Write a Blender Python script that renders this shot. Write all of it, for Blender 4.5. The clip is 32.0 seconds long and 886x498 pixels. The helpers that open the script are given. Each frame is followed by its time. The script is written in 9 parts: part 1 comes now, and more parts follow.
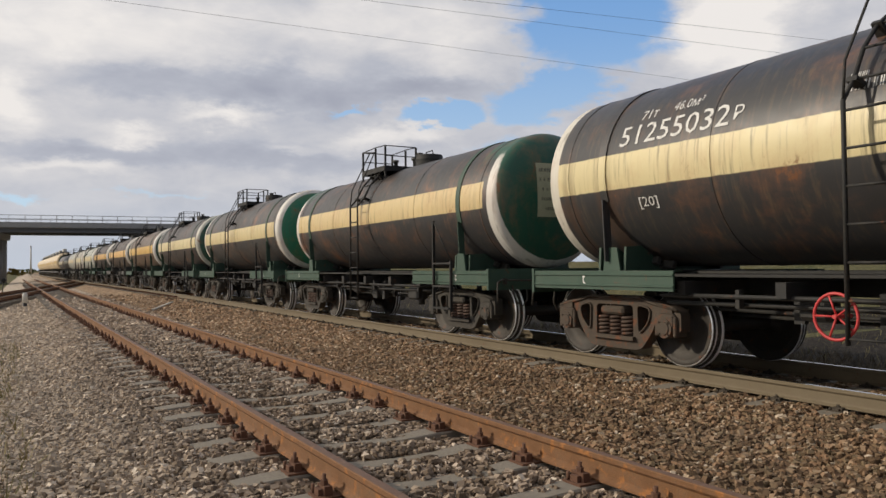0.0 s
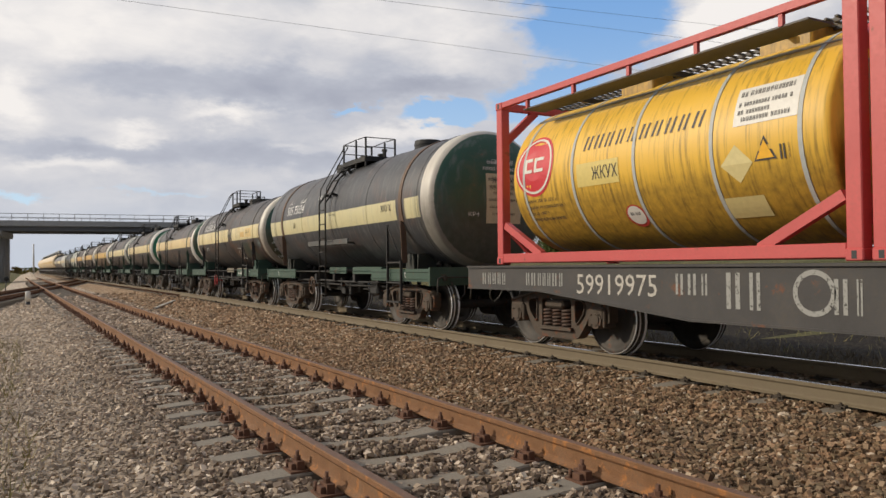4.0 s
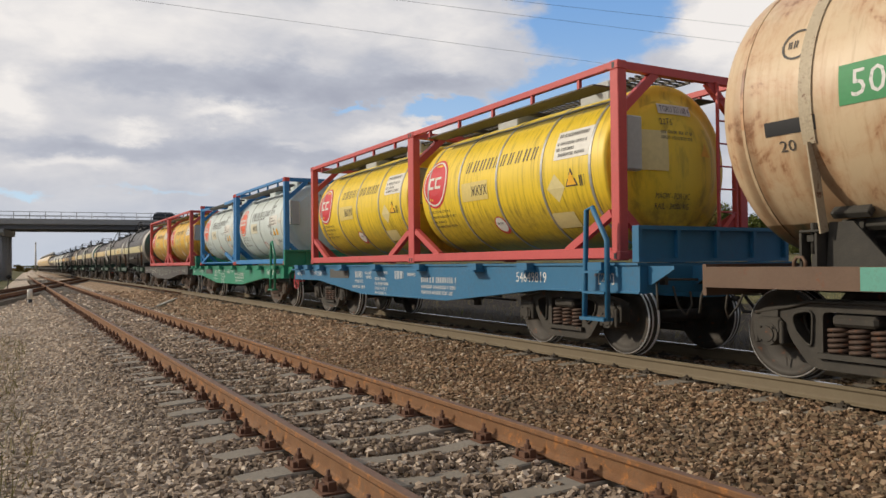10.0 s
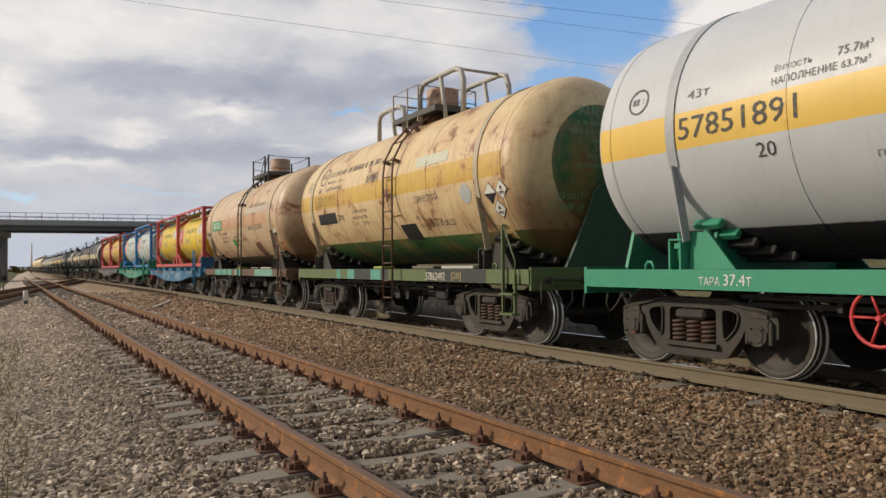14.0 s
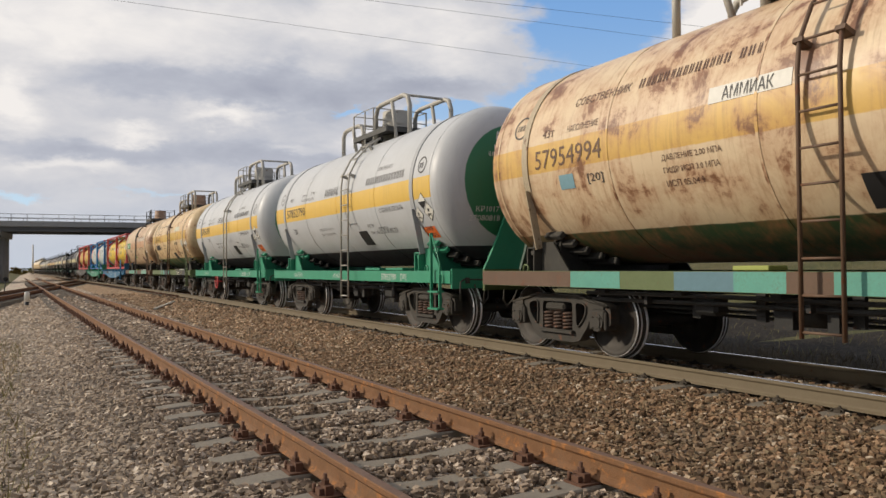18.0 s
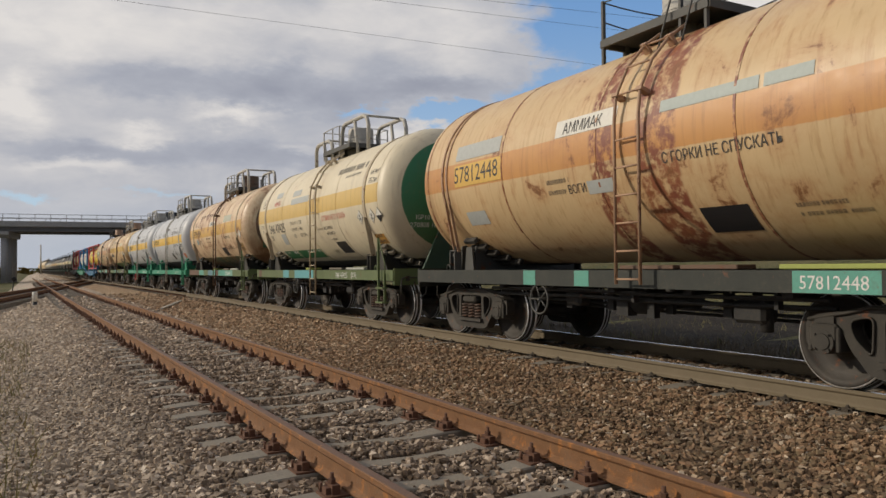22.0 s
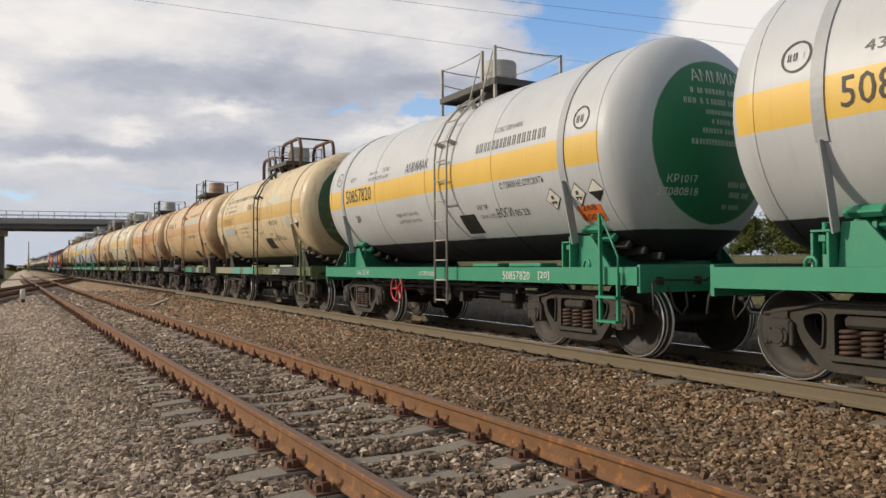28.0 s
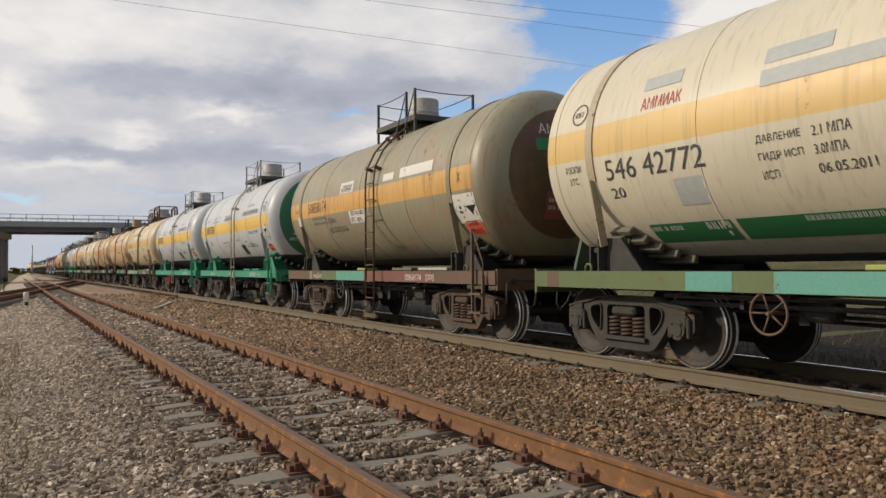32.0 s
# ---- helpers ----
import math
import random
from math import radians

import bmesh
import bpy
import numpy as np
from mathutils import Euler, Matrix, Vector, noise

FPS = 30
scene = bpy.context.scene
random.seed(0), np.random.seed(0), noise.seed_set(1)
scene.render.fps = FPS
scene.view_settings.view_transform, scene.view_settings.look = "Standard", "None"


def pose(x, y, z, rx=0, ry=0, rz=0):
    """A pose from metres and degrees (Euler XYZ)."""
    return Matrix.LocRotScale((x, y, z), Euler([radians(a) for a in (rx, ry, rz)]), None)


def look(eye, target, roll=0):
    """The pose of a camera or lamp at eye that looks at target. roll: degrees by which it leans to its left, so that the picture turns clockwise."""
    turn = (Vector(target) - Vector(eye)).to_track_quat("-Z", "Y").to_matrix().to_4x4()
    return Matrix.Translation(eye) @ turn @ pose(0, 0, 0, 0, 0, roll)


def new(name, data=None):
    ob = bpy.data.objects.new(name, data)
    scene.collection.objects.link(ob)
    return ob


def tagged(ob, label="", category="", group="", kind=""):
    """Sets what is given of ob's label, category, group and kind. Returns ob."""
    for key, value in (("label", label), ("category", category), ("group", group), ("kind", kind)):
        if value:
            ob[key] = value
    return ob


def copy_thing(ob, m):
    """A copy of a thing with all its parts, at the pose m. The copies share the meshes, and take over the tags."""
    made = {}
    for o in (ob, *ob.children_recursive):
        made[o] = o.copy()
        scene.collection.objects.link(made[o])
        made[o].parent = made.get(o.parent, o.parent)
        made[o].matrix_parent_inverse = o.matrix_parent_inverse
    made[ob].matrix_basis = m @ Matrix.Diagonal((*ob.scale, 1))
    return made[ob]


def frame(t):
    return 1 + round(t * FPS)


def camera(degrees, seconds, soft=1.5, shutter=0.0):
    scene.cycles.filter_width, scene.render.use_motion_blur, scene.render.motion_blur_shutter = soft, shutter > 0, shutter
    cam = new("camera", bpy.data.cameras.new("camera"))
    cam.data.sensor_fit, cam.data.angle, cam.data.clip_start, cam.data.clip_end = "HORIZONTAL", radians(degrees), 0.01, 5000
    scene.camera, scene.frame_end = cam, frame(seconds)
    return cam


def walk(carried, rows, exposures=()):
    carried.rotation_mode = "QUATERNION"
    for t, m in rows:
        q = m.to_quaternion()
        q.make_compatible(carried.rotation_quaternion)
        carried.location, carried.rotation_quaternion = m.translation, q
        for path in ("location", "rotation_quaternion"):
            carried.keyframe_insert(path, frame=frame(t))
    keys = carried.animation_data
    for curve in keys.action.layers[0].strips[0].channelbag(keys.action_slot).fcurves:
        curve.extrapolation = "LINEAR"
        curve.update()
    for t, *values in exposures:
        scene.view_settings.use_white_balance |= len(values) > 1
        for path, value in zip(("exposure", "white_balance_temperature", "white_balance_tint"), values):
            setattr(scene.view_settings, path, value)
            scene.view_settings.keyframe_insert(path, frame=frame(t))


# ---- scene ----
# World: metres, y runs along the loaded track away from the eye, x to the right of it, z = 0 on its rail heads.
SUN_TO = Vector((-0.78, 0.50, 0.44)).normalized()      # towards the sun: left of the line, a little ahead, low
cam = camera(61.0, 32.0, soft=1.5)
walk(cam, [(t, pose(0, 0, 1.226, 90 + p, r, -y)) for t, y, p, r in (
    (0.0, 29.08, 1.42, 0.48), (0.5, 29.09, 1.38, 0.45), (1.0, 28.98, 1.27, 0.61), (1.5, 29.07, 1.09, 0.58), (2.0, 29.08, 1.21, 0.65),
    (2.5, 29.03, 1.07, 0.5), (3.0, 28.93, 1.13, 0.4), (3.5, 28.89, 1.18, 0.53), (5.5, 29.03, 1.49, 0.37), (6.0, 29.01, 1.42, 0.33),
    (6.5, 28.96, 1.48, 0.45), (7.0, 28.87, 1.3, 0.58), (7.5, 29.05, 1.31, 0.67), (8.0, 28.96, 1.32, 0.72), (8.5, 28.91, 1.06, 0.53),
    (9.0, 28.92, 1.13, 0.5), (9.5, 28.76, 1.23, 0.44), (10.0, 28.8, 1.14, 0.5), (10.5, 28.87, 1.24, 0.42), (11.0, 29.04, 1.54, 0.33),
    (11.5, 29.14, 1.54, 0.34), (12.0, 28.88, 1.31, 0.46), (12.5, 28.9, 1.31, 0.44), (13.0, 28.83, 1.29, 0.36), (13.5, 29.01, 1.36, 0.36),
    (14.0, 29.04, 1.3, 0.37), (14.5, 29.14, 1.36, 0.31), (16.5, 28.82, 1.43, 0.43), (17.0, 28.99, 1.48, 0.3), (17.5, 28.96, 1.54, 0.34),
    (18.0, 28.96, 1.42, 0.33), (18.5, 28.91, 1.32, 0.24), (19.0, 28.75, 1.14, 0.21), (19.5, 28.92, 1.23, 0.33), (20.0, 29.06, 1.46, 0.25),
    (20.5, 28.74, 1.51, 0.26), (21.0, 28.7, 1.51, 0.27), (21.5, 28.55, 1.52, 0.32), (22.0, 28.5, 1.37, 0.43), (22.5, 28.66, 1.31, 0.49),
    (23.0, 28.6, 1.1, 0.56), (23.5, 28.58, 1.04, 0.53), (24.0, 28.74, 1.12, 0.52), (24.5, 28.88, 1.12, 0.53), (25.0, 28.82, 1.2, 0.65),
    (25.5, 28.87, 1.19, 0.72), (27.5, 29.05, 1.13, 0.5), (28.0, 29.22, 1.14, 0.44), (28.5, 29.12, 1.17, 0.56), (29.0, 29.16, 1.21, 0.65),
    (29.5, 29.09, 1.29, 0.53), (30.0, 29.13, 1.17, 0.47), (30.5, 29.01, 1.26, 0.49), (31.0, 28.88, 1.38, 0.49), (31.5, 28.9, 1.47, 0.45),
    (32.0, 29.01, 1.42, 0.36))], exposures=((0.0, -0.02), (1.0, -0.14), (2.0, -0.06), (3.0, 0.08), (6.0, 0.0), (7.0, -0.18), (8.0, 0.05), (9.0, -0.14), (10.0, 0.04), (11.0, -0.05), (12.0, 0.05), (13.0, -0.15), (14.0, 0.0), (17.0, -0.1), (18.0, 0.05), (19.0, 0.10), (20.0, -0.15), (21.0, 0.05), (22.0, -0.22), (23.0, -0.02), (24.0, -0.08), (25.0, -0.05), (28.0, 0.06), (29.5, 0.0), (31.0, -0.12), (32.0, 0.0)))


# ---- node helpers ----
def link(nt, out, sock):
    if isinstance(out, bpy.types.NodeSocket):
        nt.links.new(out, sock)
    elif out is not None:
        sock.default_value = (*out, 1.0) if isinstance(out, tuple) and len(out) == 3 and sock.type == "RGBA" else out


def math_node(nt, op, a, b=0.0, clamp=False):
    n = nt.nodes.new("ShaderNodeMath")
    n.operation, n.use_clamp = op, clamp
    link(nt, a, n.inputs[0]), link(nt, b, n.inputs[1])
    return n.outputs[0]


def vec_node(nt, op, a, b=(0, 0, 0)):
    n = nt.nodes.new("ShaderNodeVectorMath")
    n.operation = op
    link(nt, a, n.inputs[0])
    if op == "SCALE":
        link(nt, b, n.inputs[3])
    else:
        link(nt, b, n.inputs[1])
    return n.outputs["Value"] if op in ("DOT_PRODUCT", "LENGTH") else n.outputs["Vector"]


def step_node(nt, v, lo, hi):
    n = nt.nodes.new("ShaderNodeMapRange")
    n.interpolation_type = "SMOOTHSTEP"
    link(nt, v, n.inputs[0])
    n.inputs[1].default_value, n.inputs[2].default_value = lo, hi
    return n.outputs[0]


def mix_node(nt, fac, a, b, mode="MIX"):
    n = nt.nodes.new("ShaderNodeMix")
    n.data_type, n.blend_type = "RGBA", mode
    link(nt, fac, n.inputs[0]), link(nt, a, n.inputs[6]), link(nt, b, n.inputs[7])
    return n.outputs[2]


def noise_node(nt, vec, scale, detail=4.0, rough=0.55, distort=0.0):
    n = nt.nodes.new("ShaderNodeTexNoise")
    link(nt, vec, n.inputs["Vector"])
    n.inputs["Scale"].default_value, n.inputs["Detail"].default_value = scale, detail
    n.inputs["Roughness"].default_value, n.inputs["Distortion"].default_value = rough, distort
    return n.outputs[0]


def ramp_node(nt, fac, stops):
    n = nt.nodes.new("ShaderNodeValToRGB")
    link(nt, fac, n.inputs[0])
    while len(n.color_ramp.elements) < len(stops):
        n.color_ramp.elements.new(0.5)
    for e, (at, c) in zip(n.color_ramp.elements, stops):
        e.position, e.color = at, (*c, 1)
    return n.outputs[0]


def scaled(nt, vec, s):
    return vec_node(nt, "MULTIPLY", vec, s)


# ---- sky and sun ----
# soft ovals in the sky, in degrees: bearing to the right of the line, elevation, half width, half height, tilt; then weight
SKY_BLUE = ((40.6, 20.6, 6.6, 7.4, 0, 1.0), (37.6, 12.9, 5.3, 2.1, 8, 0.9), (29.2, 11.5, 4.1, 0.8, 6, 0.85), (22.1, 12.2, 2.5, 0.5, 5, 0.7), (-0.6, 4.9, 2.6, 0.5, 0, 0.6), (8.2, 5.4, 4.5, 0.4, 0, 0.45), (33.9, 9.5, 3.8, 0.9, 0, 0.5),
            (75, 30, 12, 14, 0, 0.9), (30, 48, 16, 12, 0, 0.9))
SKY_BRIGHT = ((22.7, 18.2, 10.2, 2.4, 0, 0.40), (4.4, 16.8, 9.3, 2.9, 0, 0.32), (29.6, 16.3, 3.4, 2.4, 0, 0.22), (12.6, 11.0, 2.6, 0.7, 6, 0.5), (6.8, 9.7, 2.2, 0.6, 0, 0.32), (-1.2, 11.0, 1.9, 1.5, 0, 0.35), (24.9, 10.0, 4.1, 0.9, 10, 0.45),
              (17.1, 8.6, 2.5, 0.5, 0, 0.3), (50.6, 17.3, 3.7, 4.2, 0, 0.8), (3, 7.0, 4.0, 0.6, 0, 0.25))
SKY_GREY = ((15.6, 13.3, 9.8, 1.4, 0, -0.42), (28.3, 13.3, 4.1, 1.0, 0, -0.35), (4.8, 12.9, 4.7, 1.3, 0, -0.25), (10.4, 8.3, 8.9, 1.1, 0, -0.33), (1.3, 8.2, 4.1, 0.9, 0, -0.25), (19.8, 7.3, 5.0, 0.8, 0, -0.2), (54, 9.5, 5, 1.6, 0, -0.3))


def build_world():
    w = bpy.data.worlds.new("sky")
    scene.world = w
    w.use_nodes = True
    nt = w.node_tree
    bg = nt.nodes["Background"]
    sky = nt.nodes.new("ShaderNodeTexSky")
    sky.sky_type, sky.sun_disc = "NISHITA", False
    sky.sun_elevation = math.asin(SUN_TO.z)
    sky.sun_rotation = math.atan2(SUN_TO.x, SUN_TO.y)
    d = vec_node(nt, "NORMALIZE", nt.nodes.new("ShaderNodeTexCoord").outputs["Generated"])
    sep = nt.nodes.new("ShaderNodeSeparateXYZ")
    link(nt, d, sep.inputs[0])
    up = math_node(nt, "MAXIMUM", sep.outputs[2], 0.0)
    layer = vec_node(nt, "MULTIPLY", d, (1.0, 1.0, 2.3))
    big = noise_node(nt, layer, 4.2, 7.0, 0.55, 0.3)
    fine = noise_node(nt, layer, 13.0, 8.0, 0.58, 0.4)
    sway = nt.nodes.new("ShaderNodeTexNoise")
    link(nt, layer, sway.inputs["Vector"])
    sway.inputs["Scale"].default_value, sway.inputs["Detail"].default_value, sway.inputs["Roughness"].default_value = 9.0, 7.0, 0.6
    warp = vec_node(nt, "ADD", d, vec_node(nt, "MULTIPLY", vec_node(nt, "SUBTRACT", sway.outputs["Color"], (0.5, 0.5, 0.5)), (0.14, 0.14, 0.085)))

    def oval(az, el, wide, high, tilt, weight):
        a, e = radians(az), radians(el)
        fwd = Vector((math.sin(a) * math.cos(e), math.cos(a) * math.cos(e), math.sin(e)))
        side = Vector((math.cos(a), -math.sin(a), 0))
        top = side.cross(fwd)
        side, top = side * math.cos(radians(tilt)) + top * math.sin(radians(tilt)), top * math.cos(radians(tilt)) - side * math.sin(radians(tilt))
        u = math_node(nt, "DIVIDE", vec_node(nt, "DOT_PRODUCT", warp, tuple(side)), math.sin(radians(wide)))
        v = math_node(nt, "DIVIDE", vec_node(nt, "DOT_PRODUCT", warp, tuple(top)), math.sin(radians(high)))
        r = math_node(nt, "SQRT", math_node(nt, "ADD", math_node(nt, "MULTIPLY", u, u), math_node(nt, "MULTIPLY", v, v)))
        ahead = step_node(nt, vec_node(nt, "DOT_PRODUCT", d, tuple(fwd)), 0.0, 0.2)
        fall = math_node(nt, "SUBTRACT", 1.0, step_node(nt, r, 0.1, 1.6))
        return math_node(nt, "MULTIPLY", math_node(nt, "MULTIPLY", fall, weight), ahead)

    blue = None
    for hole in SKY_BLUE:
        o = oval(*hole)
        blue = o if blue is None else math_node(nt, "MAXIMUM", blue, o)
    ragged = math_node(nt, "ADD", blue, math_node(nt, "MULTIPLY", math_node(nt, "SUBTRACT", fine, 0.5), 0.75))
    mask = math_node(nt, "SUBTRACT", 1.0, step_node(nt, ragged, 0.26, 0.62))
    tone = math_node(nt, "ADD", 0.17, math_node(nt, "MULTIPLY", big, 0.62))
    tone = math_node(nt, "ADD", tone, math_node(nt, "MULTIPLY", math_node(nt, "SUBTRACT", fine, 0.5), 0.58))
    for blob in SKY_BRIGHT + SKY_GREY:
        tone = math_node(nt, "ADD", tone, oval(*blob))
    glow = step_node(nt, vec_node(nt, "DOT_PRODUCT", d, tuple(SUN_TO)), 0.3, 1.0)
    tone = math_node(nt, "ADD", tone, math_node(nt, "MULTIPLY", glow, 0.5), True)
    cloud = ramp_node(nt, tone, ((0.0, (0.40, 0.42, 0.50)), (0.35, (0.52, 0.54, 0.61)), (0.68, (0.72, 0.71, 0.73)), (1.0, (0.94, 0.90, 0.87))))
    haze = math_node(nt, "SUBTRACT", 1.0, step_node(nt, up, 0.0, 0.13))
    # unseen cloud behind the eye is dimmed, added to deepen shade on the train
    undimmed = step_node(nt, vec_node(nt, "DOT_PRODUCT", d, (-0.12, 0.96, 0.25)), -0.75, 0.5)
    cloud = mix_node(nt, undimmed, mix_node(nt, 1.0, cloud, (0.40, 0.43, 0.50), "MULTIPLY"), cloud)
    cloud = mix_node(nt, math_node(nt, "MULTIPLY", haze, 0.75), cloud, (0.56, 0.62, 0.72))
    clear = vec_node(nt, "MULTIPLY", sky.outputs[0], (0.13, 0.13, 0.13))
    clear = mix_node(nt, 0.7, clear, mix_node(nt, step_node(nt, up, 0.08, 0.36), (0.52, 0.72, 0.96), (0.21, 0.45, 0.88)))
    col = mix_node(nt, mask, clear, cloud)
    link(nt, col, bg.inputs[0])
    bg.inputs[1].default_value = 0.92
    sun = bpy.data.lights.new("sun", "SUN")
    sun.energy, sun.angle, sun.color = 2.8, radians(1.5), (1.0, 0.88, 0.72)
    new("sun", sun).matrix_basis = look(SUN_TO * 60, (0, 0, 0))


build_world()


# ---- materials ----
def fresh(name, rough=0.5, metal=0.0):
    m = bpy.data.materials.new(name)
    m.use_nodes = True
    nt = m.node_tree
    b = nt.nodes["Principled BSDF"]
    b.inputs["Roughness"].default_value, b.inputs["Metallic"].default_value = rough, metal
    return m, nt, b


def bump_node(nt, b, height, strength, dist):
    n = nt.nodes.new("ShaderNodeBump")
    n.inputs["Strength"].default_value, n.inputs["Distance"].default_value = strength, dist
    link(nt, height, n.inputs["Height"]), link(nt, n.outputs[0], b.inputs["Normal"])


def place_node(nt):
    """Object space shifted by each object's own random number, so that copies differ."""
    info = nt.nodes.new("ShaderNodeObjectInfo")
    tc = nt.nodes.new("ShaderNodeTexCoord")
    return vec_node(nt, "ADD", tc.outputs["Object"], vec_node(nt, "SCALE", (7.0, 13.0, 5.0), info.outputs["Random"]))


def paint(name, col, rough=0.55, metal=0.0, var=0.25, scale=3.0, bump=0.15, rust=0.0, dirt=0.3, rust_col=(0.13, 0.05, 0.022)):
    """Worn painted or bare metal: tone drifts at two scales, dirt films, rust patches."""
    m, nt, b = fresh(name, rough, metal)
    p = place_node(nt)
    n1, n2 = noise_node(nt, p, scale, 5, 0.6), noise_node(nt, p, scale * 9, 4, 0.6)
    dark = tuple(c * (1 - var * 1.2) for c in col)
    light = tuple(min(1, c * (1 + var)) for c in col)
    c = mix_node(nt, n1, dark, light)
    film = step_node(nt, math_node(nt, "ADD", math_node(nt, "MULTIPLY", n1, 0.5), math_node(nt, "MULTIPLY", n2, 0.5)), 0.46, 0.72)
    c = mix_node(nt, math_node(nt, "MULTIPLY", film, dirt), c, (0.09, 0.075, 0.055))
    if rust:
        n3 = noise_node(nt, p, scale * 1.7, 8, 0.68)
        r = step_node(nt, n3, 0.66 - rust * 0.25, 0.74 - rust * 0.2)
        c = mix_node(nt, r, c, mix_node(nt, n2, tuple(v * 0.5 for v in rust_col), tuple(v * 1.7 for v in rust_col)))
    link(nt, c, b.inputs["Base Color"])
    link(nt, math_node(nt, "ADD", math_node(nt, "MULTIPLY", n2, 0.3), rough - 0.15), b.inputs["Roughness"])
    bump_node(nt, b, n2, bump, 0.01)
    return m


def plain(name, col, rough=0.5, metal=0.0):
    m, nt, b = fresh(name, rough, metal)
    n = noise_node(nt, place_node(nt), 14.0, 4, 0.6)
    link(nt, mix_node(nt, n, tuple(c * 0.82 for c in col), tuple(min(1, c * 1.12) for c in col)), b.inputs["Base Color"])
    return m


def worn_letters(name, col, wear=0.4):
    """Stencilled paint with thin spots where the ground shows through."""
    m, nt, b = fresh(name, 0.6)
    n = noise_node(nt, place_node(nt), 22.0, 5, 0.7)
    link(nt, mix_node(nt, n, tuple(c * 0.7 for c in col), col), b.inputs["Base Color"])
    link(nt, math_node(nt, "SUBTRACT", 1.0, math_node(nt, "MULTIPLY", step_node(nt, n, 0.5, 0.72), wear)), b.inputs["Alpha"])
    return m


def tank_paint(name, base, stripe=None, stripe_z=(2.5, 2.9), stripe_y=(-4.7, 4.9), low=None, low_z=1.65, end=None, end_r=1.15, ring=None,
               ring_y=4.75, rust=0.1, streak=0.3, rust_col=(0.22, 0.09, 0.035), grime=(0.10, 0.08, 0.055), rough=0.43, zc=2.77, patches=(), rear_ring=False, runoff=0.0, runoff_col=(0.15, 0.07, 0.028)):
    """Shell paint in the tank's own space: ground colour, waist band, dark belly, coloured head, worn by rust and runs."""
    m, nt, b = fresh(name, rough)
    tc = nt.nodes.new("ShaderNodeTexCoord")
    o = tc.outputs["Object"]
    p = place_node(nt)
    sep = nt.nodes.new("ShaderNodeSeparateXYZ")
    link(nt, o, sep.inputs[0])
    x, y, z = sep.outputs
    n1, n2 = noise_node(nt, p, 0.9, 6, 0.62), noise_node(nt, p, 7.0, 6, 0.65)
    wob = math_node(nt, "MULTIPLY", math_node(nt, "SUBTRACT", n2, 0.5), 0.03)
    c = mix_node(nt, n1, tuple(v * 0.82 for v in base), tuple(min(1, v * 1.12) for v in base))

    def band(v, lo, hi, edge=0.008):
        v = math_node(nt, "ADD", v, wob)
        return math_node(nt, "MULTIPLY", step_node(nt, v, lo - edge, lo + edge), math_node(nt, "SUBTRACT", 1.0, step_node(nt, v, hi - edge, hi + edge)))

    if stripe:
        f = math_node(nt, "MULTIPLY", band(z, *stripe_z), band(y, *stripe_y))
        c = mix_node(nt, f, c, mix_node(nt, n1, tuple(v * 0.8 for v in stripe), stripe))
    for (y0, y1, z0, z1, pc, amount) in patches:
        f = math_node(nt, "MULTIPLY", band(z, z0, z1, 0.03), band(y, y0, y1, 0.03))
        f = math_node(nt, "MULTIPLY", f, step_node(nt, n2, 0.60 - amount * 0.4, 0.74 - amount * 0.3))
        c = mix_node(nt, f, c, pc)
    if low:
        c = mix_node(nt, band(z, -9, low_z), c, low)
    away = math_node(nt, "ABSOLUTE", y)
    if ring:
        c = mix_node(nt, step_node(nt, math_node(nt, "ADD", math_node(nt, "MULTIPLY", y, -1.0) if rear_ring else away, wob), ring_y - 0.01, ring_y + 0.01), c, mix_node(nt, n1, tuple(v * 0.75 for v in ring), ring))
    if end:
        dz = math_node(nt, "SUBTRACT", z, zc)
        r = math_node(nt, "SQRT", math_node(nt, "ADD", math_node(nt, "MULTIPLY", x, x), math_node(nt, "MULTIPLY", dz, dz)))
        f = math_node(nt, "MULTIPLY", math_node(nt, "SUBTRACT", 1.0, step_node(nt, math_node(nt, "ADD", r, wob), end_r - 0.01, end_r + 0.01)), step_node(nt, away, 4.4, 4.45))
        c = mix_node(nt, f, c, mix_node(nt, n1, tuple(v * 0.7 for v in end), end))
    # runs down the flanks
    run = noise_node(nt, scaled(nt, p, (3.0, 9.0, 0.55)), 1.6, 6, 0.62)
    runs = math_node(nt, "MULTIPLY", step_node(nt, run, 0.50, 0.70), streak)
    c = mix_node(nt, runs, c, grime)
    if rust:
        rn = noise_node(nt, p, 1.5, 9, 0.70, 0.4)
        r = step_node(nt, math_node(nt, "ADD", rn, math_node(nt, "MULTIPLY", run, 0.12)), 0.74 - rust * 0.22, 0.80 - rust * 0.16)
        halo = step_node(nt, math_node(nt, "ADD", rn, math_node(nt, "MULTIPLY", run, 0.2)), 0.62 - rust * 0.22, 0.85 - rust * 0.1)
        c = mix_node(nt, math_node(nt, "MULTIPLY", halo, min(1.0, rust * 1.1)), c, tuple(v * 1.9 for v in rust_col))
        c = mix_node(nt, math_node(nt, "MULTIPLY", r, 0.9), c, mix_node(nt, n2, tuple(v * 0.45 for v in rust_col), tuple(v * 1.4 for v in rust_col)))
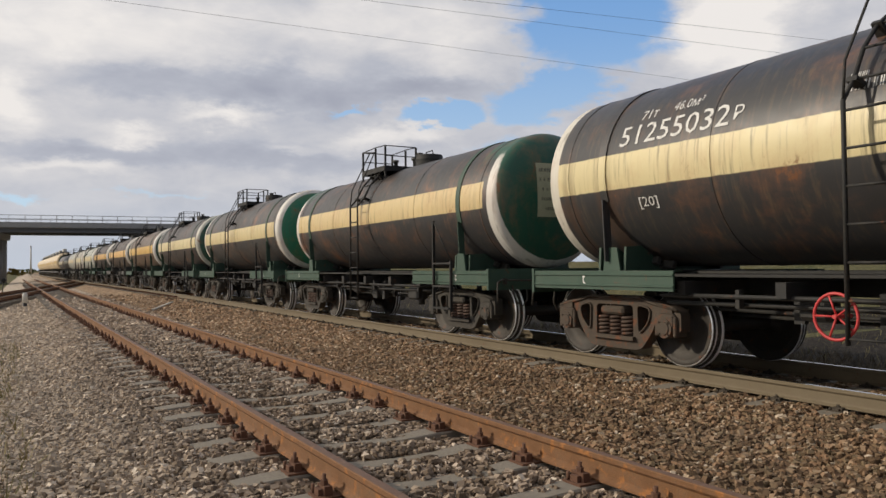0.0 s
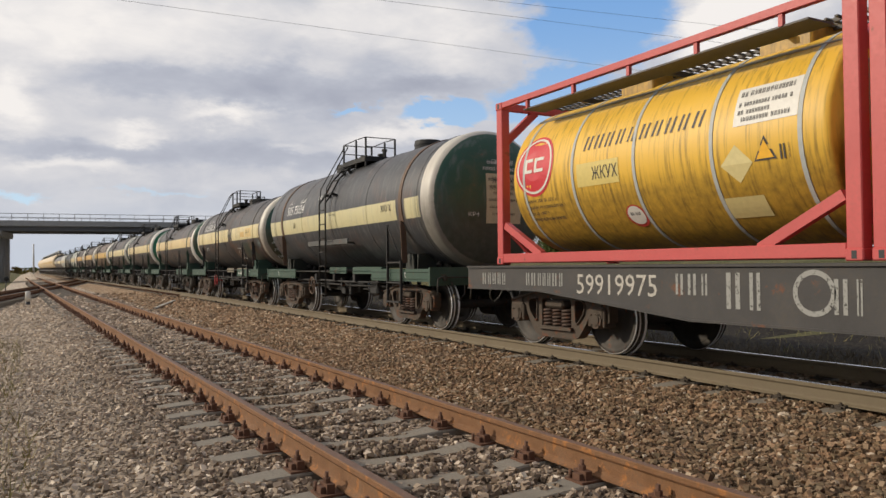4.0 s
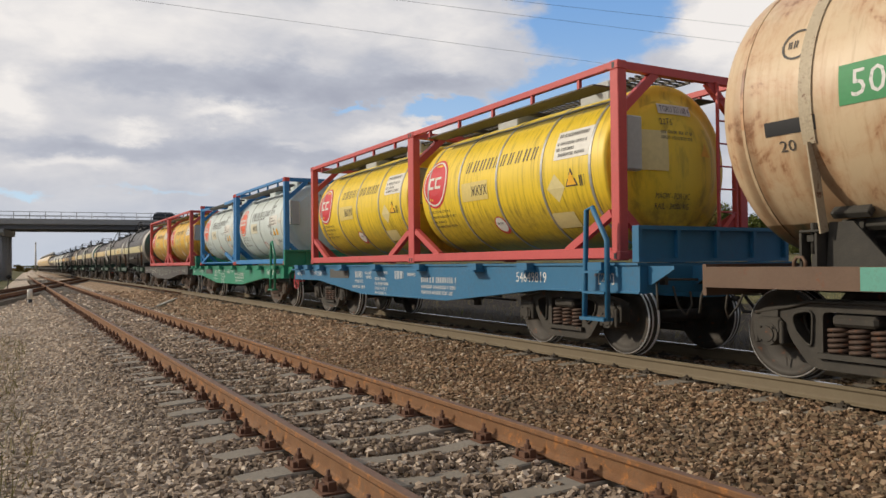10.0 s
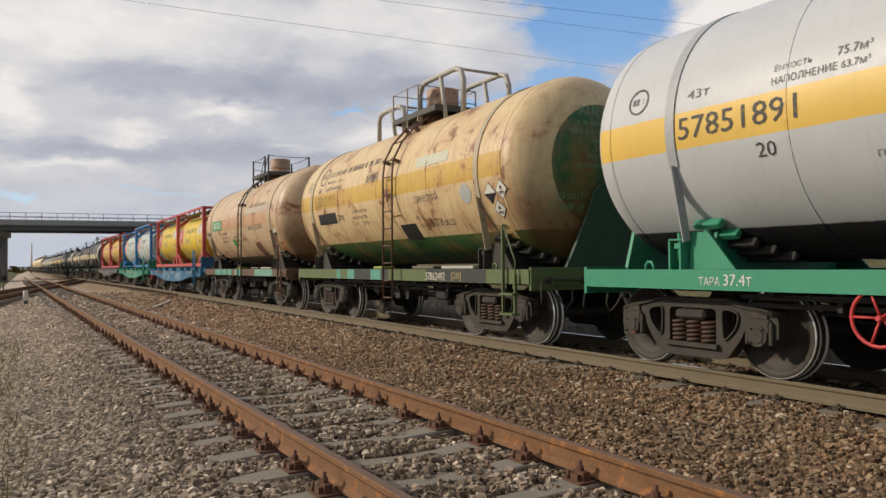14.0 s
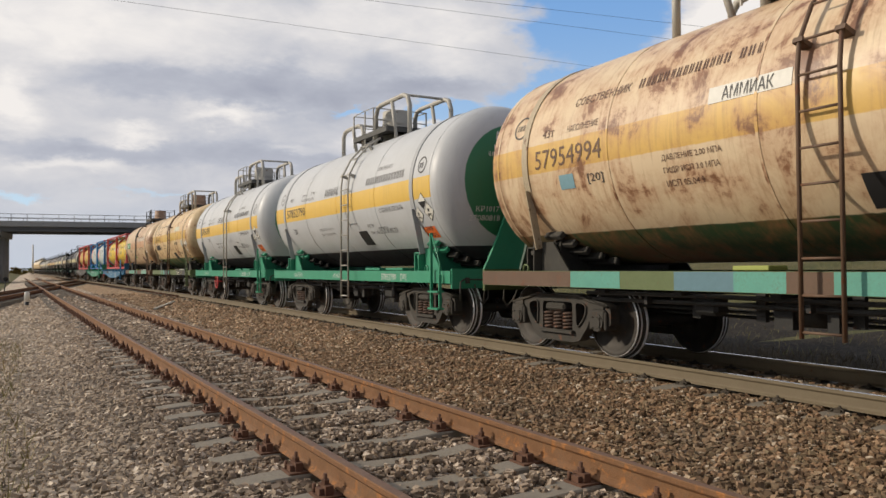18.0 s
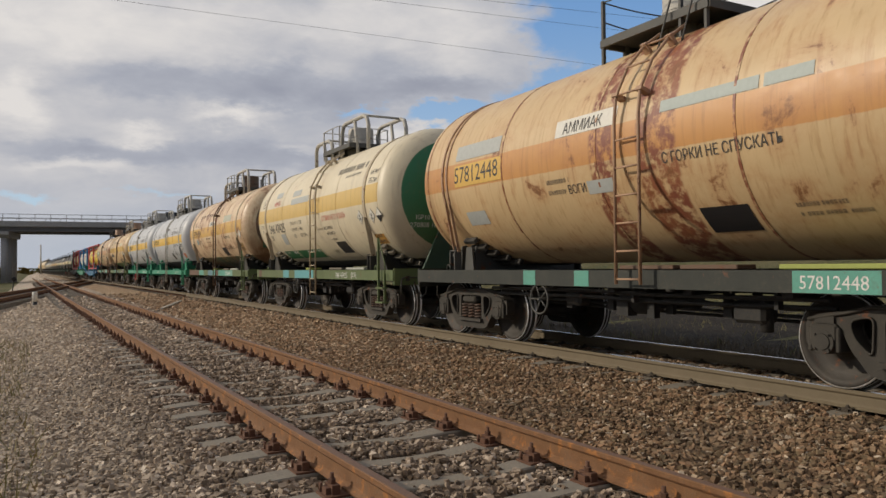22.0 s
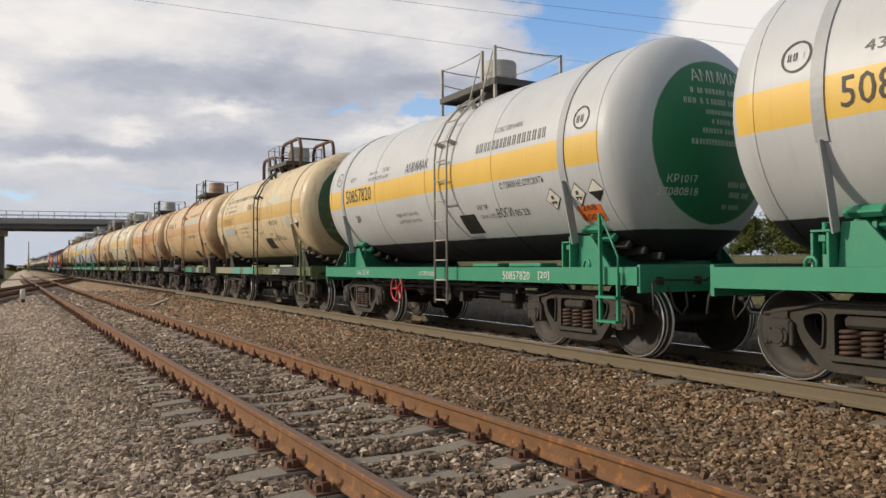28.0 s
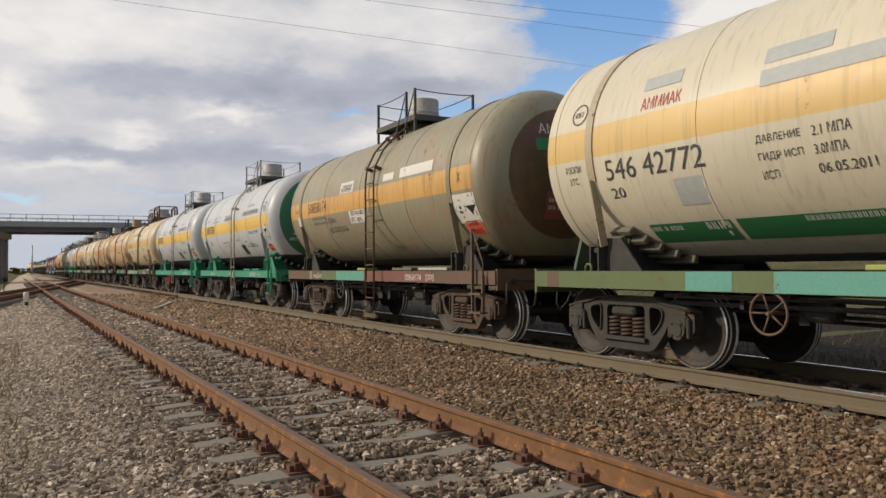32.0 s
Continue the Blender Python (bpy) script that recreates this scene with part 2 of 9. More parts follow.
    if runoff:
        # rust that has run down the rear head and out of the seam and straps
        rag = math_node(nt, "ADD", math_node(nt, "MULTIPLY", run, 0.9), math_node(nt, "MULTIPLY", n2, 0.5))
        back = step_node(nt, math_node(nt, "MULTIPLY", y, -1.0), 4.35, 5.0)
        foot = math_node(nt, "SUBTRACT", 1.0, step_node(nt, math_node(nt, "ADD", z, rag), 2.55, 3.55))
        seam = math_node(nt, "MULTIPLY", band(away, 4.55, 4.78, 0.05), math_node(nt, "SUBTRACT", 1.0, step_node(nt, math_node(nt, "ADD", z, rag), 2.6, 4.2)))
        strap = math_node(nt, "MULTIPLY", band(away, 3.8, 4.12, 0.06), math_node(nt, "SUBTRACT", 1.0, step_node(nt, math_node(nt, "ADD", z, rag), 2.5, 3.7)))
        f = math_node(nt, "MAXIMUM", math_node(nt, "MULTIPLY", back, foot), math_node(nt, "MULTIPLY", math_node(nt, "MAXIMUM", seam, strap), 0.7))
        c = mix_node(nt, math_node(nt, "MULTIPLY", f, runoff), c, mix_node(nt, n2, tuple(v * 0.4 for v in runoff_col), tuple(v * 1.8 for v in runoff_col)))
    link(nt, c, b.inputs["Base Color"])
    link(nt, math_node(nt, "ADD", math_node(nt, "MULTIPLY", n2, 0.25), rough - 0.1), b.inputs["Roughness"])
    wave = noise_node(nt, p, 1.2, 2, 0.5)
    bump_node(nt, b, math_node(nt, "ADD", math_node(nt, "MULTIPLY", n2, 0.12), wave), 0.25, 0.03)
    return m


CREAM, STRAW, AMBER = (0.66, 0.53, 0.33), (0.76, 0.65, 0.36), (0.80, 0.52, 0.10)
GREEN, BLACK = (0.03, 0.20, 0.09), (0.022, 0.022, 0.024)
M_STEEL = paint("bogie_steel", (0.045, 0.040, 0.032), 0.75, 0.1, 0.3, 4, 0.35, 0.25, 0.5)
M_STEEL_RUSTY = paint("bogie_steel_rusty", (0.075, 0.056, 0.040), 0.8, 0.1, 0.3, 4, 0.35, 0.5, 0.4)
M_WHEEL = paint("wheel_steel", (0.050, 0.044, 0.037), 0.65, 0.4, 0.25, 5, 0.25, 0.3, 0.4)
M_TREAD = plain("bright_tread", (0.92, 0.91, 0.88), 0.4, 0.5)
M_SPRING = paint("spring_steel", (0.075, 0.046, 0.033), 0.7, 0.2, 0.3, 8, 0.3, 0.5, 0.3)
M_DARK = paint("dark_underframe", (0.016, 0.016, 0.015), 0.7, 0.0, 0.3, 3, 0.2, 0.15, 0.4)
M_BLACKISH = plain("black_paint", (0.018, 0.018, 0.02), 0.5)
M_WHITE = worn_letters("white_stencil", (0.80, 0.79, 0.75), 0.55)
M_INK = worn_letters("black_stencil", (0.065, 0.062, 0.058), 0.65)
M_FADED = worn_letters("faded_stencil", (0.16, 0.155, 0.15), 0.6)
M_WHITE_SHEET = plain("white_sticker", (0.68, 0.66, 0.59), 0.5)
M_ORANGE = plain("orange_panel", (0.80, 0.17, 0.03), 0.5)
M_REDINK = worn_letters("red_stencil", (0.55, 0.06, 0.04), 0.4)
M_GREY_PATCH = plain("grey_overpaint", (0.42, 0.44, 0.42), 0.6)
M_RED = paint("red_handwheel", (0.55, 0.05, 0.05), 0.5, 0, 0.2, 5, 0.1, 0.1, 0.2)
M_RED_FRAME = paint("faded_red_frame", (0.52, 0.075, 0.07), 0.5, 0, 0.2, 3, 0.1, 0.08, 0.2)
M_BLUE_FRAME = paint("blue_frame", (0.03, 0.20, 0.46), 0.45, 0, 0.2, 3, 0.1, 0.05, 0.15)
M_CAST_RED = plain("red_casting", (0.62, 0.06, 0.04), 0.5)
M_GREEN_FRAME = paint("green_frame", (0.035, 0.27, 0.15), 0.45, 0, 0.2, 3, 0.1, 0.05, 0.2)
M_DKGREEN_FRAME = paint("dull_green_frame", (0.036, 0.078, 0.052), 0.6, 0, 0.25, 3, 0.15, 0.2, 0.4)
M_OLIVE_FRAME = paint("olive_frame", (0.105, 0.143, 0.050), 0.6, 0, 0.25, 3, 0.15, 0.2, 0.3)
M_RUST_FRAME = paint("rust_red_frame", (0.125, 0.072, 0.042), 0.65, 0, 0.25, 3, 0.2, 0.35, 0.3)
M_BLACK_GREEN = paint("black_green_frame", (0.021, 0.025, 0.019), 0.65, 0, 0.25, 3, 0.15, 0.15, 0.4)
M_GREY_FRAME = paint("dark_grey_frame", (0.075, 0.075, 0.068), 0.65, 0, 0.25, 3, 0.15, 0.2, 0.4)
M_BLUE_FLAT = paint("blue_flat_paint", (0.02, 0.14, 0.27), 0.5, 0, 0.15, 2, 0.1, 0.03, 0.25)
M_GREEN_FLAT = paint("green_flat_paint", (0.02, 0.23, 0.13), 0.45, 0, 0.15, 2, 0.1, 0.03, 0.2)
M_BLACK_FLAT = paint("tarry_flat_paint", (0.05, 0.047, 0.045), 0.7, 0, 0.3, 2, 0.2, 0.25, 0.5)
M_TEAL = paint("turquoise_repaint", (0.10, 0.33, 0.255), 0.55, 0, 0.25, 4, 0.1, 0.12, 0.35)
M_TIMBER = paint("tarred_timber", (0.042, 0.039, 0.032), 0.8, 0, 0.3, 6, 0.3, 0, 0.4)
M_BOARD_LIME = plain("lime_yellow_board", (0.32, 0.36, 0.09), 0.7)
M_BOARD_TAN = paint("grey_tan_board", (0.17, 0.15, 0.11), 0.8, 0, 0.3, 6, 0.3, 0, 0.4)
M_BOARD_PALE = plain("bleached_board", (0.42, 0.43, 0.37), 0.8)
M_STEELBLUE = plain("steel_blue_repaint", (0.10, 0.20, 0.24), 0.55)
M_AQUA = plain("blue_turquoise_repaint", (0.11, 0.34, 0.36), 0.55)
M_PALE_TEAL = paint("pale_turquoise_repaint", (0.17, 0.36, 0.28), 0.55, 0, 0.25, 4, 0.1, 0.12, 0.35)
M_BUFF = paint("buff_repaint", (0.26, 0.25, 0.17), 0.6, 0, 0.2, 5, 0.1, 0.2, 0.3)
M_REDBROWN = paint("red_brown_repaint", (0.18, 0.068, 0.045), 0.6, 0, 0.25, 5, 0.1, 0.1, 0.4)
M_SOOT = plain("soot_grey_repaint", (0.035, 0.037, 0.036), 0.6)
M_STRAP = paint("cream_strap", (0.46, 0.38, 0.26), 0.6, 0, 0.25, 5, 0.15, 0.35, 0.4)
M_STRAP_TAN = paint("tan_strap", (0.42, 0.26, 0.16), 0.6, 0, 0.25, 5, 0.15, 0.35, 0.4)
M_STRAP_OLIVE = paint("olive_strap", (0.24, 0.21, 0.13), 0.6, 0, 0.25, 5, 0.15, 0.2, 0.4)
M_STRAP_GREY = plain("grey_strap", (0.38, 0.39, 0.40), 0.5)
M_PALE_METAL = paint("pale_metal", (0.45, 0.43, 0.38), 0.6, 0.1, 0.2, 5, 0.1, 0.25, 0.3)
M_GRATE = paint("galvanised_grating", (0.09, 0.085, 0.08), 0.6, 0.4, 0.2, 5, 0.2, 0.1, 0.3)
M_BAND = plain("steel_band", (0.40, 0.40, 0.38), 0.4, 0.6)
M_RAIL_RUST = paint("rusty_rail", (0.20, 0.095, 0.038), 0.85, 0.0, 0.45, 6, 0.5, 0.45, 0.6, (0.30, 0.125, 0.035))
M_RAIL_RUST_TOP = paint("worn_rusty_rail_head", (0.155, 0.09, 0.06), 0.7, 0.0, 0.35, 8, 0.3, 0.2, 0.4, (0.30, 0.13, 0.04))
M_RAIL_USED = paint("used_rail", (0.16, 0.125, 0.075), 0.75, 0.0, 0.2, 5, 0.25, 0.1, 0.2)
M_RAIL_TOP = plain("polished_rail_head", (0.55, 0.56, 0.58), 0.25, 1.0)
M_SLEEPER = paint("weathered_concrete", (0.225, 0.197, 0.155), 0.9, 0, 0.35, 5, 0.5, 0.0, 0.6)
M_CLIP = paint("rusty_fastening", (0.12, 0.055, 0.03), 0.85, 0, 0.3, 9, 0.3, 0.3, 0.3)
M_CLIP_DARK = paint("dark_greasy_fastening", (0.055, 0.042, 0.028), 0.8, 0, 0.3, 9, 0.3, 0.15, 0.4)
M_CONCRETE = paint("bridge_concrete", (0.42, 0.41, 0.39), 0.9, 0, 0.2, 0.6, 0.3, 0.0, 0.4)
M_CONCRETE_DARK = paint("bridge_beam_concrete", (0.18, 0.18, 0.18), 0.9, 0, 0.2, 0.6, 0.3, 0.0, 0.4)
M_RAILING = plain("grey_railing", (0.28, 0.27, 0.26), 0.6, 0.2)
M_RUBBER = plain("black_rubber", (0.02, 0.02, 0.02), 0.7)
M_GLASS = plain("dark_car_glass", (0.03, 0.035, 0.04), 0.1)


# ---- mesh helpers ----
def box(bm, c, s, m=None, mi=0):
    """An upright box with centre c and size s, turned by the matrix m about its centre."""
    v = []
    for dx, dy, dz in ((-1, -1, -1), (1, -1, -1), (1, 1, -1), (-1, 1, -1), (-1, -1, 1), (1, -1, 1), (1, 1, 1), (-1, 1, 1)):
        q = Vector((dx * s[0] / 2, dy * s[1] / 2, dz * s[2] / 2))
        v.append(bm.verts.new(Vector(c) + (m @ q if m else q)))
    for f in ((0, 3, 2, 1), (4, 5, 6, 7), (0, 1, 5, 4), (1, 2, 6, 5), (2, 3, 7, 6), (3, 0, 4, 7)):
        bm.faces.new([v[i] for i in f]).material_index = mi


def soft_box(bm, c, s, b=0.01, mi=0):
    """A box with chamfered edges along its three directions."""
    t = bmesh.new()
    box(t, c, s)
    bmesh.ops.bevel(t, geom=t.edges[:], offset=b, segments=1, affect="EDGES")
    for f in t.faces:
        f.material_index = mi
    merge(bm, t)


def merge(bm, t):
    seen = {v: bm.verts.new(v.co) for v in t.verts}
    for f in t.faces:
        g = bm.faces.new([seen[v] for v in f.verts])
        g.material_index, g.smooth = f.material_index, f.smooth
    t.free()


def tube(bm, pts, r, seg=8, closed=False, mi=0):
    """A round bar along the points."""
    pts = [Vector(p) for p in pts]
    n = len(pts)
    rings, prev = [], None
    for i, p in enumerate(pts):
        if closed:
            d = pts[(i + 1) % n] - pts[i - 1]
        else:
            d = pts[min(i + 1, n - 1)] - pts[max(i - 1, 0)]
        d.normalize()
        a = prev if prev is not None else (Vector((0, 0, 1)) if abs(d.z) < 0.9 else Vector((1, 0, 0)))
        a = (a - d * a.dot(d)).normalized()
        prev, b = a, d.cross(a)
        rings.append([bm.verts.new(p + (a * math.cos(k * math.tau / seg) + b * math.sin(k * math.tau / seg)) * r) for k in range(seg)])
    for i in range(n if closed else n - 1):
        q, w = rings[i], rings[(i + 1) % n]
        for k in range(seg):
            f = bm.faces.new((q[k], q[(k + 1) % seg], w[(k + 1) % seg], w[k]))
            f.smooth, f.material_index = seg > 4, mi
    if not closed:
        bm.faces.new(rings[0][::-1]).material_index = mi
        bm.faces.new(rings[-1]).material_index = mi


def lathe(bm, profile, axis="y", seg=32, centre=(0, 0, 0), smooth=True):
    """Turn (along, radius, material) points round an axis through the centre."""
    rings = []
    for a, r, mi in profile:
        ring = []
        for k in range(seg if r > 1e-6 else 1):
            u, v = r * math.cos(k * math.tau / seg), r * math.sin(k * math.tau / seg)
            q = {"x": (a, u, v), "y": (v, a, u), "z": (u, v, a)}[axis]
            ring.append(bm.verts.new(Vector(centre) + Vector(q)))
        rings.append((ring, mi))
    for (q, mi), (w, _) in zip(rings, rings[1:]):
        for k in range(seg):
            j = (k + 1) % seg
            if len(q) == 1 and len(w) == 1:
                continue
            vs = (q[0], w[j], w[k]) if len(q) == 1 else (q[k], q[j], w[0]) if len(w) == 1 else (q[k], q[j], w[j], w[k])
            f = bm.faces.new(vs)
            f.smooth, f.material_index = smooth, mi


def slab(bm, outline, x0, x1, mi=0):
    """A flat plate: an outline of (y, z) points with thickness from x0 to x1."""
    a = [bm.verts.new((x0, y, z)) for y, z in outline]
    b = [bm.verts.new((x1, y, z)) for y, z in outline]
    n = len(outline)
    bm.faces.new(a).material_index = mi
    bm.faces.new(b[::-1]).material_index = mi
    for i in range(n):
        bm.faces.new((a[i], b[i], b[(i + 1) % n], a[(i + 1) % n])).material_index = mi


def bar(bm, p, q, w, x0, x1, mi=0):
    """A flat bar of width w in the y-z plane from p to q, from x0 to x1."""
    d = Vector((q[0] - p[0], q[1] - p[1])).normalized() * (w / 2)
    n = Vector((-d.y, d.x))
    slab(bm, [(p[0] + n.x, p[1] + n.y), (q[0] + n.x, q[1] + n.y), (q[0] - n.x, q[1] - n.y), (p[0] - n.x, p[1] - n.y)], x0, x1, mi)


def beam(bm, p, q, w, h, mi=0):
    """A square-cut bar from p to q, w wide and h high."""
    p, q = Vector(p), Vector(q)
    d = q - p
    m = d.to_track_quat("Y", "Z").to_matrix()
    box(bm, (p + q) / 2, (w, d.length, h), m, mi)


def done(name, bm, *mats):
    bmesh.ops.recalc_face_normals(bm, faces=bm.faces[:])
    me = bpy.data.meshes.new(name)
    bm.to_mesh(me)
    bm.free()
    for m in mats:
        me.materials.append(m)
    return me


def part(name, bm, material, parent, label=""):
    me = done(name, bm, *(material if isinstance(material, (tuple, list)) else (material,)))
    return child(name, me, parent, label)


def child(name, me, parent, label="", at=None):
    ob = new(name, me)
    ob.parent = parent
    if at is not None:
        ob.matrix_basis = at
    return tagged(ob, label)


STOCK = {}


def shared(name, key, build, mats, parent, label="", at=None):
    """A part whose mesh is built once and shared by all alike parts."""
    key = (name, key, tuple(m.name for m in mats))
    if key not in STOCK:
        bm = bmesh.new()
        build(bm)
        STOCK[key] = done(name, bm, *mats)
    return child(name, STOCK[key], parent, label, at)


def raw_mesh(name, verts, faces, *mats):
    """A mesh from arrays of points and of equal faces."""
    me = bpy.data.meshes.new(name)
    verts, faces = np.asarray(verts, dtype=np.float32), np.asarray(faces, dtype=np.int32)
    k = faces.shape[1]
    me.vertices.add(len(verts))
    me.vertices.foreach_set("co", verts.ravel())
    me.loops.add(faces.size)
    me.loops.foreach_set("vertex_index", faces.ravel())
    me.polygons.add(len(faces))
    me.polygons.foreach_set("loop_start", np.arange(0, faces.size, k, dtype=np.int32))
    me.update(calc_edges=True)
    for m in mats:
        me.materials.append(m)
    me.shade_flat()
    return me


# ---- ground ----
TRACK = 7.82                     # middle of the loaded track
NEAR_X, NEAR_TURN = 2.70, -0.0155  # middle of the empty track: x = NEAR_X + NEAR_TURN * y
NEAR_Z = -0.045


def bend(y):
    """How far the loaded track has swung to the left at y: an easy curve, then a nearly straight run."""
    a, b = min(max(y - 15, 0), 60), min(max(y - 75, 0), 35)
    return -(0.0235 * a * a / 120 + 0.0235 * b - 0.0105 * b * b / 70 + 0.013 * max(y - 110, 0))


def heading(y):
    """Turn of the loaded track at y, in degrees to the left."""
    return math.degrees(math.atan((bend(y - 2) - bend(y + 2)) / 4))


def far_mid(y):
    return TRACK + bend(y)


def near_mid(y):
    return NEAR_X + NEAR_TURN * y


def cross_mid(y):
    """The crossover that leaves the loaded track under the bridge and runs out past the marker post."""
    return min(-1.3 + 0.135 * (y - 46.5), far_mid(y))


def level(x, y):
    """Height of the earth works across the line."""
    pts = ((-400, -1.2), (-30, -0.9), (-6, -0.62), (-1.2, -0.52), (0.35, -0.415), (1.05, -0.286), (4.3, -0.286), (5.2, -0.30), (6.1, -0.235), (9.5, -0.235), (10.6, -0.62),
           (14, -0.72), (22, -0.66), (28, -0.25), (36, 1.15), (39, 1.62), (46, 1.70), (52, 1.2), (90, 0.9), (400, 0.5))
    for (a, h), (b, k) in zip(pts, pts[1:]):
        if x <= b:
            return h + (k - h) * max(0, (x - a)) / (b - a)
    return 0.5


def gravel(name, stops, coarse, gap_shade=0.5, damp=0.3):
    """Crushed stone: cells of differing tone with rounded relief, and wider stains."""
    m, nt, b = fresh(name, 0.92)
    b.inputs["Specular IOR Level"].default_value = 0.12
    o = nt.nodes.new("ShaderNodeTexCoord").outputs["Object"]
    v = nt.nodes.new("ShaderNodeTexVoronoi")
    link(nt, o, v.inputs["Vector"])
    v.inputs["Scale"].default_value = coarse
    sep = nt.nodes.new("ShaderNodeSeparateColor")
    link(nt, v.outputs["Color"], sep.inputs[0])
    c = ramp_node(nt, sep.outputs[0], stops)
    wide = noise_node(nt, o, 0.5, 5, 0.6)
    c = mix_node(nt, math_node(nt, "MULTIPLY", step_node(nt, wide, 0.4, 0.7), damp), c, tuple(x * 0.45 for x in stops[0][1]))
    clump = noise_node(nt, scaled(nt, o, (1.0, 0.45, 1.0)), 6.5, 5, 0.7)
    c = mix_node(nt, step_node(nt, clump, 0.53, 0.62), c, mix_node(nt, 1.0, c, (1.35, 1.33, 1.28), "MULTIPLY"))
    c = mix_node(nt, step_node(nt, clump, 0.47, 0.38), c, mix_node(nt, 1.0, c, (0.55, 0.53, 0.50), "MULTIPLY"))
    # shade in the gaps between stones, painted as near-black cell edges
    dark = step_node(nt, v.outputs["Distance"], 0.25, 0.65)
    c = mix_node(nt, math_node(nt, "MULTIPLY", dark, gap_shade), c, (0.03, 0.026, 0.022))
    # extra brightness towards the bridge, put into the colour
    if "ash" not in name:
        c = far_brightening(nt, c, (0.66, 0.56, 0.45) if "grey" in name else (0.58, 0.44, 0.32))
    if "grey" in name:
        c = lichen(nt, c)
    link(nt, c, b.inputs["Base Color"])
    bump_node(nt, b, math_node(nt, "SUBTRACT", 1.0, v.outputs["Distance"]), 0.9, 0.035)
    return m


def far_brightening(nt, c, pale):
    """Brightness painted into the stone colour on the stretch of the bed towards the bridge, in ragged drifts."""
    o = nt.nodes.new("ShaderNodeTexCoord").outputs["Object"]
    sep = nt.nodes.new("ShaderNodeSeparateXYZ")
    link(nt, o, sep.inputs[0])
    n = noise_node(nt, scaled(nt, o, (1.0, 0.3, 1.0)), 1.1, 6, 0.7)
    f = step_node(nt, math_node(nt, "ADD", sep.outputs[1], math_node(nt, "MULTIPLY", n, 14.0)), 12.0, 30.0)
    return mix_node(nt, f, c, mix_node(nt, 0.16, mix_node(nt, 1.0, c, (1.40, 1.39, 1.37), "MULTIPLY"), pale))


def lichen(nt, c):
    """Paler, straw-dusted stone towards the grass edge of the bed."""
    o = nt.nodes.new("ShaderNodeTexCoord").outputs["Object"]
    sep = nt.nodes.new("ShaderNodeSeparateXYZ")
    link(nt, o, sep.inputs[0])
    n = noise_node(nt, o, 1.6, 5, 0.65)
    f = math_node(nt, "SUBTRACT", 1.0, step_node(nt, math_node(nt, "ADD", sep.outputs[0], math_node(nt, "MULTIPLY", n, 1.6)), 0.6, 2.6))
    return mix_node(nt, math_node(nt, "MULTIPLY", f, 0.36), c, (0.70, 0.60, 0.47))


def stone_mat(name, stops):
    m, nt, b = fresh(name, 0.9)
    b.inputs["Specular IOR Level"].default_value = 0.12
    geo = nt.nodes.new("ShaderNodeNewGeometry")
    c = ramp_node(nt, geo.outputs["Random Per Island"], stops)
    n = noise_node(nt, nt.nodes.new("ShaderNodeTexCoord").outputs["Object"], 60, 5, 0.65)
    c = mix_node(nt, 0.35, c, mix_node(nt, n, (0.02, 0.018, 0.015), (0.85, 0.8, 0.75)), "OVERLAY")
    wide = noise_node(nt, nt.nodes.new("ShaderNodeTexCoord").outputs["Object"], 0.7, 4, 0.6)
    c = mix_node(nt, math_node(nt, "MULTIPLY", step_node(nt, wide, 0.45, 0.7), 0.35), c, (0.09, 0.075, 0.06))
    # same painted brightening with distance as on the bed sheets
    c = far_brightening(nt, c, (0.66, 0.56, 0.45) if "grey" in name else (0.58, 0.44, 0.32))
    if "grey" in name:
        c = lichen(nt, c)
    link(nt, c, b.inputs["Base Color"])
    bump_node(nt, b, n, 0.5, 0.006)
    return m


GREY_STOPS = ((0.0, (0.085, 0.064, 0.047)), (0.28, (0.18, 0.137, 0.099)), (0.6, (0.295, 0.232, 0.173)), (0.88, (0.43, 0.348, 0.267)), (1.0, (0.72, 0.63, 0.52)))
RED_STOPS = ((0.0, (0.085, 0.058, 0.036)), (0.25, (0.195, 0.124, 0.073)), (0.5, (0.215, 0.167, 0.105)), (0.7, (0.325, 0.203, 0.121)), (0.92, (0.37, 0.274, 0.18)), (1.0, (0.62, 0.53, 0.41)))
def paler(stops, k):
    return tuple((a, tuple(min(1.0, v * k) for v in c)) for a, c in stops)


# stone colours raised by 15 percent, brightness painted into the bed sheets
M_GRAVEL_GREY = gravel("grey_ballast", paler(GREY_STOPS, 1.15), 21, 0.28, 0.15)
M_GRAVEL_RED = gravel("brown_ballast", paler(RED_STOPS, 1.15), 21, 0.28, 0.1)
M_STONE_GREY = stone_mat("grey_stones", GREY_STOPS)
M_STONE_RED = stone_mat("brown_stones", RED_STOPS)
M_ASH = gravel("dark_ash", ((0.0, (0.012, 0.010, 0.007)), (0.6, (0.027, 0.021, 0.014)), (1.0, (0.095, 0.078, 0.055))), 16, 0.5)


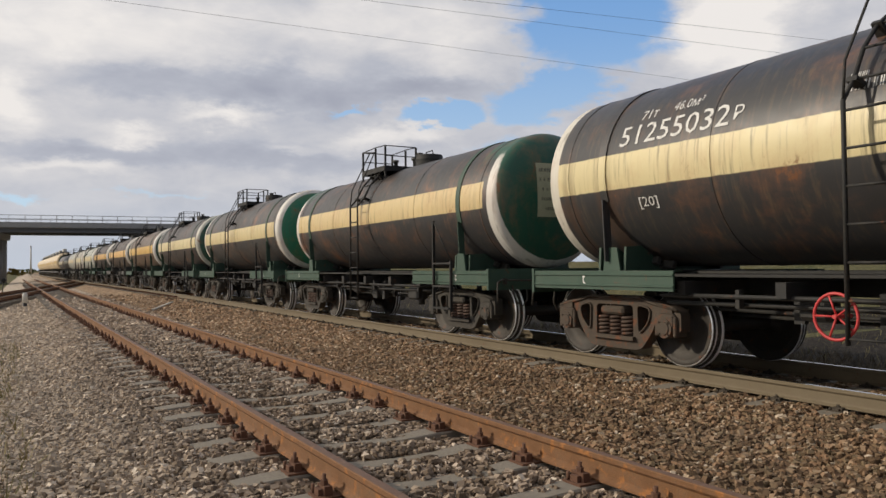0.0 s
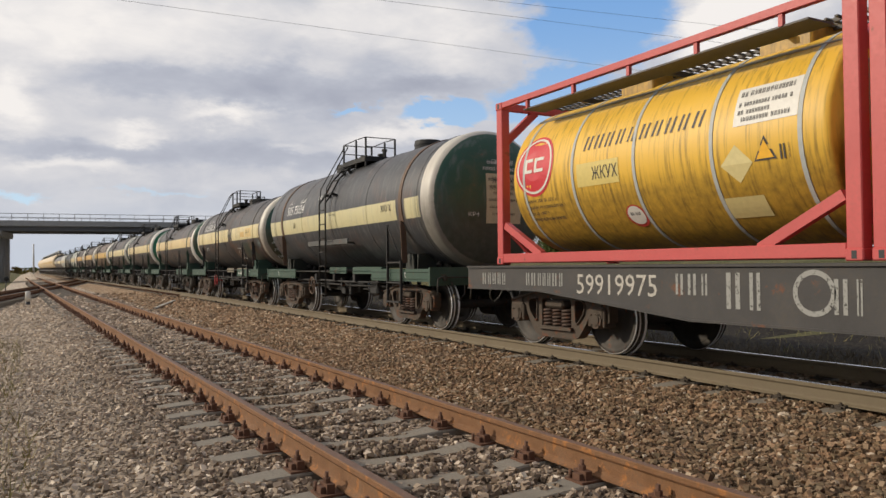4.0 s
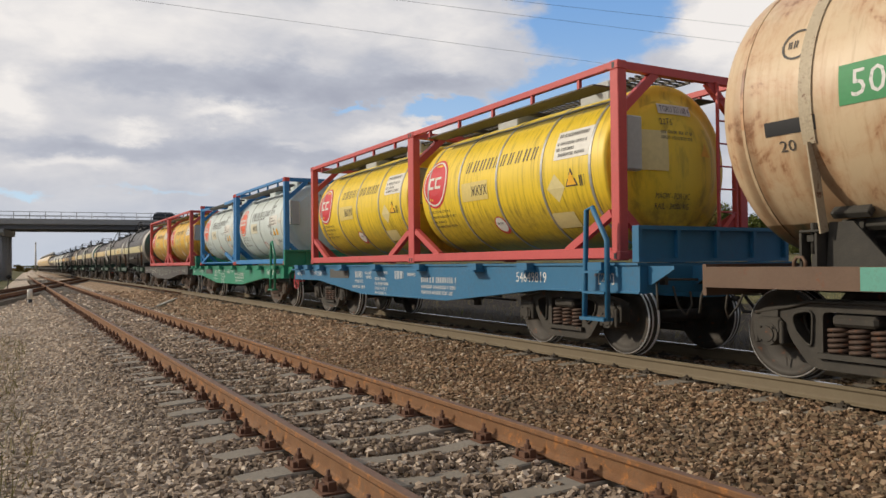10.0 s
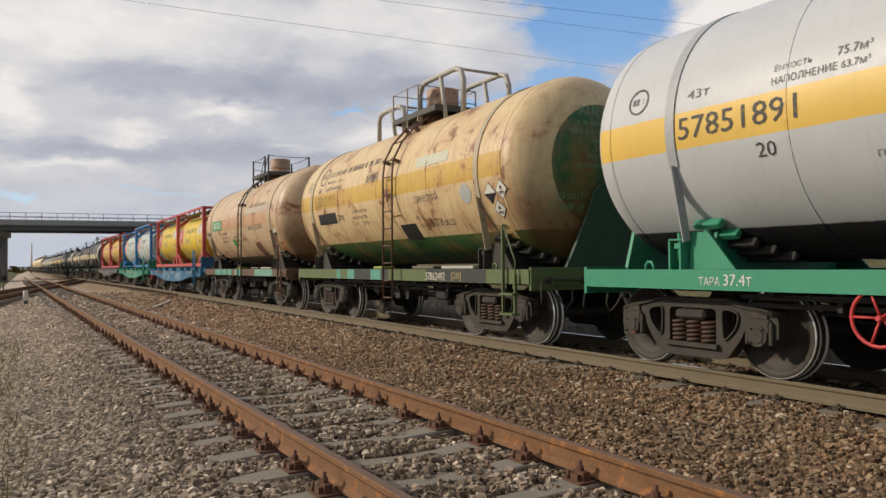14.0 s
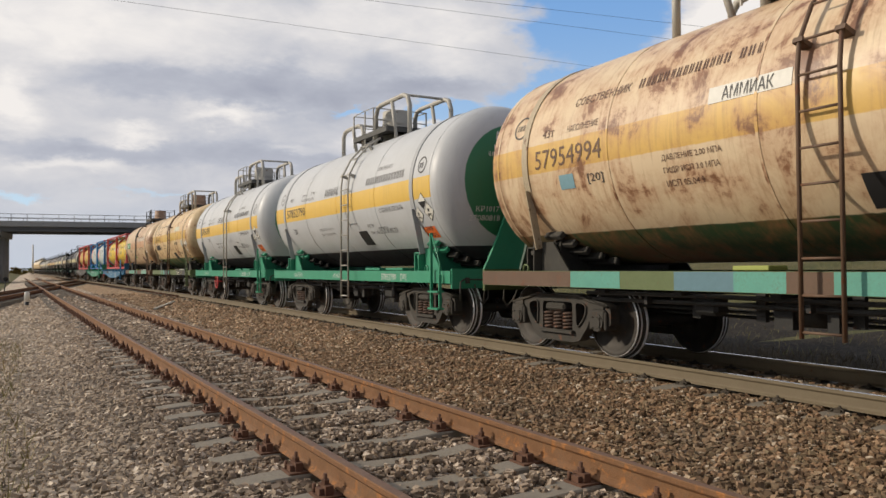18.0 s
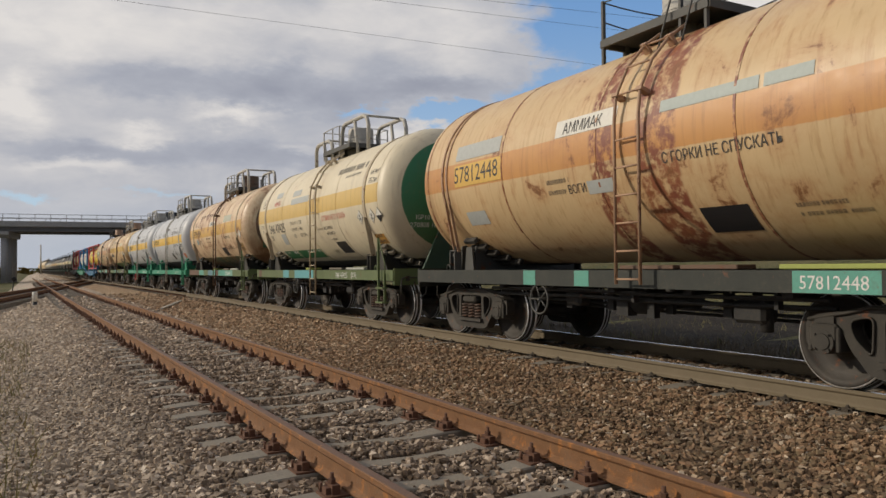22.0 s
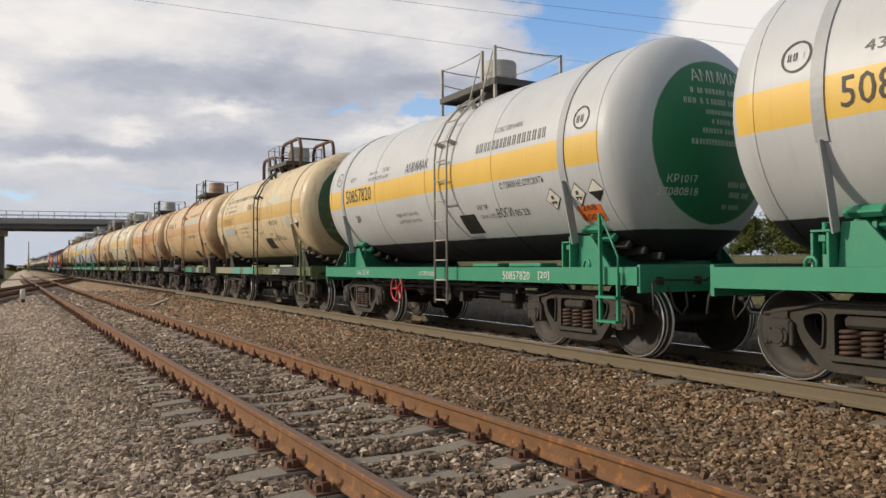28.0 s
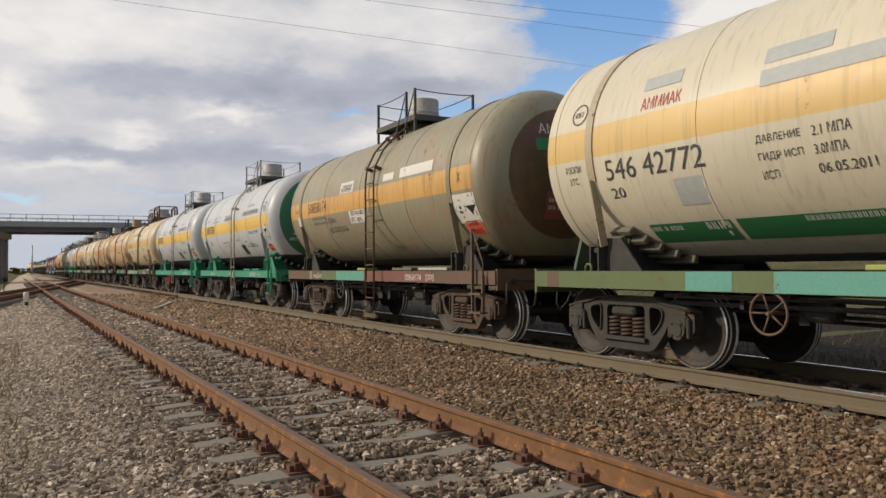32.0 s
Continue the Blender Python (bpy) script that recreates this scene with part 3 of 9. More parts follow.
def soil_mat():
    m, nt, b = fresh("grassy_ground", 0.95)
    b.inputs["Specular IOR Level"].default_value = 0.12
    o = nt.nodes.new("ShaderNodeTexCoord").outputs["Object"]
    n1, n2 = noise_node(nt, o, 0.25, 6, 0.6), noise_node(nt, o, 5, 6, 0.7)
    c = mix_node(nt, step_node(nt, n1, 0.35, 0.65), (0.075, 0.085, 0.03), (0.17, 0.145, 0.075))
    c = mix_node(nt, n2, c, (0.05, 0.055, 0.02), "MULTIPLY")
    c = mix_node(nt, step_node(nt, n2, 0.3, 0.7), c, mix_node(nt, n1, (0.10, 0.11, 0.045), (0.20, 0.17, 0.09)))
    link(nt, c, b.inputs["Base Color"])
    bump_node(nt, b, n2, 0.8, 0.08)
    return m


M_SOIL = soil_mat()
M_ROAD = paint("pale_worn_asphalt", (0.34, 0.32, 0.30), 0.9, 0, 0.2, 0.4, 0.2, 0, 0.2)


def sheet(name, xs, ys, mat, lift=0.0, label="", wave=0.0):
    """A strip of ground that follows the earth works."""
    verts = [(x, y, level(x, y) + lift + wave * noise.noise(Vector((x * 0.8, y * 0.8, 0)))) for y in ys for x in xs]
    n = len(xs)
    faces = [(j * n + i, j * n + i + 1, (j + 1) * n + i + 1, (j + 1) * n + i) for j in range(len(ys) - 1) for i in range(n - 1)]
    me = raw_mesh(name, verts, faces, mat)
    me.polygons.foreach_set("use_smooth", [True] * len(me.polygons))
    return tagged(new(name, me), label, kind="structure")


def spread(a, b, n):
    return [a + (b - a) * i / n for i in range(n + 1)]


FAR_Y = [-60, -30, -12] + spread(-6, 60, 66) + spread(66, 160, 24) + [200, 300, 450, 700, 1000, 1600, 2600, 3800]
sheet("ground", [-3500, -900, -300, -120, -60, -30, -18, -12, -8, -6, -4, -2.4, -1.2, 0.35, 1.05, 4.3, 5.2, 6.1, 9.5, 10.6, 14, 22, 28, 36, 39, 46, 52, 70, 90, 140, 400, 1000, 3500],
      FAR_Y, M_SOIL, -0.02, "grassy autumn ground on both sides of the line")
sheet("ballast_left", [-1.9] + spread(-1.2, 1.05, 6) + [1.6, 2.2, 3.0, 3.8], FAR_Y[:-4], M_GRAVEL_GREY, 0.0, "grey crushed stone bed of the empty track", 0.03)
sheet("ballast_right", [3.8] + spread(4.3, 6.1, 5) + [7.0, 7.8, 8.6, 9.5, 10.1, 10.6], FAR_Y[:-4], M_GRAVEL_RED, 0.004, "brown crushed stone bed of the loaded track", 0.02)
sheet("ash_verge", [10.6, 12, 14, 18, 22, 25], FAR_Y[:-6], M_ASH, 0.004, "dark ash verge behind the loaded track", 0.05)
sheet("service_road", [39, 42.5, 46], FAR_Y[:-6], M_ROAD, 0.01, "pale worn road on the bank behind the line")


def stones(name, spots, sizes, mat, label):
    """Loose broken stones: squashed, chipped eight- to twenty-sided lumps, all in one mesh."""
    bv = np.array([(x, y, z) for x in (-0.8, 0.8) for y in (-0.8, 0.8) for z in (-0.8, 0.8)] + [(0.9, 0, 0.5), (-0.6, 0.3, 1.0)])
    bf = np.array([(0, 1, 3), (0, 3, 2), (0, 4, 5), (0, 5, 1), (2, 3, 7), (2, 7, 6), (0, 2, 6), (0, 6, 4), (4, 8, 5), (5, 8, 7), (7, 8, 6), (6, 8, 4), (1, 5, 9), (5, 7, 9), (7, 3, 9), (3, 1, 9)])
    rng = np.random.default_rng(7)
    n, k = len(spots), len(bv)
    shape = 1 + rng.uniform(-0.38, 0.30, (n, k, 3))
    v = bv[None] * shape * rng.uniform(0.6, 1.25, (n, 1, 3)) * np.array(sizes)[:, None, None] * 0.5
    a, c = rng.uniform(0, math.tau, (2, n))
    ca, sa, cc, sc = np.cos(a)[:, None], np.sin(a)[:, None], np.cos(c)[:, None], np.sin(c)[:, None]
    x, y, z = v[..., 0], v[..., 1], v[..., 2]
    y, z = y * cc - z * sc, y * sc + z * cc
    x, y = x * ca - y * sa, x * sa + y * ca
    v = np.stack((x, y, z * 0.9), -1) + np.array(spots)[:, None]
    f = bf[None] + (np.arange(n) * k)[:, None, None]
    return tagged(new(name, raw_mesh(name, v.reshape(-1, 3), f.reshape(-1, 3), mat)), label, "ballast", kind="stuff")


def scatter(x0, x1, y0, y1, per_m2, size, seed, drop):
    """Spots for stones, thinner with distance, left out where drop(x, y) says so."""
    rng = random.Random(seed)
    spots, sizes = [], []
    y = y0
    while y < y1:
        step = max(0.25, y * 0.06)
        big = size * (1 if y < 10 else 1 + (y - 10) * 0.055)
        count = int((x1 - x0) * step * per_m2 * (size / big) ** 2)
        for _ in range(count):
            px, py = rng.uniform(x0, x1), y + rng.uniform(0, step)
            if py > 0.45 * px - 0.9 and px > -0.9 - 0.06 * py and not drop(px, py) and rng.random() > (py - 10) / 42:
                s = big * rng.choice((0.55, 0.7, 0.85, 1, 1, 1.15, 1.35))
                spots.append((px, py, level(px, py) + 0.002 + rng.uniform(0, 0.030) - 0.36 * (big - size) + 0.03 * noise.noise(Vector((px * 0.8, py * 0.8, 0)))))
                sizes.append(s)
        y += step
    return spots, sizes


def on_near_wood(x, y):
    """True over a sleeper of the empty track or right under its rails."""
    d = abs(x - near_mid(y))
    return (d < 1.40 and abs((y - 4.70 + 0.3275) % 0.655 - 0.3275) < 0.122 and noise.noise(Vector((x * 5, y * 5, 1))) < (0.55 if d > 0.86 else 0.27)) or abs(d - 0.797) < 0.065


def on_far_wood(x, y):
    d = abs(x - far_mid(y))
    return (d < 1.38 and abs((y + 0.3275) % 0.655 - 0.3275) < 0.12 and noise.noise(Vector((x * 6, y * 6, 4))) < 0.2) or abs(d - 0.797) < 0.10


stones("ballast_stones_grey", *scatter(-1.7, 3.95, -0.8, 58, 840, 0.043, 3, on_near_wood), M_STONE_GREY, "loose grey broken stones round the empty track")
stones("ballast_stones_brown", *scatter(3.85, 8.9, -0.8, 58, 840, 0.043, 4, on_far_wood), M_STONE_RED, "loose brown broken stones between the two tracks")


# ---- tracks ----
RAIL_OUT = [(-0.048, 0), (-0.048, 0.012), (-0.022, 0.03), (-0.018, 0.045), (-0.018, 0.125), (-0.034, 0.142), (-0.0365, 0.148), (-0.0365, 0.174), (-0.030, 0.18)]
RAIL_OUT = RAIL_OUT + [(-a, h) for a, h in reversed(RAIL_OUT)]


def rail(name, mid, side, y0, y1, top, mats, label, step=6.0):
    """A flat-bottom rail along x = mid(y) + side."""
    n = max(1, int((y1 - y0) / step))
    ys = spread(y0, y1, n)
    k = len(RAIL_OUT)
    bm = bmesh.new()
    rings = [[bm.verts.new((mid(y) + side + a, y, top - 0.18 + h)) for a, h in RAIL_OUT] for y in ys]
    for q, w in zip(rings, rings[1:]):
        for i in range(k):
            f = bm.faces.new((q[i], q[(i + 1) % k], w[(i + 1) % k], w[i]))
            f.material_index = 1 if i == k // 2 - 1 else 0
    bm.faces.new(rings[0]), bm.faces.new(rings[-1][::-1])
    return tagged(new(name, done(name, bm, *mats)), label, kind="structure")


for s in (-0.797, 0.797):
    rail("rail_near", near_mid, s, -6, 140, NEAR_Z, (M_RAIL_RUST, M_RAIL_RUST_TOP), "rust-orange rail of the empty track")
    rail("rail_far", far_mid, s, -40, 900, 0.0, (M_RAIL_USED, M_RAIL_TOP), "dusty rail with a polished head under the train", 6)
    rail("rail_crossover", cross_mid, s, 22, 126, NEAR_Z - 0.01, (M_RAIL_RUST, M_RAIL_RUST), "dark rusty rail of the crossover track")


GAP = 0.655      # from sleeper to sleeper


def sleeper_mesh(half):
    """Concrete sleeper: level seats under the rails, a lower narrower waist and drooping ends."""
    bm = bmesh.new()
    rings = []
    for x, z, w in ((-half, -0.02, 0.118), (-half + 0.22, -0.004, 0.125), (-1.0, 0.0, 0.125), (-0.58, 0.0, 0.122), (-0.30, -0.022, 0.10), (0, -0.028, 0.095), (0.30, -0.022, 0.10), (0.58, 0.0, 0.122), (1.0, 0.0, 0.125), (half - 0.22, -0.004, 0.125), (half, -0.02, 0.118)):
        rings.append([bm.verts.new((x, s * q, h)) for s, q, h in ((-1, w + 0.02, -0.2), (-1, w, z - 0.012), (-1, w - 0.012, z), (1, w - 0.012, z), (1, w, z - 0.012), (1, w + 0.02, -0.2))])
    for q, w in zip(rings, rings[1:]):
        for k in range(6):
            bm.faces.new((q[k], q[(k + 1) % 6], w[(k + 1) % 6], w[k]))
    bm.faces.new(rings[0]), bm.faces.new(rings[-1][::-1])
    return done("sleeper", bm, M_SLEEPER)


def clip_mesh(mat):
    bm = bmesh.new()
    box(bm, (0, 0, 0.004), (0.34, 0.15, 0.016))
    for s in (-1, 1):
        box(bm, (s * 0.095, 0, 0.035), (0.05, 0.10, 0.05))
        box(bm, (s * 0.125, 0, 0.028), (0.05, 0.06, 0.035))
        tube(bm, [(s * 0.10, 0, 0.03), (s * 0.10, 0, 0.115)], 0.013, 6)
        lathe(bm, [(0.06, 0.0, 0), (0.06, 0.024, 0), (0.085, 0.024, 0), (0.085, 0.0, 0)], "z", 6, (s * 0.10, 0, 0), False)
        tube(bm, [(s * 0.15, 0.045, 0.015), (s * 0.15, 0.045, 0.06)], 0.012, 5)
    return done("fastening", bm, mat)


def track_wood(name, mid, y0, y1, half, top, label, turn, detail_to):
    root = tagged(new(name), label, kind="structure")
    sm, cm = sleeper_mesh(half), clip_mesh(M_CLIP if detail_to == 46 else M_CLIP_DARK)
    i, y = 0, y0
    rng = random.Random(5)
    rest = bmesh.new()
    while y < y1:
        j = rng.uniform(-0.02, 0.02)
        m = Matrix.Translation((mid(y) + rng.uniform(-0.02, 0.02), y + j, top - 0.195 - rng.uniform(0, 0.02))) @ Matrix.Rotation(turn + rng.uniform(-0.01, 0.01), 4, "Z")
        if y < detail_to:
            child("sleeper", sm, root, "", m)
            for s in (-0.797, 0.797):
                child("fastening", cm, root, "", m @ Matrix.Translation((s, 0, 0.0)) @ Matrix.Diagonal((*((1.1, 1.25, 1.25) if detail_to == 46 else (1.0, 1.1, 0.55)), 1)))
        else:
            box(rest, m.translation + Vector((0, 0, -0.1)), (half * 2, 0.24, 0.2))
            for s in (-0.797, 0.797):
                box(rest, m.translation + Vector((s, 0, 0.04)), (0.36, 0.15, 0.09), None, 1)
        y += GAP
    part("far_sleepers", rest, (M_SLEEPER, M_CLIP), root)["kind"] = "stuff"
    return root


track_wood("sleepers_near", near_mid, 4.70 - 11 * GAP, 100, 1.35, NEAR_Z + 0.0, "weathered concrete sleepers with rusty bolted fastenings", 0.0155, 46)
track_wood("sleepers_far", far_mid, -5 * GAP, 160, 1.35, 0.0, "half-buried sleepers under the loaded track", 0.0, 40)
track_wood("sleepers_crossover", cross_mid, 24, 116, 1.35, NEAR_Z - 0.01, "dark sleepers of the crossover track", -0.134, 24.1)


# ---- bridge ----
BRIDGE = pose(-3.9, 122.2, 0, 0, 0, -8)      # at the visible pier, x along the deck


def build_bridge():
    root = new("road_bridge")
    root.matrix_basis = BRIDGE
    tagged(root, "grey concrete road bridge over the tracks with a light steel railing", "bridge", kind="structure")
    bm = bmesh.new()
    box(bm, (0, 5, 7.65), (170, 10.6, 0.62))
    box(bm, (0, -0.36, 7.78), (170, 0.16, 0.75))
    part("deck", bm, M_CONCRETE, root)
    for i in range(6):
        bm = bmesh.new()
        slab_y = 0.4 + i * 1.85
        box(bm, (0, slab_y, 7.02), (170, 0.62, 0.64))
        box(bm, (0, slab_y, 6.82), (170, 0.85, 0.24))
        part("girder", bm, M_CONCRETE_DARK, root)
    for px in (-21, 0, 21.5):
        bm = bmesh.new()
        slab_out = [(-0.3, 6.24), (-0.3, 6.70), (9.4, 6.70), (9.4, 6.24), (8.9, 5.84), (0.2, 5.84)]
        slab(bm, slab_out, px - 0.72, px + 0.72)
        part("pier_head", bm, M_CONCRETE, root)
        for py in (0.75, 4.6, 8.4):
            bm = bmesh.new()
            lathe(bm, [(-1.5, 0.0, 0), (-1.5, 0.43, 0), (5.84, 0.43, 0), (5.84, 0.0, 0)], "z", 16, (px, py, 0))
            part("column", bm, M_CONCRETE, root)
    for side in (-0.3, 10.3):
        for h in (0.45, 0.98):
            bm = bmesh.new()
            beam(bm, (-85, side, 8.16 + h), (85, side, 8.16 + h), 0.06, 0.07)
            part("handrail", bm, M_RAILING, root)
        bm = bmesh.new()
        box(bm, (0, 0, 0.5), (0.07, 0.07, 1.02))
        pm = done("post", bm, M_RAILING)
        for i in range(85):
            child("post", pm, root, "", Matrix.Translation((-84 + 2 * i, side, 8.15)))


build_bridge()


# ---- far things ----
def build_marker():
    root = tagged(new("marker_post"), "short white marker post with a black foot beside the points", "post")
    root.matrix_basis = pose(0.02, 40, -0.45)
    bm = bmesh.new()
    lathe(bm, [(0.2, 0.0, 0), (0.2, 0.11, 0), (0.62, 0.11, 0), (0.66, 0.07, 0), (0.66, 0.0, 0)], "z", 12)
    part("white_top", bm, M_WHITE_SHEET, root)
    bm = bmesh.new()
    lathe(bm, [(-0.15, 0.0, 0), (-0.15, 0.105, 0), (0.2, 0.105, 0), (0.2, 0.0, 0)], "z", 12)
    part("foot", bm, M_BLACKISH, root)


build_marker()
bm = bmesh.new()
beam(bm, (4.13, 29.4, level(4.13, 0) + 0.05), (5.76, 35.2, level(5.76, 0) + 0.05), 0.10, 0.06)
tagged(new("plank", done("plank", bm, M_PALE_METAL)), "pale weathered plank lying on the stones between the tracks", "plank")


def build_pole(x, y, h, label):
    root = tagged(new("mast"), label, "mast")
    root.matrix_basis = pose(x, y, -0.9)
    bm = bmesh.new()
    lathe(bm, [(0, 0, 0), (0, 0.34, 0), (h, 0.22, 0), (h, 0, 0)], "z", 10)
    part("pole", bm, M_WHITE_SHEET, root)
    bm = bmesh.new()
    box(bm, (0, -0.15, h - 0.3), (0.3, 0.3, 0.5))
    part("cap", bm, M_WHITE_SHEET, root)


build_pole(1.9, 300, 11.0, "pale slender mast far down the line")


def build_switch_stand():
    root = tagged(new("point_lever"), "small dark hand lever stand beside the points", "point lever")
    root.matrix_basis = pose(-1.35, 60, -0.5)
    bm = bmesh.new()
    box(bm, (0, 0, 0.1), (0.7, 0.5, 0.2))
    part("base", bm, M_DARK, root)
    bm = bmesh.new()
    tube(bm, [(0, 0, 0.1), (0.1, 0, 1.1)], 0.035, 6)
    lathe(bm, [(-0.09, 0, 0), (-0.09, 0.16, 0), (0.09, 0.16, 0), (0.09, 0, 0)], "y", 10, (0.1, 0, 1.1))
    part("lever", bm, M_DARK, root)


build_switch_stand()


# ---- overhead lines ----
def wire(a, b, sag):
    bm = bmesh.new()
    a, b = Vector(a), Vector(b)
    tube(bm, [a.lerp(b, i / 24) - Vector((0, 0, sag * 4 * (i / 24) * (1 - i / 24))) for i in range(25)], 0.007, 5)
    return tagged(new("overhead_wire", done("overhead_wire", bm, M_DARK)), "thin dark overhead power line against the sky", "wire", "power lines")


# ---- trees and grass ----
def leaf_mat(name, a, b_col):
    m, nt, b = fresh(name, 0.7)
    b.inputs["Specular IOR Level"].default_value = 0.12
    geo = nt.nodes.new("ShaderNodeNewGeometry")
    n = noise_node(nt, nt.nodes.new("ShaderNodeTexCoord").outputs["Object"], 0.9, 4, 0.6)
    f = math_node(nt, "ADD", math_node(nt, "MULTIPLY", geo.outputs["Random Per Island"], 0.6), math_node(nt, "MULTIPLY", n, 0.5))
    link(nt, mix_node(nt, f, a, b_col), b.inputs["Base Color"])
    return m


M_LEAF = leaf_mat("green_leaves", (0.045, 0.075, 0.02), (0.15, 0.16, 0.045))
M_LEAF_GOLD = leaf_mat("turning_leaves", (0.11, 0.095, 0.025), (0.27, 0.19, 0.05))
M_BARK = paint("bark", (0.09, 0.07, 0.055), 0.95, 0, 0.3, 6, 0.5, 0, 0.3)
M_STALK = leaf_mat("dead_stalk", (0.035, 0.030, 0.022), (0.13, 0.105, 0.07))
M_GRASS = leaf_mat("dry_grass", (0.11, 0.12, 0.040), (0.34, 0.28, 0.14))


def blades(spots, long, wide, rng, lean=0.35):
    """Small bent leaves or blades as pairs of triangles."""
    n = len(spots)
    a = rng.uniform(0, math.tau, n)
    side = np.stack((np.cos(a), np.sin(a), rng.uniform(-0.4, 0.4, n)), -1) * wide
    tip = np.stack((rng.normal(0, lean, n), rng.normal(0, lean, n), np.ones(n)), -1) * (long * rng.uniform(0.5, 1.2, n))[:, None]
    s = np.asarray(spots)
    v = np.stack((s - side, s + side, s + tip * 0.6 + side * 0.7, s + tip), 1).reshape(-1, 3)
    k = np.arange(n)[:, None] * 4
    f = np.concatenate((k + np.array([[0, 1, 2]]), k + np.array([[0, 2, 3]])))
    return v, f


def build_tree(x, y, h, wide, mat, seed, label):
    rng = np.random.default_rng(seed)
    root = tagged(new("tree"), label, "tree", "trees behind the line")
    root.matrix_basis = pose(x, y, level(x, y) - 0.1)
    bm = bmesh.new()
    tube(bm, [(0, 0, 0), (0.1, 0.05, h * 0.35), (0.0, 0.1, h * 0.7)], 0.07 * h / 4, 7)
    tips = []
    for i in range(9):
        a, z0 = rng.uniform(0, math.tau), h * rng.uniform(0.08, 0.6)
        r = wide * rng.uniform(0.35, 0.95) * (1.1 - z0 / h)
        t = (math.cos(a) * r, math.sin(a) * r, z0 + h * rng.uniform(0.2, 0.38))
        tube(bm, [(0.05, 0.05, z0), (t[0] * 0.5, t[1] * 0.5, (z0 + t[2]) / 2 - 0.1), t], 0.03 * h / 4, 5)
        tips.append(t)
    part("trunk", bm, M_BARK, root)
    tips += [(rng.normal(0, wide * 0.42), rng.normal(0, wide * 0.42), h * rng.uniform(0.15, 0.97)) for _ in range(34)]
    spots = []
    for t in tips:
        k = max(0.15, 1.15 - t[2] / h)
        c = np.array((t[0] * k ** 0.4, t[1] * k ** 0.4, t[2]))
        spots.append(c + rng.normal(0, 1, (150, 3)) * np.array((0.42, 0.42, 0.34)) * h / 5)
    v, f = blades(np.concatenate(spots), 0.16, 0.07, rng, 0.9)
    child("crown", raw_mesh("crown", v, f, mat), root)


for i, (tx, ty, th, tw) in enumerate(((50, 46, 4.4, 2.4), (54, 37, 5.4, 2.6), (57, 42, 5.0, 2.8), (52, 30, 4.6, 2.2), (60, 52, 5.6, 2.8), (56, 60, 4.8, 2.6), (49, 25, 3.6, 2.0), (62, 34, 6.2, 3.0),
                                      (51, 54, 3.8, 2.2), (66, 46, 6.0, 3.0), (58, 26, 5.2, 2.4), (53, 69, 4.6, 2.6), (64, 62, 5.6, 2.8), (60, 80, 5.0, 2.8), (49, 39, 3.2, 1.8), (70, 38, 6.4, 3.0))):
    build_tree(tx, ty, th, tw, M_LEAF if i % 3 else M_LEAF_GOLD, 40 + i, "bushy green tree turning yellow on the bank" if i % 3 else "yellowing autumn tree on the bank")
for i, (tx, ty, th, tw) in enumerate(((-9, 150, 2.2, 3.0), (-14, 135, 2.6, 3.0), (-5.5, 128, 1.8, 2.0), (-20, 170, 3.0, 4.0), (-3, 300, 2.6, 5.0), (2, 380, 2.4, 6.0), (-11, 330, 3.0, 6.0), (-7.5, 122, 2.4, 2.4))):
    build_tree(tx, ty, th, tw, M_LEAF if i % 2 else M_LEAF_GOLD, 80 + i, "dark scrubby bush beside the bridge")


def build_grass():
    rng = np.random.default_rng(3)
    spots = []
    for x0, x1, y0, y1, n in ((-0.8, 0.06, 4.6, 9, 420), (-1.2, -0.05, 9, 20, 900), (-3.2, -1.0, 2.0, 14, 5200), (-8, -2.0, 6, 45, 9000), (22, 30, 8, 60, 12000), (30, 39, 5, 70, 9000), (-14, -3, 45, 140, 6000), (11, 20, 3, 40, 1800)):
        x, y = rng.uniform(x0, x1, n), rng.uniform(y0, y1, n)
        keep = np.array([noise.noise(Vector((a * 0.9, b * 0.9, 3))) > rng.uniform(-0.5, 0.4) for a, b in zip(x, y)])
        spots.append(np.array([(a, b, level(a, b) - 0.02) for a, b in zip(x[keep], y[keep])]))
    v, f = blades(np.concatenate(spots), 0.24, 0.008, rng, 0.4)
    tagged(new("grass", raw_mesh("grass", v, f, M_GRASS)), "sparse dry grass beside the stones", "grass", kind="stuff")


def build_stalks():
    """Dead stalks and a few green weeds on the ash beyond the loaded track."""
    rng = np.random.default_rng(9)
    for name, mat, n, tall, wide, label, low in (("dead_stalks", M_STALK, 26000, 0.20, 0.007, "dark brown dead stalks on the ash", -0.45), ("weeds", M_LEAF, 2600, 0.22, 0.02, "small green weeds growing on the ash", 0.33)):
        x, y = 9.5 + 5.5 * rng.uniform(0, 1, n) ** 1.3, 4.5 + 50 * rng.uniform(0, 1, n) ** 1.6
        keep = np.array([noise.noise(Vector((a * 0.7, b * 0.7, 8))) > low + rng.uniform(-0.1, 0.1) for a, b in zip(x, y)])
        spots = np.array([(a, b, level(a, b) - 0.01) for a, b in zip(x[keep], y[keep])])
        v, f = blades(spots, tall, wide, rng, 0.45)
        tagged(new(name, raw_mesh(name, v, f, mat)), label, "plants", kind="stuff")


build_grass()
build_stalks()


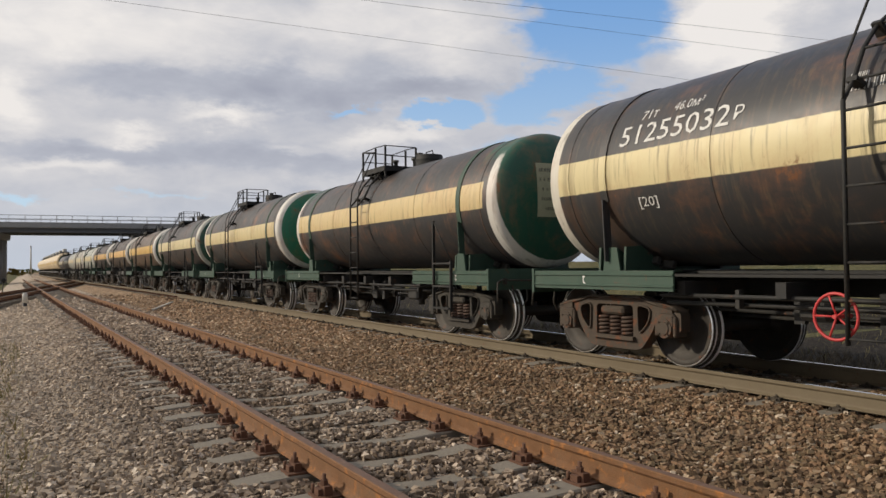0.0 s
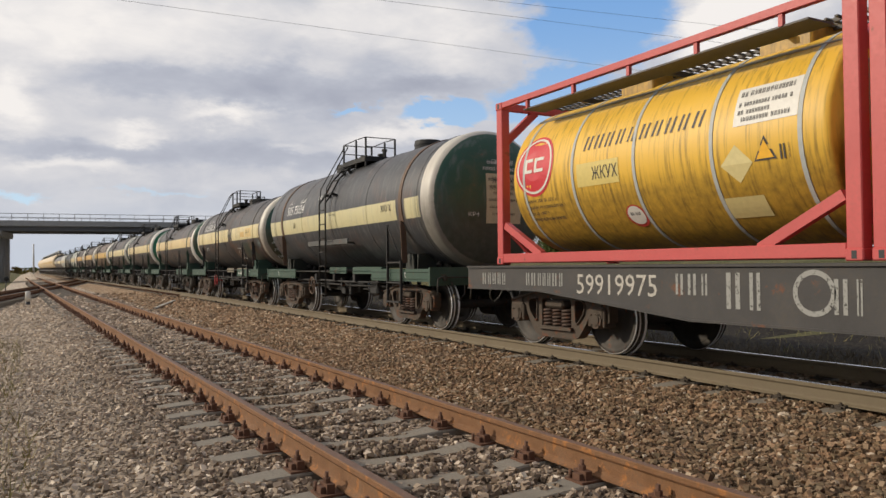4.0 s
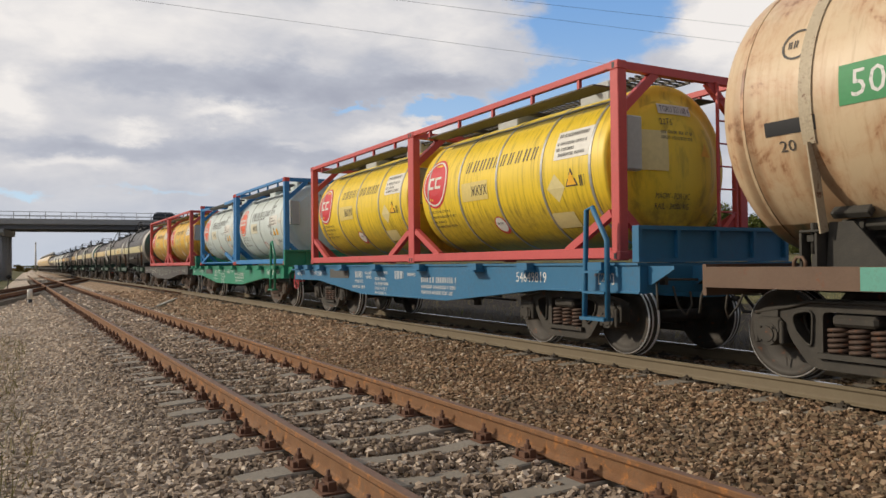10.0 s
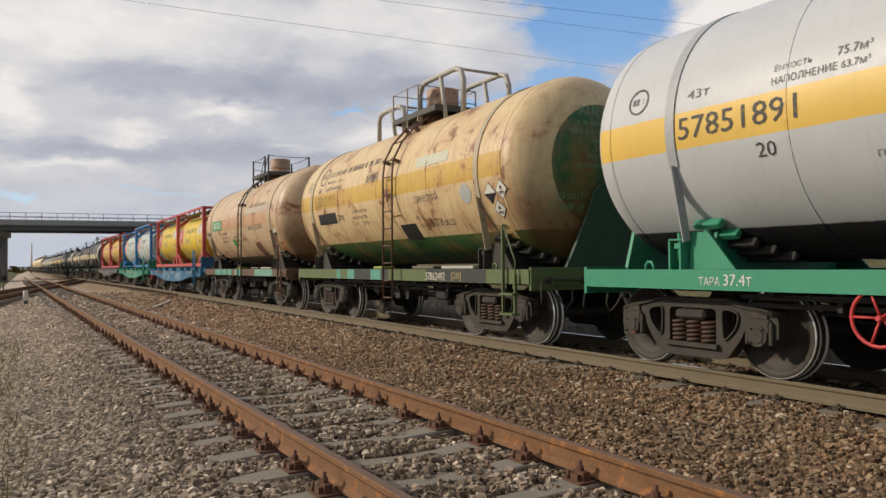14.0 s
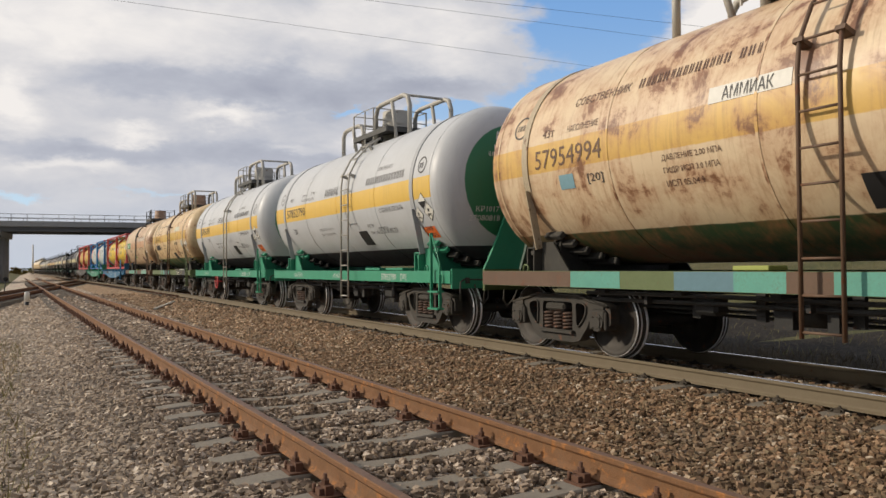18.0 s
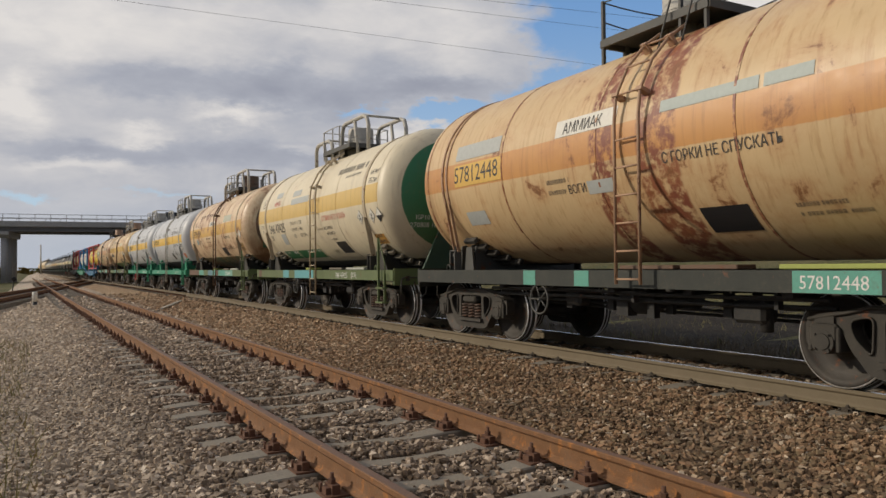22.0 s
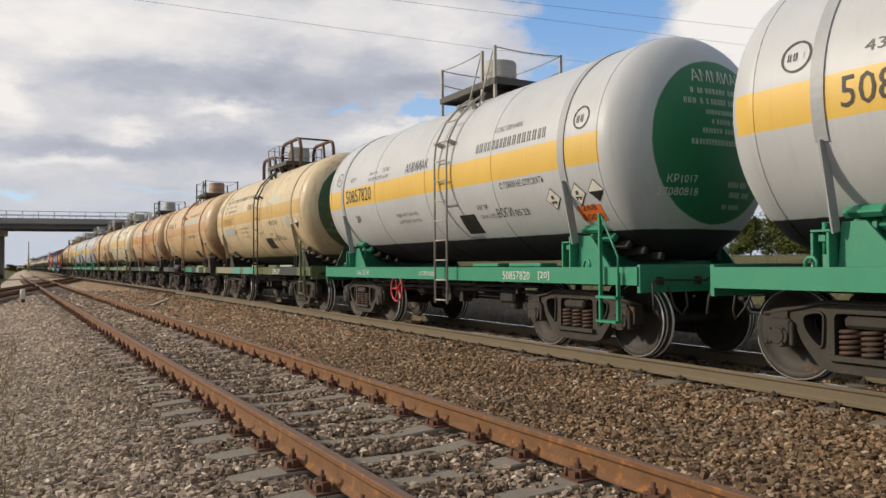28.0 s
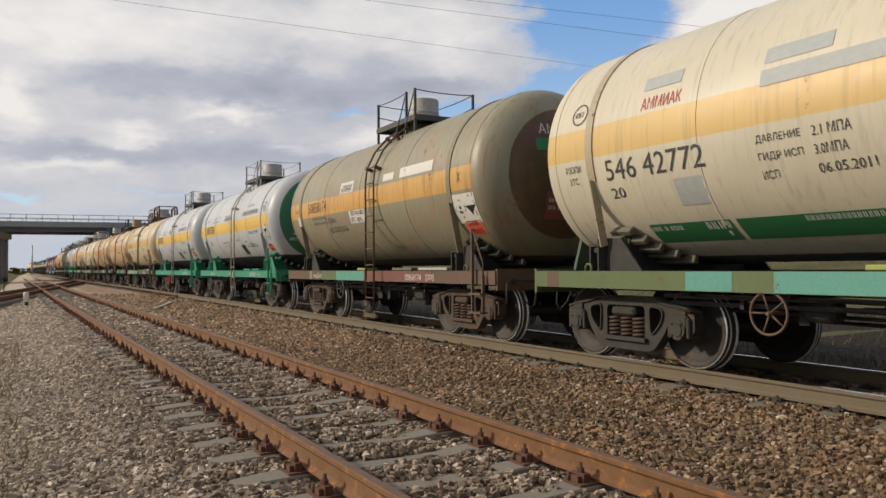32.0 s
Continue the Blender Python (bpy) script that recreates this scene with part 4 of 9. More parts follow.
for p0, slope in (((1.428, 2.394), -0.188), ((1.092, 2.571), -0.132), ((0.28, 3.01), -0.049)):
    H = 12.0
    wire((-24, H * (p0[1] + slope * (-24 / H - p0[0])), 1.226 + H), (84, H * (p0[1] + slope * (84 / H - p0[0])), 1.226 + H), 0.0)


# ---- lettering: queued while the things are built, shaped in one go ----
LETTERS = []


def letter(parent, text, h, w, put, mat, name="lettering", label=""):
    """text, h high and w wide, laid by put(u, v): u to the right of its left end, v up from its foot."""
    LETTERS.append((parent, text, h, w, put, mat, name, label))


def shape_letters():
    texts = sorted({q[1] for q in LETTERS})
    obs = {}
    for t in texts:
        cu = bpy.data.curves.new("letters", "FONT")
        cu.body, cu.size, cu.resolution_u, cu.align_x = t, 1.0, 2, "LEFT"
        obs[t] = new("letters", cu)
    dg = bpy.context.evaluated_depsgraph_get()
    flat = {}
    for t, ob in obs.items():
        me = bpy.data.meshes.new_from_object(ob.evaluated_get(dg))
        co = np.array([v.co[:2] for v in me.vertices])
        flat[t] = (co, [tuple(f.vertices) for f in me.polygons])
        bpy.data.meshes.remove(me)
    for ob in obs.values():
        cu = ob.data
        bpy.data.objects.remove(ob)
        bpy.data.curves.remove(cu)
    for parent, text, h, w, put, mat, name, label in LETTERS:
        co, faces = flat[text]
        if not len(co):
            continue
        lo, hi = co.min(0), co.max(0)
        k = (co - lo) / np.maximum(hi - lo, 1e-6)
        bm = bmesh.new()
        vs = [bm.verts.new((u * w, v * h, 0)) for u, v in k]
        for f in faces:
            try:
                bm.faces.new([vs[i] for i in f])
            except ValueError:
                pass
        for i in range(1, int(h / 0.12) + 1):
            bmesh.ops.bisect_plane(bm, geom=bm.verts[:] + bm.edges[:] + bm.faces[:], plane_co=(0, h * i / (int(h / 0.12) + 1), 0), plane_no=(0, 1, 0))
        for v in bm.verts:
            v.co = put(v.co.x, v.co.y)
        me = bpy.data.meshes.new(name)
        bm.to_mesh(me)
        bm.free()
        me.materials.append(mat)
        ob = child(name, me, parent, label)
        if h < 0.13:
            ob["kind"] = "stuff"


def on_shell(y, z, radius, zc, lift=0.006):
    """Lays lettering on the flank that faces the empty track: it starts at y and runs back; z is its foot."""
    a0 = math.asin(max(-1, min(1, (z - zc) / radius)))

    def put(u, v):
        a = a0 + v / radius
        return Vector((-(radius + lift) * math.cos(a), y - u, zc + (radius + lift) * math.sin(a)))
    return put


def on_side(x, y, z):
    return lambda u, v: Vector((x, y - u, z + v))


def on_head(x, z, radius, depth, straight, zc, lift=0.008):
    """Lays lettering on the rear head."""
    def put(u, v):
        px, pz = x + u, z + v
        q = min(0.98, (px * px + (pz - zc) ** 2) / radius ** 2)
        return Vector((px, -(straight + depth * math.sqrt(1 - q)) - lift, pz))
    return put


def sheet_on(put, w, h, parent, mat, name="painted_panel", label="", nu=4, nv=6, frame_mat=None, diamond=False):
    """A thin painted or stuck-on panel, w by h, laid by put(u, v)."""
    bm = bmesh.new()
    if diamond:
        q = [(0.5, 0.0), (1.0, 0.5), (0.5, 1.0), (0.0, 0.5), (0.5, 0.5)]
        vs = [bm.verts.new(put(u * w, v * h)) for u, v in q]
        for a, b in ((0, 1), (1, 2), (2, 3), (3, 0)):
            bm.faces.new((vs[a], vs[b], vs[4]))
    else:
        g = [[bm.verts.new(put(w * i / nu, h * j / nv)) for i in range(nu + 1)] for j in range(nv + 1)]
        for j in range(nv):
            for i in range(nu):
                bm.faces.new((g[j][i], g[j][i + 1], g[j + 1][i + 1], g[j + 1][i]))
    return part(name, bm, mat, parent, label)


def disc_on(put, r, parent, mat, name="painted_disc", label="", inner=0.0, seg=28):
    bm = bmesh.new()
    rings = []
    for rad in ((inner, r) if inner else (0.0, r * 0.5, r)):
        rings.append([bm.verts.new(put(r + rad * math.cos(k * math.tau / seg), r + rad * math.sin(k * math.tau / seg))) for k in range(seg if rad else 1)])
    for a, b in zip(rings, rings[1:]):
        for k in range(seg):
            j = (k + 1) % seg
            bm.faces.new((a[0], b[k], b[j]) if len(a) == 1 else (a[k], b[k], b[j], a[j]))
    return part(name, bm, mat, parent, label)


def bars_on(make_put, rows, parent, mat, name="illegible_lettering", label=""):
    """Writing too small to read: rows of (right, up, width, height) bars in one thin mesh each row."""
    for du, dv, w, h in rows:
        put = make_put
        rng = random.Random(int(du * 977 + dv * 131 + w * 71))
        u = 0.0
        bm = bmesh.new()
        while u < w - 0.01:
            k = min(w - u, h * rng.uniform(0.55, 0.8))
            for off in (0.0, 0.40):
                bm.faces.new([bm.verts.new(put(du + u + (off + a * 0.2) * k, dv + b * h * 0.9)) for a, b in ((0, 0), (1, 0), (1, 1), (0, 1))])
            u += k * (1.0 if rng.random() > 0.16 else 1.7)
        part(name, bm, mat, parent, label)["kind"] = "stuff"


# ---- running gear ----
def rounded(pts, r, n=3):
    """The outline with its corners cut to short arcs."""
    out = []
    for i, b in enumerate(pts):
        a, b, c = Vector(pts[i - 1]), Vector(b), Vector(pts[(i + 1) % len(pts)])
        p, q = b + (a - b).normalized() * min(r, (a - b).length * 0.45), b + (c - b).normalized() * min(r, (c - b).length * 0.45)
        for k in range(n + 1):
            t = k / n
            out.append(tuple(p * (1 - t) ** 2 + b * 2 * t * (1 - t) + q * t * t))
    return out


def side_frame_shape(bm):
    """Cast side frame: rounded outline pierced by the spring window and two three-cornered ones, with raised rims."""
    half = [(0.0, 0.85), (0.46, 0.85), (0.70, 0.79), (1.02, 0.74), (1.14, 0.67), (1.14, 0.44), (1.07, 0.44), (1.05, 0.60), (0.76, 0.59), (0.68, 0.42), (0.50, 0.20), (0.38, 0.17)]
    outer = half + [(-y, z) for y, z in half[:0:-1]]
    window = [(-0.345, 0.27), (0.345, 0.27), (0.345, 0.73), (-0.345, 0.73)]
    corner = [(0.435, 0.745), (0.675, 0.70), (0.635, 0.53), (0.455, 0.36)]
    loops = [rounded(outer, 0.05), rounded(window, 0.06), rounded(corner, 0.085), rounded([(-y, z) for y, z in corner[::-1]], 0.085)]
    edges, rings = [], []
    for loop in loops:
        vs = [bm.verts.new((-0.075, y, z)) for y, z in loop]
        rings.append(vs)
        edges += [bm.edges.new((vs[i], vs[(i + 1) % len(vs)])) for i in range(len(vs))]
    front = bmesh.ops.triangle_fill(bm, use_beauty=True, use_dissolve=False, edges=edges)["geom"]
    faces = [f for f in front if isinstance(f, bmesh.types.BMFace)]
    for f in faces:
        bm.faces.new([bm.verts.new((0.075, v.co.y, v.co.z)) for v in reversed(f.verts)])
    for vs in rings:
        back = [bm.verts.new((0.075, v.co.y, v.co.z)) for v in vs]
        for i in range(len(vs)):
            bm.faces.new((vs[i], vs[(i + 1) % len(vs)], back[(i + 1) % len(vs)], back[i]))
    for x in (-0.09, 0.09):
        tube(bm, [(x, y, z) for y, z in rounded(corner, 0.085)], 0.013, 5, True)
        tube(bm, [(x, -y, z) for y, z in rounded(corner, 0.085)], 0.013, 5, True)
        tube(bm, [(x, -1.10, 0.69), (x, -0.70, 0.765), (x, -0.46, 0.825), (x, 0.46, 0.825), (x, 0.70, 0.765), (x, 1.10, 0.69)], 0.018, 6)
    soft_box(bm, (0, 0, 0.655), (0.26, 0.44, 0.11), 0.03)
    box(bm, (0, 0, 0.31), (0.26, 0.78, 0.05))


def spring_shape(bm):
    pts = []
    turns, n = 5.0, 50
    for i in range(n + 1):
        a = turns * math.tau * i / n
        pts.append((0.098 * math.cos(a), 0.098 * math.sin(a), 0.34 + 0.25 * i / n))
    tube(bm, pts, 0.022, 5)


def axle_box_shape(bm):
    """Square adapter over the bearing with a flat bolted cover and side lugs."""
    soft_box(bm, (0, 0, 0.565), (0.22, 0.30, 0.17), 0.025)
    for e in (-1, 1):
        soft_box(bm, (0, e * 0.145, 0.50), (0.20, 0.05, 0.24), 0.012)
    lathe(bm, [(-0.13, 0, 0), (-0.13, 0.078, 0), (-0.118, 0.082, 0), (-0.118, 0.118, 0), (-0.095, 0.122, 0), (0.095, 0.122, 0), (0.118, 0.118, 0), (0.13, 0.078, 0), (0.13, 0, 0)], "x", 18, (0, 0, 0.4785), False)
    for a in range(4):
        t = math.tau * (a + 0.5) / 4
        for s in (-1, 1):
            tube(bm, [(s * 0.11, 0.098 * math.cos(t), 0.4785 + 0.098 * math.sin(t)), (s * 0.14, 0.098 * math.cos(t), 0.4785 + 0.098 * math.sin(t))], 0.011, 6)
    box(bm, (0, 0, 0.69), (0.16, 0.2, 0.07))


def wheelset_shape(bm):
    for s in (-1, 1):
        prof = [(0.70, 0.40, 0), (0.70, 0.455, 0), (0.695, 0.50, 1), (0.715, 0.507, 1), (0.73, 0.492, 0), (0.745, 0.484, 0), (0.785, 0.480, 1), (0.810, 0.4775, 0), (0.848, 0.474, 1), (0.858, 0.460, 0), (0.858, 0.405, 0), (0.835, 0.39, 0),
                (0.80, 0.22, 0), (0.83, 0.15, 0), (0.89, 0.14, 0), (0.89, 0.085, 0)]
        lathe(bm, [(s * a, r, mi) for a, r, mi in prof], "x", 40)
        lathe(bm, [(s * a, r, mi) for a, r, mi in ((0.70, 0.40, 0), (0.725, 0.385, 0), (0.76, 0.22, 0), (0.70, 0.15, 0), (0.66, 0.085, 0))], "x", 40)
        lathe(bm, [(s * 0.89, 0.085, 0), (s * 1.04, 0.075, 0), (s * 1.04, 0, 0)], "x", 12)
    lathe(bm, [(-0.70, 0.085, 0), (0.70, 0.085, 0)], "x", 16)
    # a raised lug that shows the turning
    box(bm, (-0.861, 0.30, 0.02), (0.004, 0.10, 0.02))


def bolster_shape(bm):
    soft_box(bm, (0, 0, 0.70), (2.0, 0.40, 0.22), 0.03)
    lathe(bm, [(0.78, 0, 0), (0.78, 0.25, 0), (0.92, 0.25, 0), (0.92, 0, 0)], "z", 16)
    for s in (-1, 1):
        tube(bm, [(-0.95, s * 0.62, 0.42), (0.95, s * 0.62, 0.42)], 0.04, 6)
        box(bm, (-0.72, s * 0.42, 0.47), (0.09, 0.07, 0.36))
        box(bm, (0.72, s * 0.42, 0.47), (0.09, 0.07, 0.36))


SPINNERS = []


def bogie(wagon, y, steel, spins, full=True):
    b = shared("bogie", "bolster", bolster_shape, (M_DARK,), wagon, "", Matrix.Translation((0, y, 0)))
    for s in (-1, 1):
        w = shared("wheelset", "wheels", wheelset_shape, (M_WHEEL, M_TREAD), b, "", Matrix.Translation((0, s * 0.925, 0.4785)))
        if spins:
            SPINNERS.append((w, s * 0.925, random.Random(len(SPINNERS)).uniform(0, 360)))
    for s in (-1, 1) if full else (-1,):
        shared("side_frame", "cast", side_frame_shape, (steel,), b, "", Matrix.Translation((s * 1.02, 0, 0)))
        for dy in (-0.215, 0.0, 0.215):
            shared("coil_spring", "nest", spring_shape, (M_SPRING,), b, "", Matrix.Translation((s * 1.02, dy, 0)))
        for e in (-1, 1):
            shared("axle_box", "box", axle_box_shape, (steel,), b, "", Matrix.Translation((s * 1.04, e * 0.925, 0)))
    return b


def coupler_shape(bm):
    box(bm, (0, -0.05, 0), (0.16, 0.8, 0.18))
    soft_box(bm, (0.0, 0.36, 0.0), (0.40, 0.28, 0.34), 0.05)
    box(bm, (0.14, 0.52, 0.0), (0.12, 0.16, 0.30))
    box(bm, (-0.16, 0.50, 0.0), (0.08, 0.2, 0.24))


def hose_shape(bm):
    tube(bm, [(0, 0, 0), (0.02, 0.1, -0.16), (0.05, 0.26, -0.30), (0.08, 0.44, -0.30), (0.1, 0.55, -0.16)], 0.022, 7)
    lathe(bm, [(0, 0, 0), (0, 0.035, 0), (0.09, 0.035, 0), (0.09, 0, 0)], "y", 8, (0.1, 0.53, -0.15))


def lever_shape(bm):
    """Uncoupling rod along the end beam, with a handle hanging at the corner and two brackets."""
    tube(bm, [(-1.30, 0.16, 0.66), (-1.29, 0.14, 0.84), (-1.26, 0.10, 0.98), (-1.18, 0.09, 1.02), (-0.35, 0.09, 1.00), (-0.25, 0.12, 1.06), (-0.12, 0.3, 1.1)], 0.015, 6)
    for x in (-1.1, -0.45):
        box(bm, (x, 0.06, 1.0), (0.05, 0.09, 0.10))
    tube(bm, [(-0.95, 0.06, 0.93), (-0.93, 0.12, 0.70), (-0.84, 0.16, 0.58), (-0.72, 0.14, 0.70), (-0.68, 0.08, 0.86)], 0.014, 5)


def handwheel_shape(bm):
    tube(bm, [(0, 0.25 * math.cos(k * math.tau / 24), 0.25 * math.sin(k * math.tau / 24)) for k in range(24)], 0.018, 7, True)
    for k in range(5):
        a = k * math.tau / 5
        tube(bm, [(0.02, 0, 0), (0, 0.25 * math.cos(a), 0.25 * math.sin(a))], 0.013, 5)
    tube(bm, [(-0.03, 0, 0), (0.28, 0, 0)], 0.025, 7)


def reservoir_shape(bm):
    lathe(bm, [(-0.55, 0, 0), (-0.55, 0.1, 0), (-0.48, 0.16, 0), (0.48, 0.16, 0), (0.55, 0.1, 0), (0.55, 0, 0)], "y", 18)
    for s in (-0.35, 0.35):
        lathe(bm, [(s - 0.03, 0.17, 0), (s + 0.03, 0.17, 0)], "y", 18)


def cylinder_shape(bm):
    lathe(bm, [(-0.3, 0, 0), (-0.3, 0.2, 0), (-0.24, 0.22, 0), (0.16, 0.22, 0), (0.22, 0.17, 0), (0.3, 0.08, 0), (0.3, 0, 0)], "y", 18)
    tube(bm, [(0, 0.3, 0), (0, 0.8, -0.02)], 0.03, 6)


def rods_shape(bm):
    for x, z in ((-0.75, 0.72), (-0.45, 0.64), (0.5, 0.7)):
        tube(bm, [(x, -2.6, z - 0.05), (x, 2.6, z)], 0.022, 5)
    for y in (-1.5, -0.6, 0.5, 1.4):
        box(bm, (-0.8, y, 0.78), (0.06, 0.12, 0.34))
        box(bm, (0.8, y, 0.78), (0.06, 0.12, 0.34))
    for x, z in ((-1.16, 0.88), (-1.05, 0.79), (1.1, 0.85)):
        tube(bm, [(x, -3.0, z), (x, -0.6, z - 0.01), (x, 0.8, z + 0.01), (x, 3.0, z)], 0.026, 6)
    for y in (-2.4, -0.3, 1.9):
        box(bm, (-1.12, y, 0.86), (0.08, 0.05, 0.2))
    soft_box(bm, (-0.92, -1.95, 0.72), (0.26, 0.42, 0.26), 0.04)
    tube(bm, [(-0.92, -2.1, 0.72), (-0.92, -2.1, 0.50)], 0.07, 8)
    soft_box(bm, (-0.86, 1.15, 0.77), (0.24, 0.34, 0.22), 0.04)
    tube(bm, [(-0.95, -1.7, 0.74), (-1.0, -1.2, 0.82), (-1.05, -0.7, 0.79)], 0.02, 5)
    box(bm, (-0.85, 0.15, 0.66), (0.16, 0.22, 0.2))
    box(bm, (-0.95, -0.45, 0.70), (0.10, 0.12, 0.28))


def running_gear(wagon, base, half, steel, spins, full):
    for s in (-1, 1):
        bogie(wagon, s * base / 2, steel, spins, full)
        turn = Matrix.Rotation(0 if s > 0 else math.pi, 4, "Z")
        shared("coupler", "head", coupler_shape, (M_STEEL,), wagon, "", Matrix.Translation((0, s * (half + (0.22 if half < 5.3 else 0.12)), 0.98)) @ turn)
        if full:
            shared("uncoupling_lever", "lever", lever_shape, (M_STEEL,), wagon, "", Matrix.Translation((0, s * half, 0)) @ (Matrix() if s > 0 else Matrix.Diagonal((1, -1, 1, 1))))
            shared("brake_hose", "hose", hose_shape, (M_RUBBER,), wagon, "", Matrix.Translation((-0.32 * s, s * half, 0.92)) @ turn)
    if full:
        shared("brake_rigging", "rods", rods_shape, (M_DARK,), wagon)
        shared("air_reservoir", "tank", reservoir_shape, (M_DARK,), wagon, "", Matrix.Translation((0.75, 0.9, 0.72)))
        shared("brake_cylinder", "cyl", cylinder_shape, (M_DARK,), wagon, "", Matrix.Translation((-0.7, 0.05, 0.80)))


# ---- tank wagons ----
def shell_shape(radius, straight, depth, zc, seg=64):
    def build(bm):
        prof = [(-straight - depth, 0, 0)]
        for i in range(1, 12):
            a = math.pi / 2 * i / 12
            prof.append((-straight - depth * math.cos(a), radius * math.sin(a), 0))
        prof += [(-straight, radius, 0), (-straight / 2, radius, 0), (0, radius, 0)]
        prof += [(-a, r, 0) for a, r, _ in reversed(prof[:-1])]
        lathe(bm, prof, "y", seg, (0, 0, zc))
    return build


def hoop_shape(radius, wide, thick, zc, low=-1.0):
    """A flat hoop round the shell; open below sin(angle) = low."""
    def build(bm):
        n = 56
        a0 = math.asin(low) if low > -1 else -math.pi / 2
        span = math.pi - 2 * a0 if low > -1 else math.tau
        pts = []
        for i in range(n + 1):
            a = a0 + span * i / n
            pts.append((math.cos(a), math.sin(a)))
        rings = []
        for c, s in pts:
            rings.append([bm.verts.new((c * r, y, zc + s * r)) for r, y in ((radius - 0.004, -wide / 2), (radius + thick, -wide / 2), (radius + thick, wide / 2), (radius - 0.004, wide / 2))])
        for q, w in zip(rings, rings[1:]):
            for i in range(3):
                bm.faces.new((q[i], q[i + 1], w[i + 1], w[i])).smooth = False
    return build


def ladder(wagon, foot, radius, zc, wide, x_off, y, mat):
    """Two stiles up the flank, bent over the shell to the platform, with rungs and brackets."""
    root = new("ladder")
    root.parent = wagon
    root.matrix_basis = Matrix.Translation((0, y, 0))
    line = [(-(radius + x_off), foot), (-(radius + x_off), zc + 0.25)]
    bends = [((radius + 0.12) * math.cos(radians(a)), zc + (radius + 0.12) * math.sin(radians(a))) for a in (20, 35, 50, 62)]
    line += [(-x, z) for x, z in bends]
    for s in (-1, 1):
        shared("stile", (radius, zc, foot, x_off), lambda bm: tube(bm, [(x, 0, z) for x, z in line], 0.022, 6), (mat,), root, "", Matrix.Translation((0, s * wide / 2, 0)))
        for a in (20, 50):
            t = radians(a)
            shared("bracket", (radius, zc, a), lambda bm: beam(bm, (-(radius - 0.01) * math.cos(t), 0, zc + (radius - 0.01) * math.sin(t)), (-(radius + 0.15) * math.cos(t), 0, zc + (radius + 0.15) * math.sin(t)), 0.10, 0.05),
                   (mat,), root, "", Matrix.Translation((0, s * wide / 2, 0)))
    rungs = [(-(radius + x_off), foot + 0.06 + 0.34 * k) for k in range(int((zc + 0.24 - foot) / 0.34) + 1)] + [(-x, z) for x, z in bends[:3]]
    for x, z in rungs:
        shared("rung", wide, lambda bm: tube(bm, [(0, -wide / 2, 0), (0, wide / 2, 0)], 0.014, 5), (mat,), root, "", Matrix.Translation((x, 0, z)))


def saddle_shape(radius, zc, sill, narrow, big):
    """Cradle under the shell: two low webs cut to its curve, and a dark side plate that slopes down beside the stepped timbers."""
    def build(bm):
        for dy in (-0.24, 0.24):
            pts = []
            for i in range(9):
                a = radians((i - 4) * 10.0)
                pts.append(((radius + 0.015) * math.sin(a), zc - (radius + 0.015) * math.cos(a)))
            out = [(-1.08, sill), (-1.06, pts[0][1] - 0.02)] + pts + [(1.06, pts[-1][1] - 0.02), (1.08, sill)]
            a = [bm.verts.new((x, dy - 0.02, z)) for x, z in out]
            b = [bm.verts.new((x, dy + 0.02, z)) for x, z in out]
            bm.faces.new(a), bm.faces.new(b[::-1])
            for i in range(len(out)):
                bm.faces.new((a[i], b[i], b[(i + 1) % len(out)], a[(i + 1) % len(out)]))
        for s in (-1, 1):
            if narrow:
                slab(bm, [(-0.36, sill), (-0.30, sill + 0.40), (-0.12, sill + 0.40), (-0.06, sill)], s * 1.16 - 0.015, s * 1.16 + 0.015)
            elif big:
                slab(bm, [(-0.62, sill), (-0.25, sill + 0.42), (-0.02, sill + 0.42), (0.02, sill)], s * 1.19 - 0.015, s * 1.19 + 0.015)
            else:
                slab(bm, [(-0.22, sill), (-0.16, sill + 0.30), (0.06, sill + 0.30), (0.10, sill)], s * 1.12 - 0.015, s * 1.12 + 0.015)
            # bracket that takes the strap's tie bolt
            if not narrow and not big:
                continue
            for y in (0.04, 0.20):
                slab(bm, [(y - 0.012, sill), (y - 0.012, sill + 0.32), (y + 0.012, sill + 0.32), (y + 0.012, sill)], s * 1.24 - 0.09, s * 1.24 + 0.05)
            box(bm, (s * 1.24, 0.12, sill + 0.34), (0.16, 0.2, 0.02))
            tube(bm, [(s * 1.25, 0.12, sill + 0.12), (s * 1.25, 0.12, sill + 0.42)], 0.022, 6)
            box(bm, (s * 1.265, 0.12, sill + 0.27), (0.06, 0.07, 0.06))
    return build


def timber_shape(long):
    return lambda bm: soft_box(bm, (0, -long / 2, 0), (0.10, long, 0.085), 0.012)


def timber_at(radius, zc, side, k, y):
    """Packing timbers lie along the shell, stepped up its flank beside the cradle."""
    a = radians(-70 + k * 6.4)
    r = radius + 0.06
    turn = Matrix.Rotation(-a if side > 0 else a, 4, "Y")
    return Matrix.Translation((side * r * math.cos(a), y, zc + r * math.sin(a))) @ turn


def lifting_eye_shape(bm):
    tube(bm, [(0, -0.06, -0.02), (0, -0.06, 0.05), (0, -0.03, 0.09), (0, 0.03, 0.09), (0, 0.06, 0.05), (0, 0.06, -0.02)], 0.018, 6)


def board_shape(w):
    return lambda bm: soft_box(bm, (0, -w / 2, 0), (0.30, w, 0.05), 0.008)


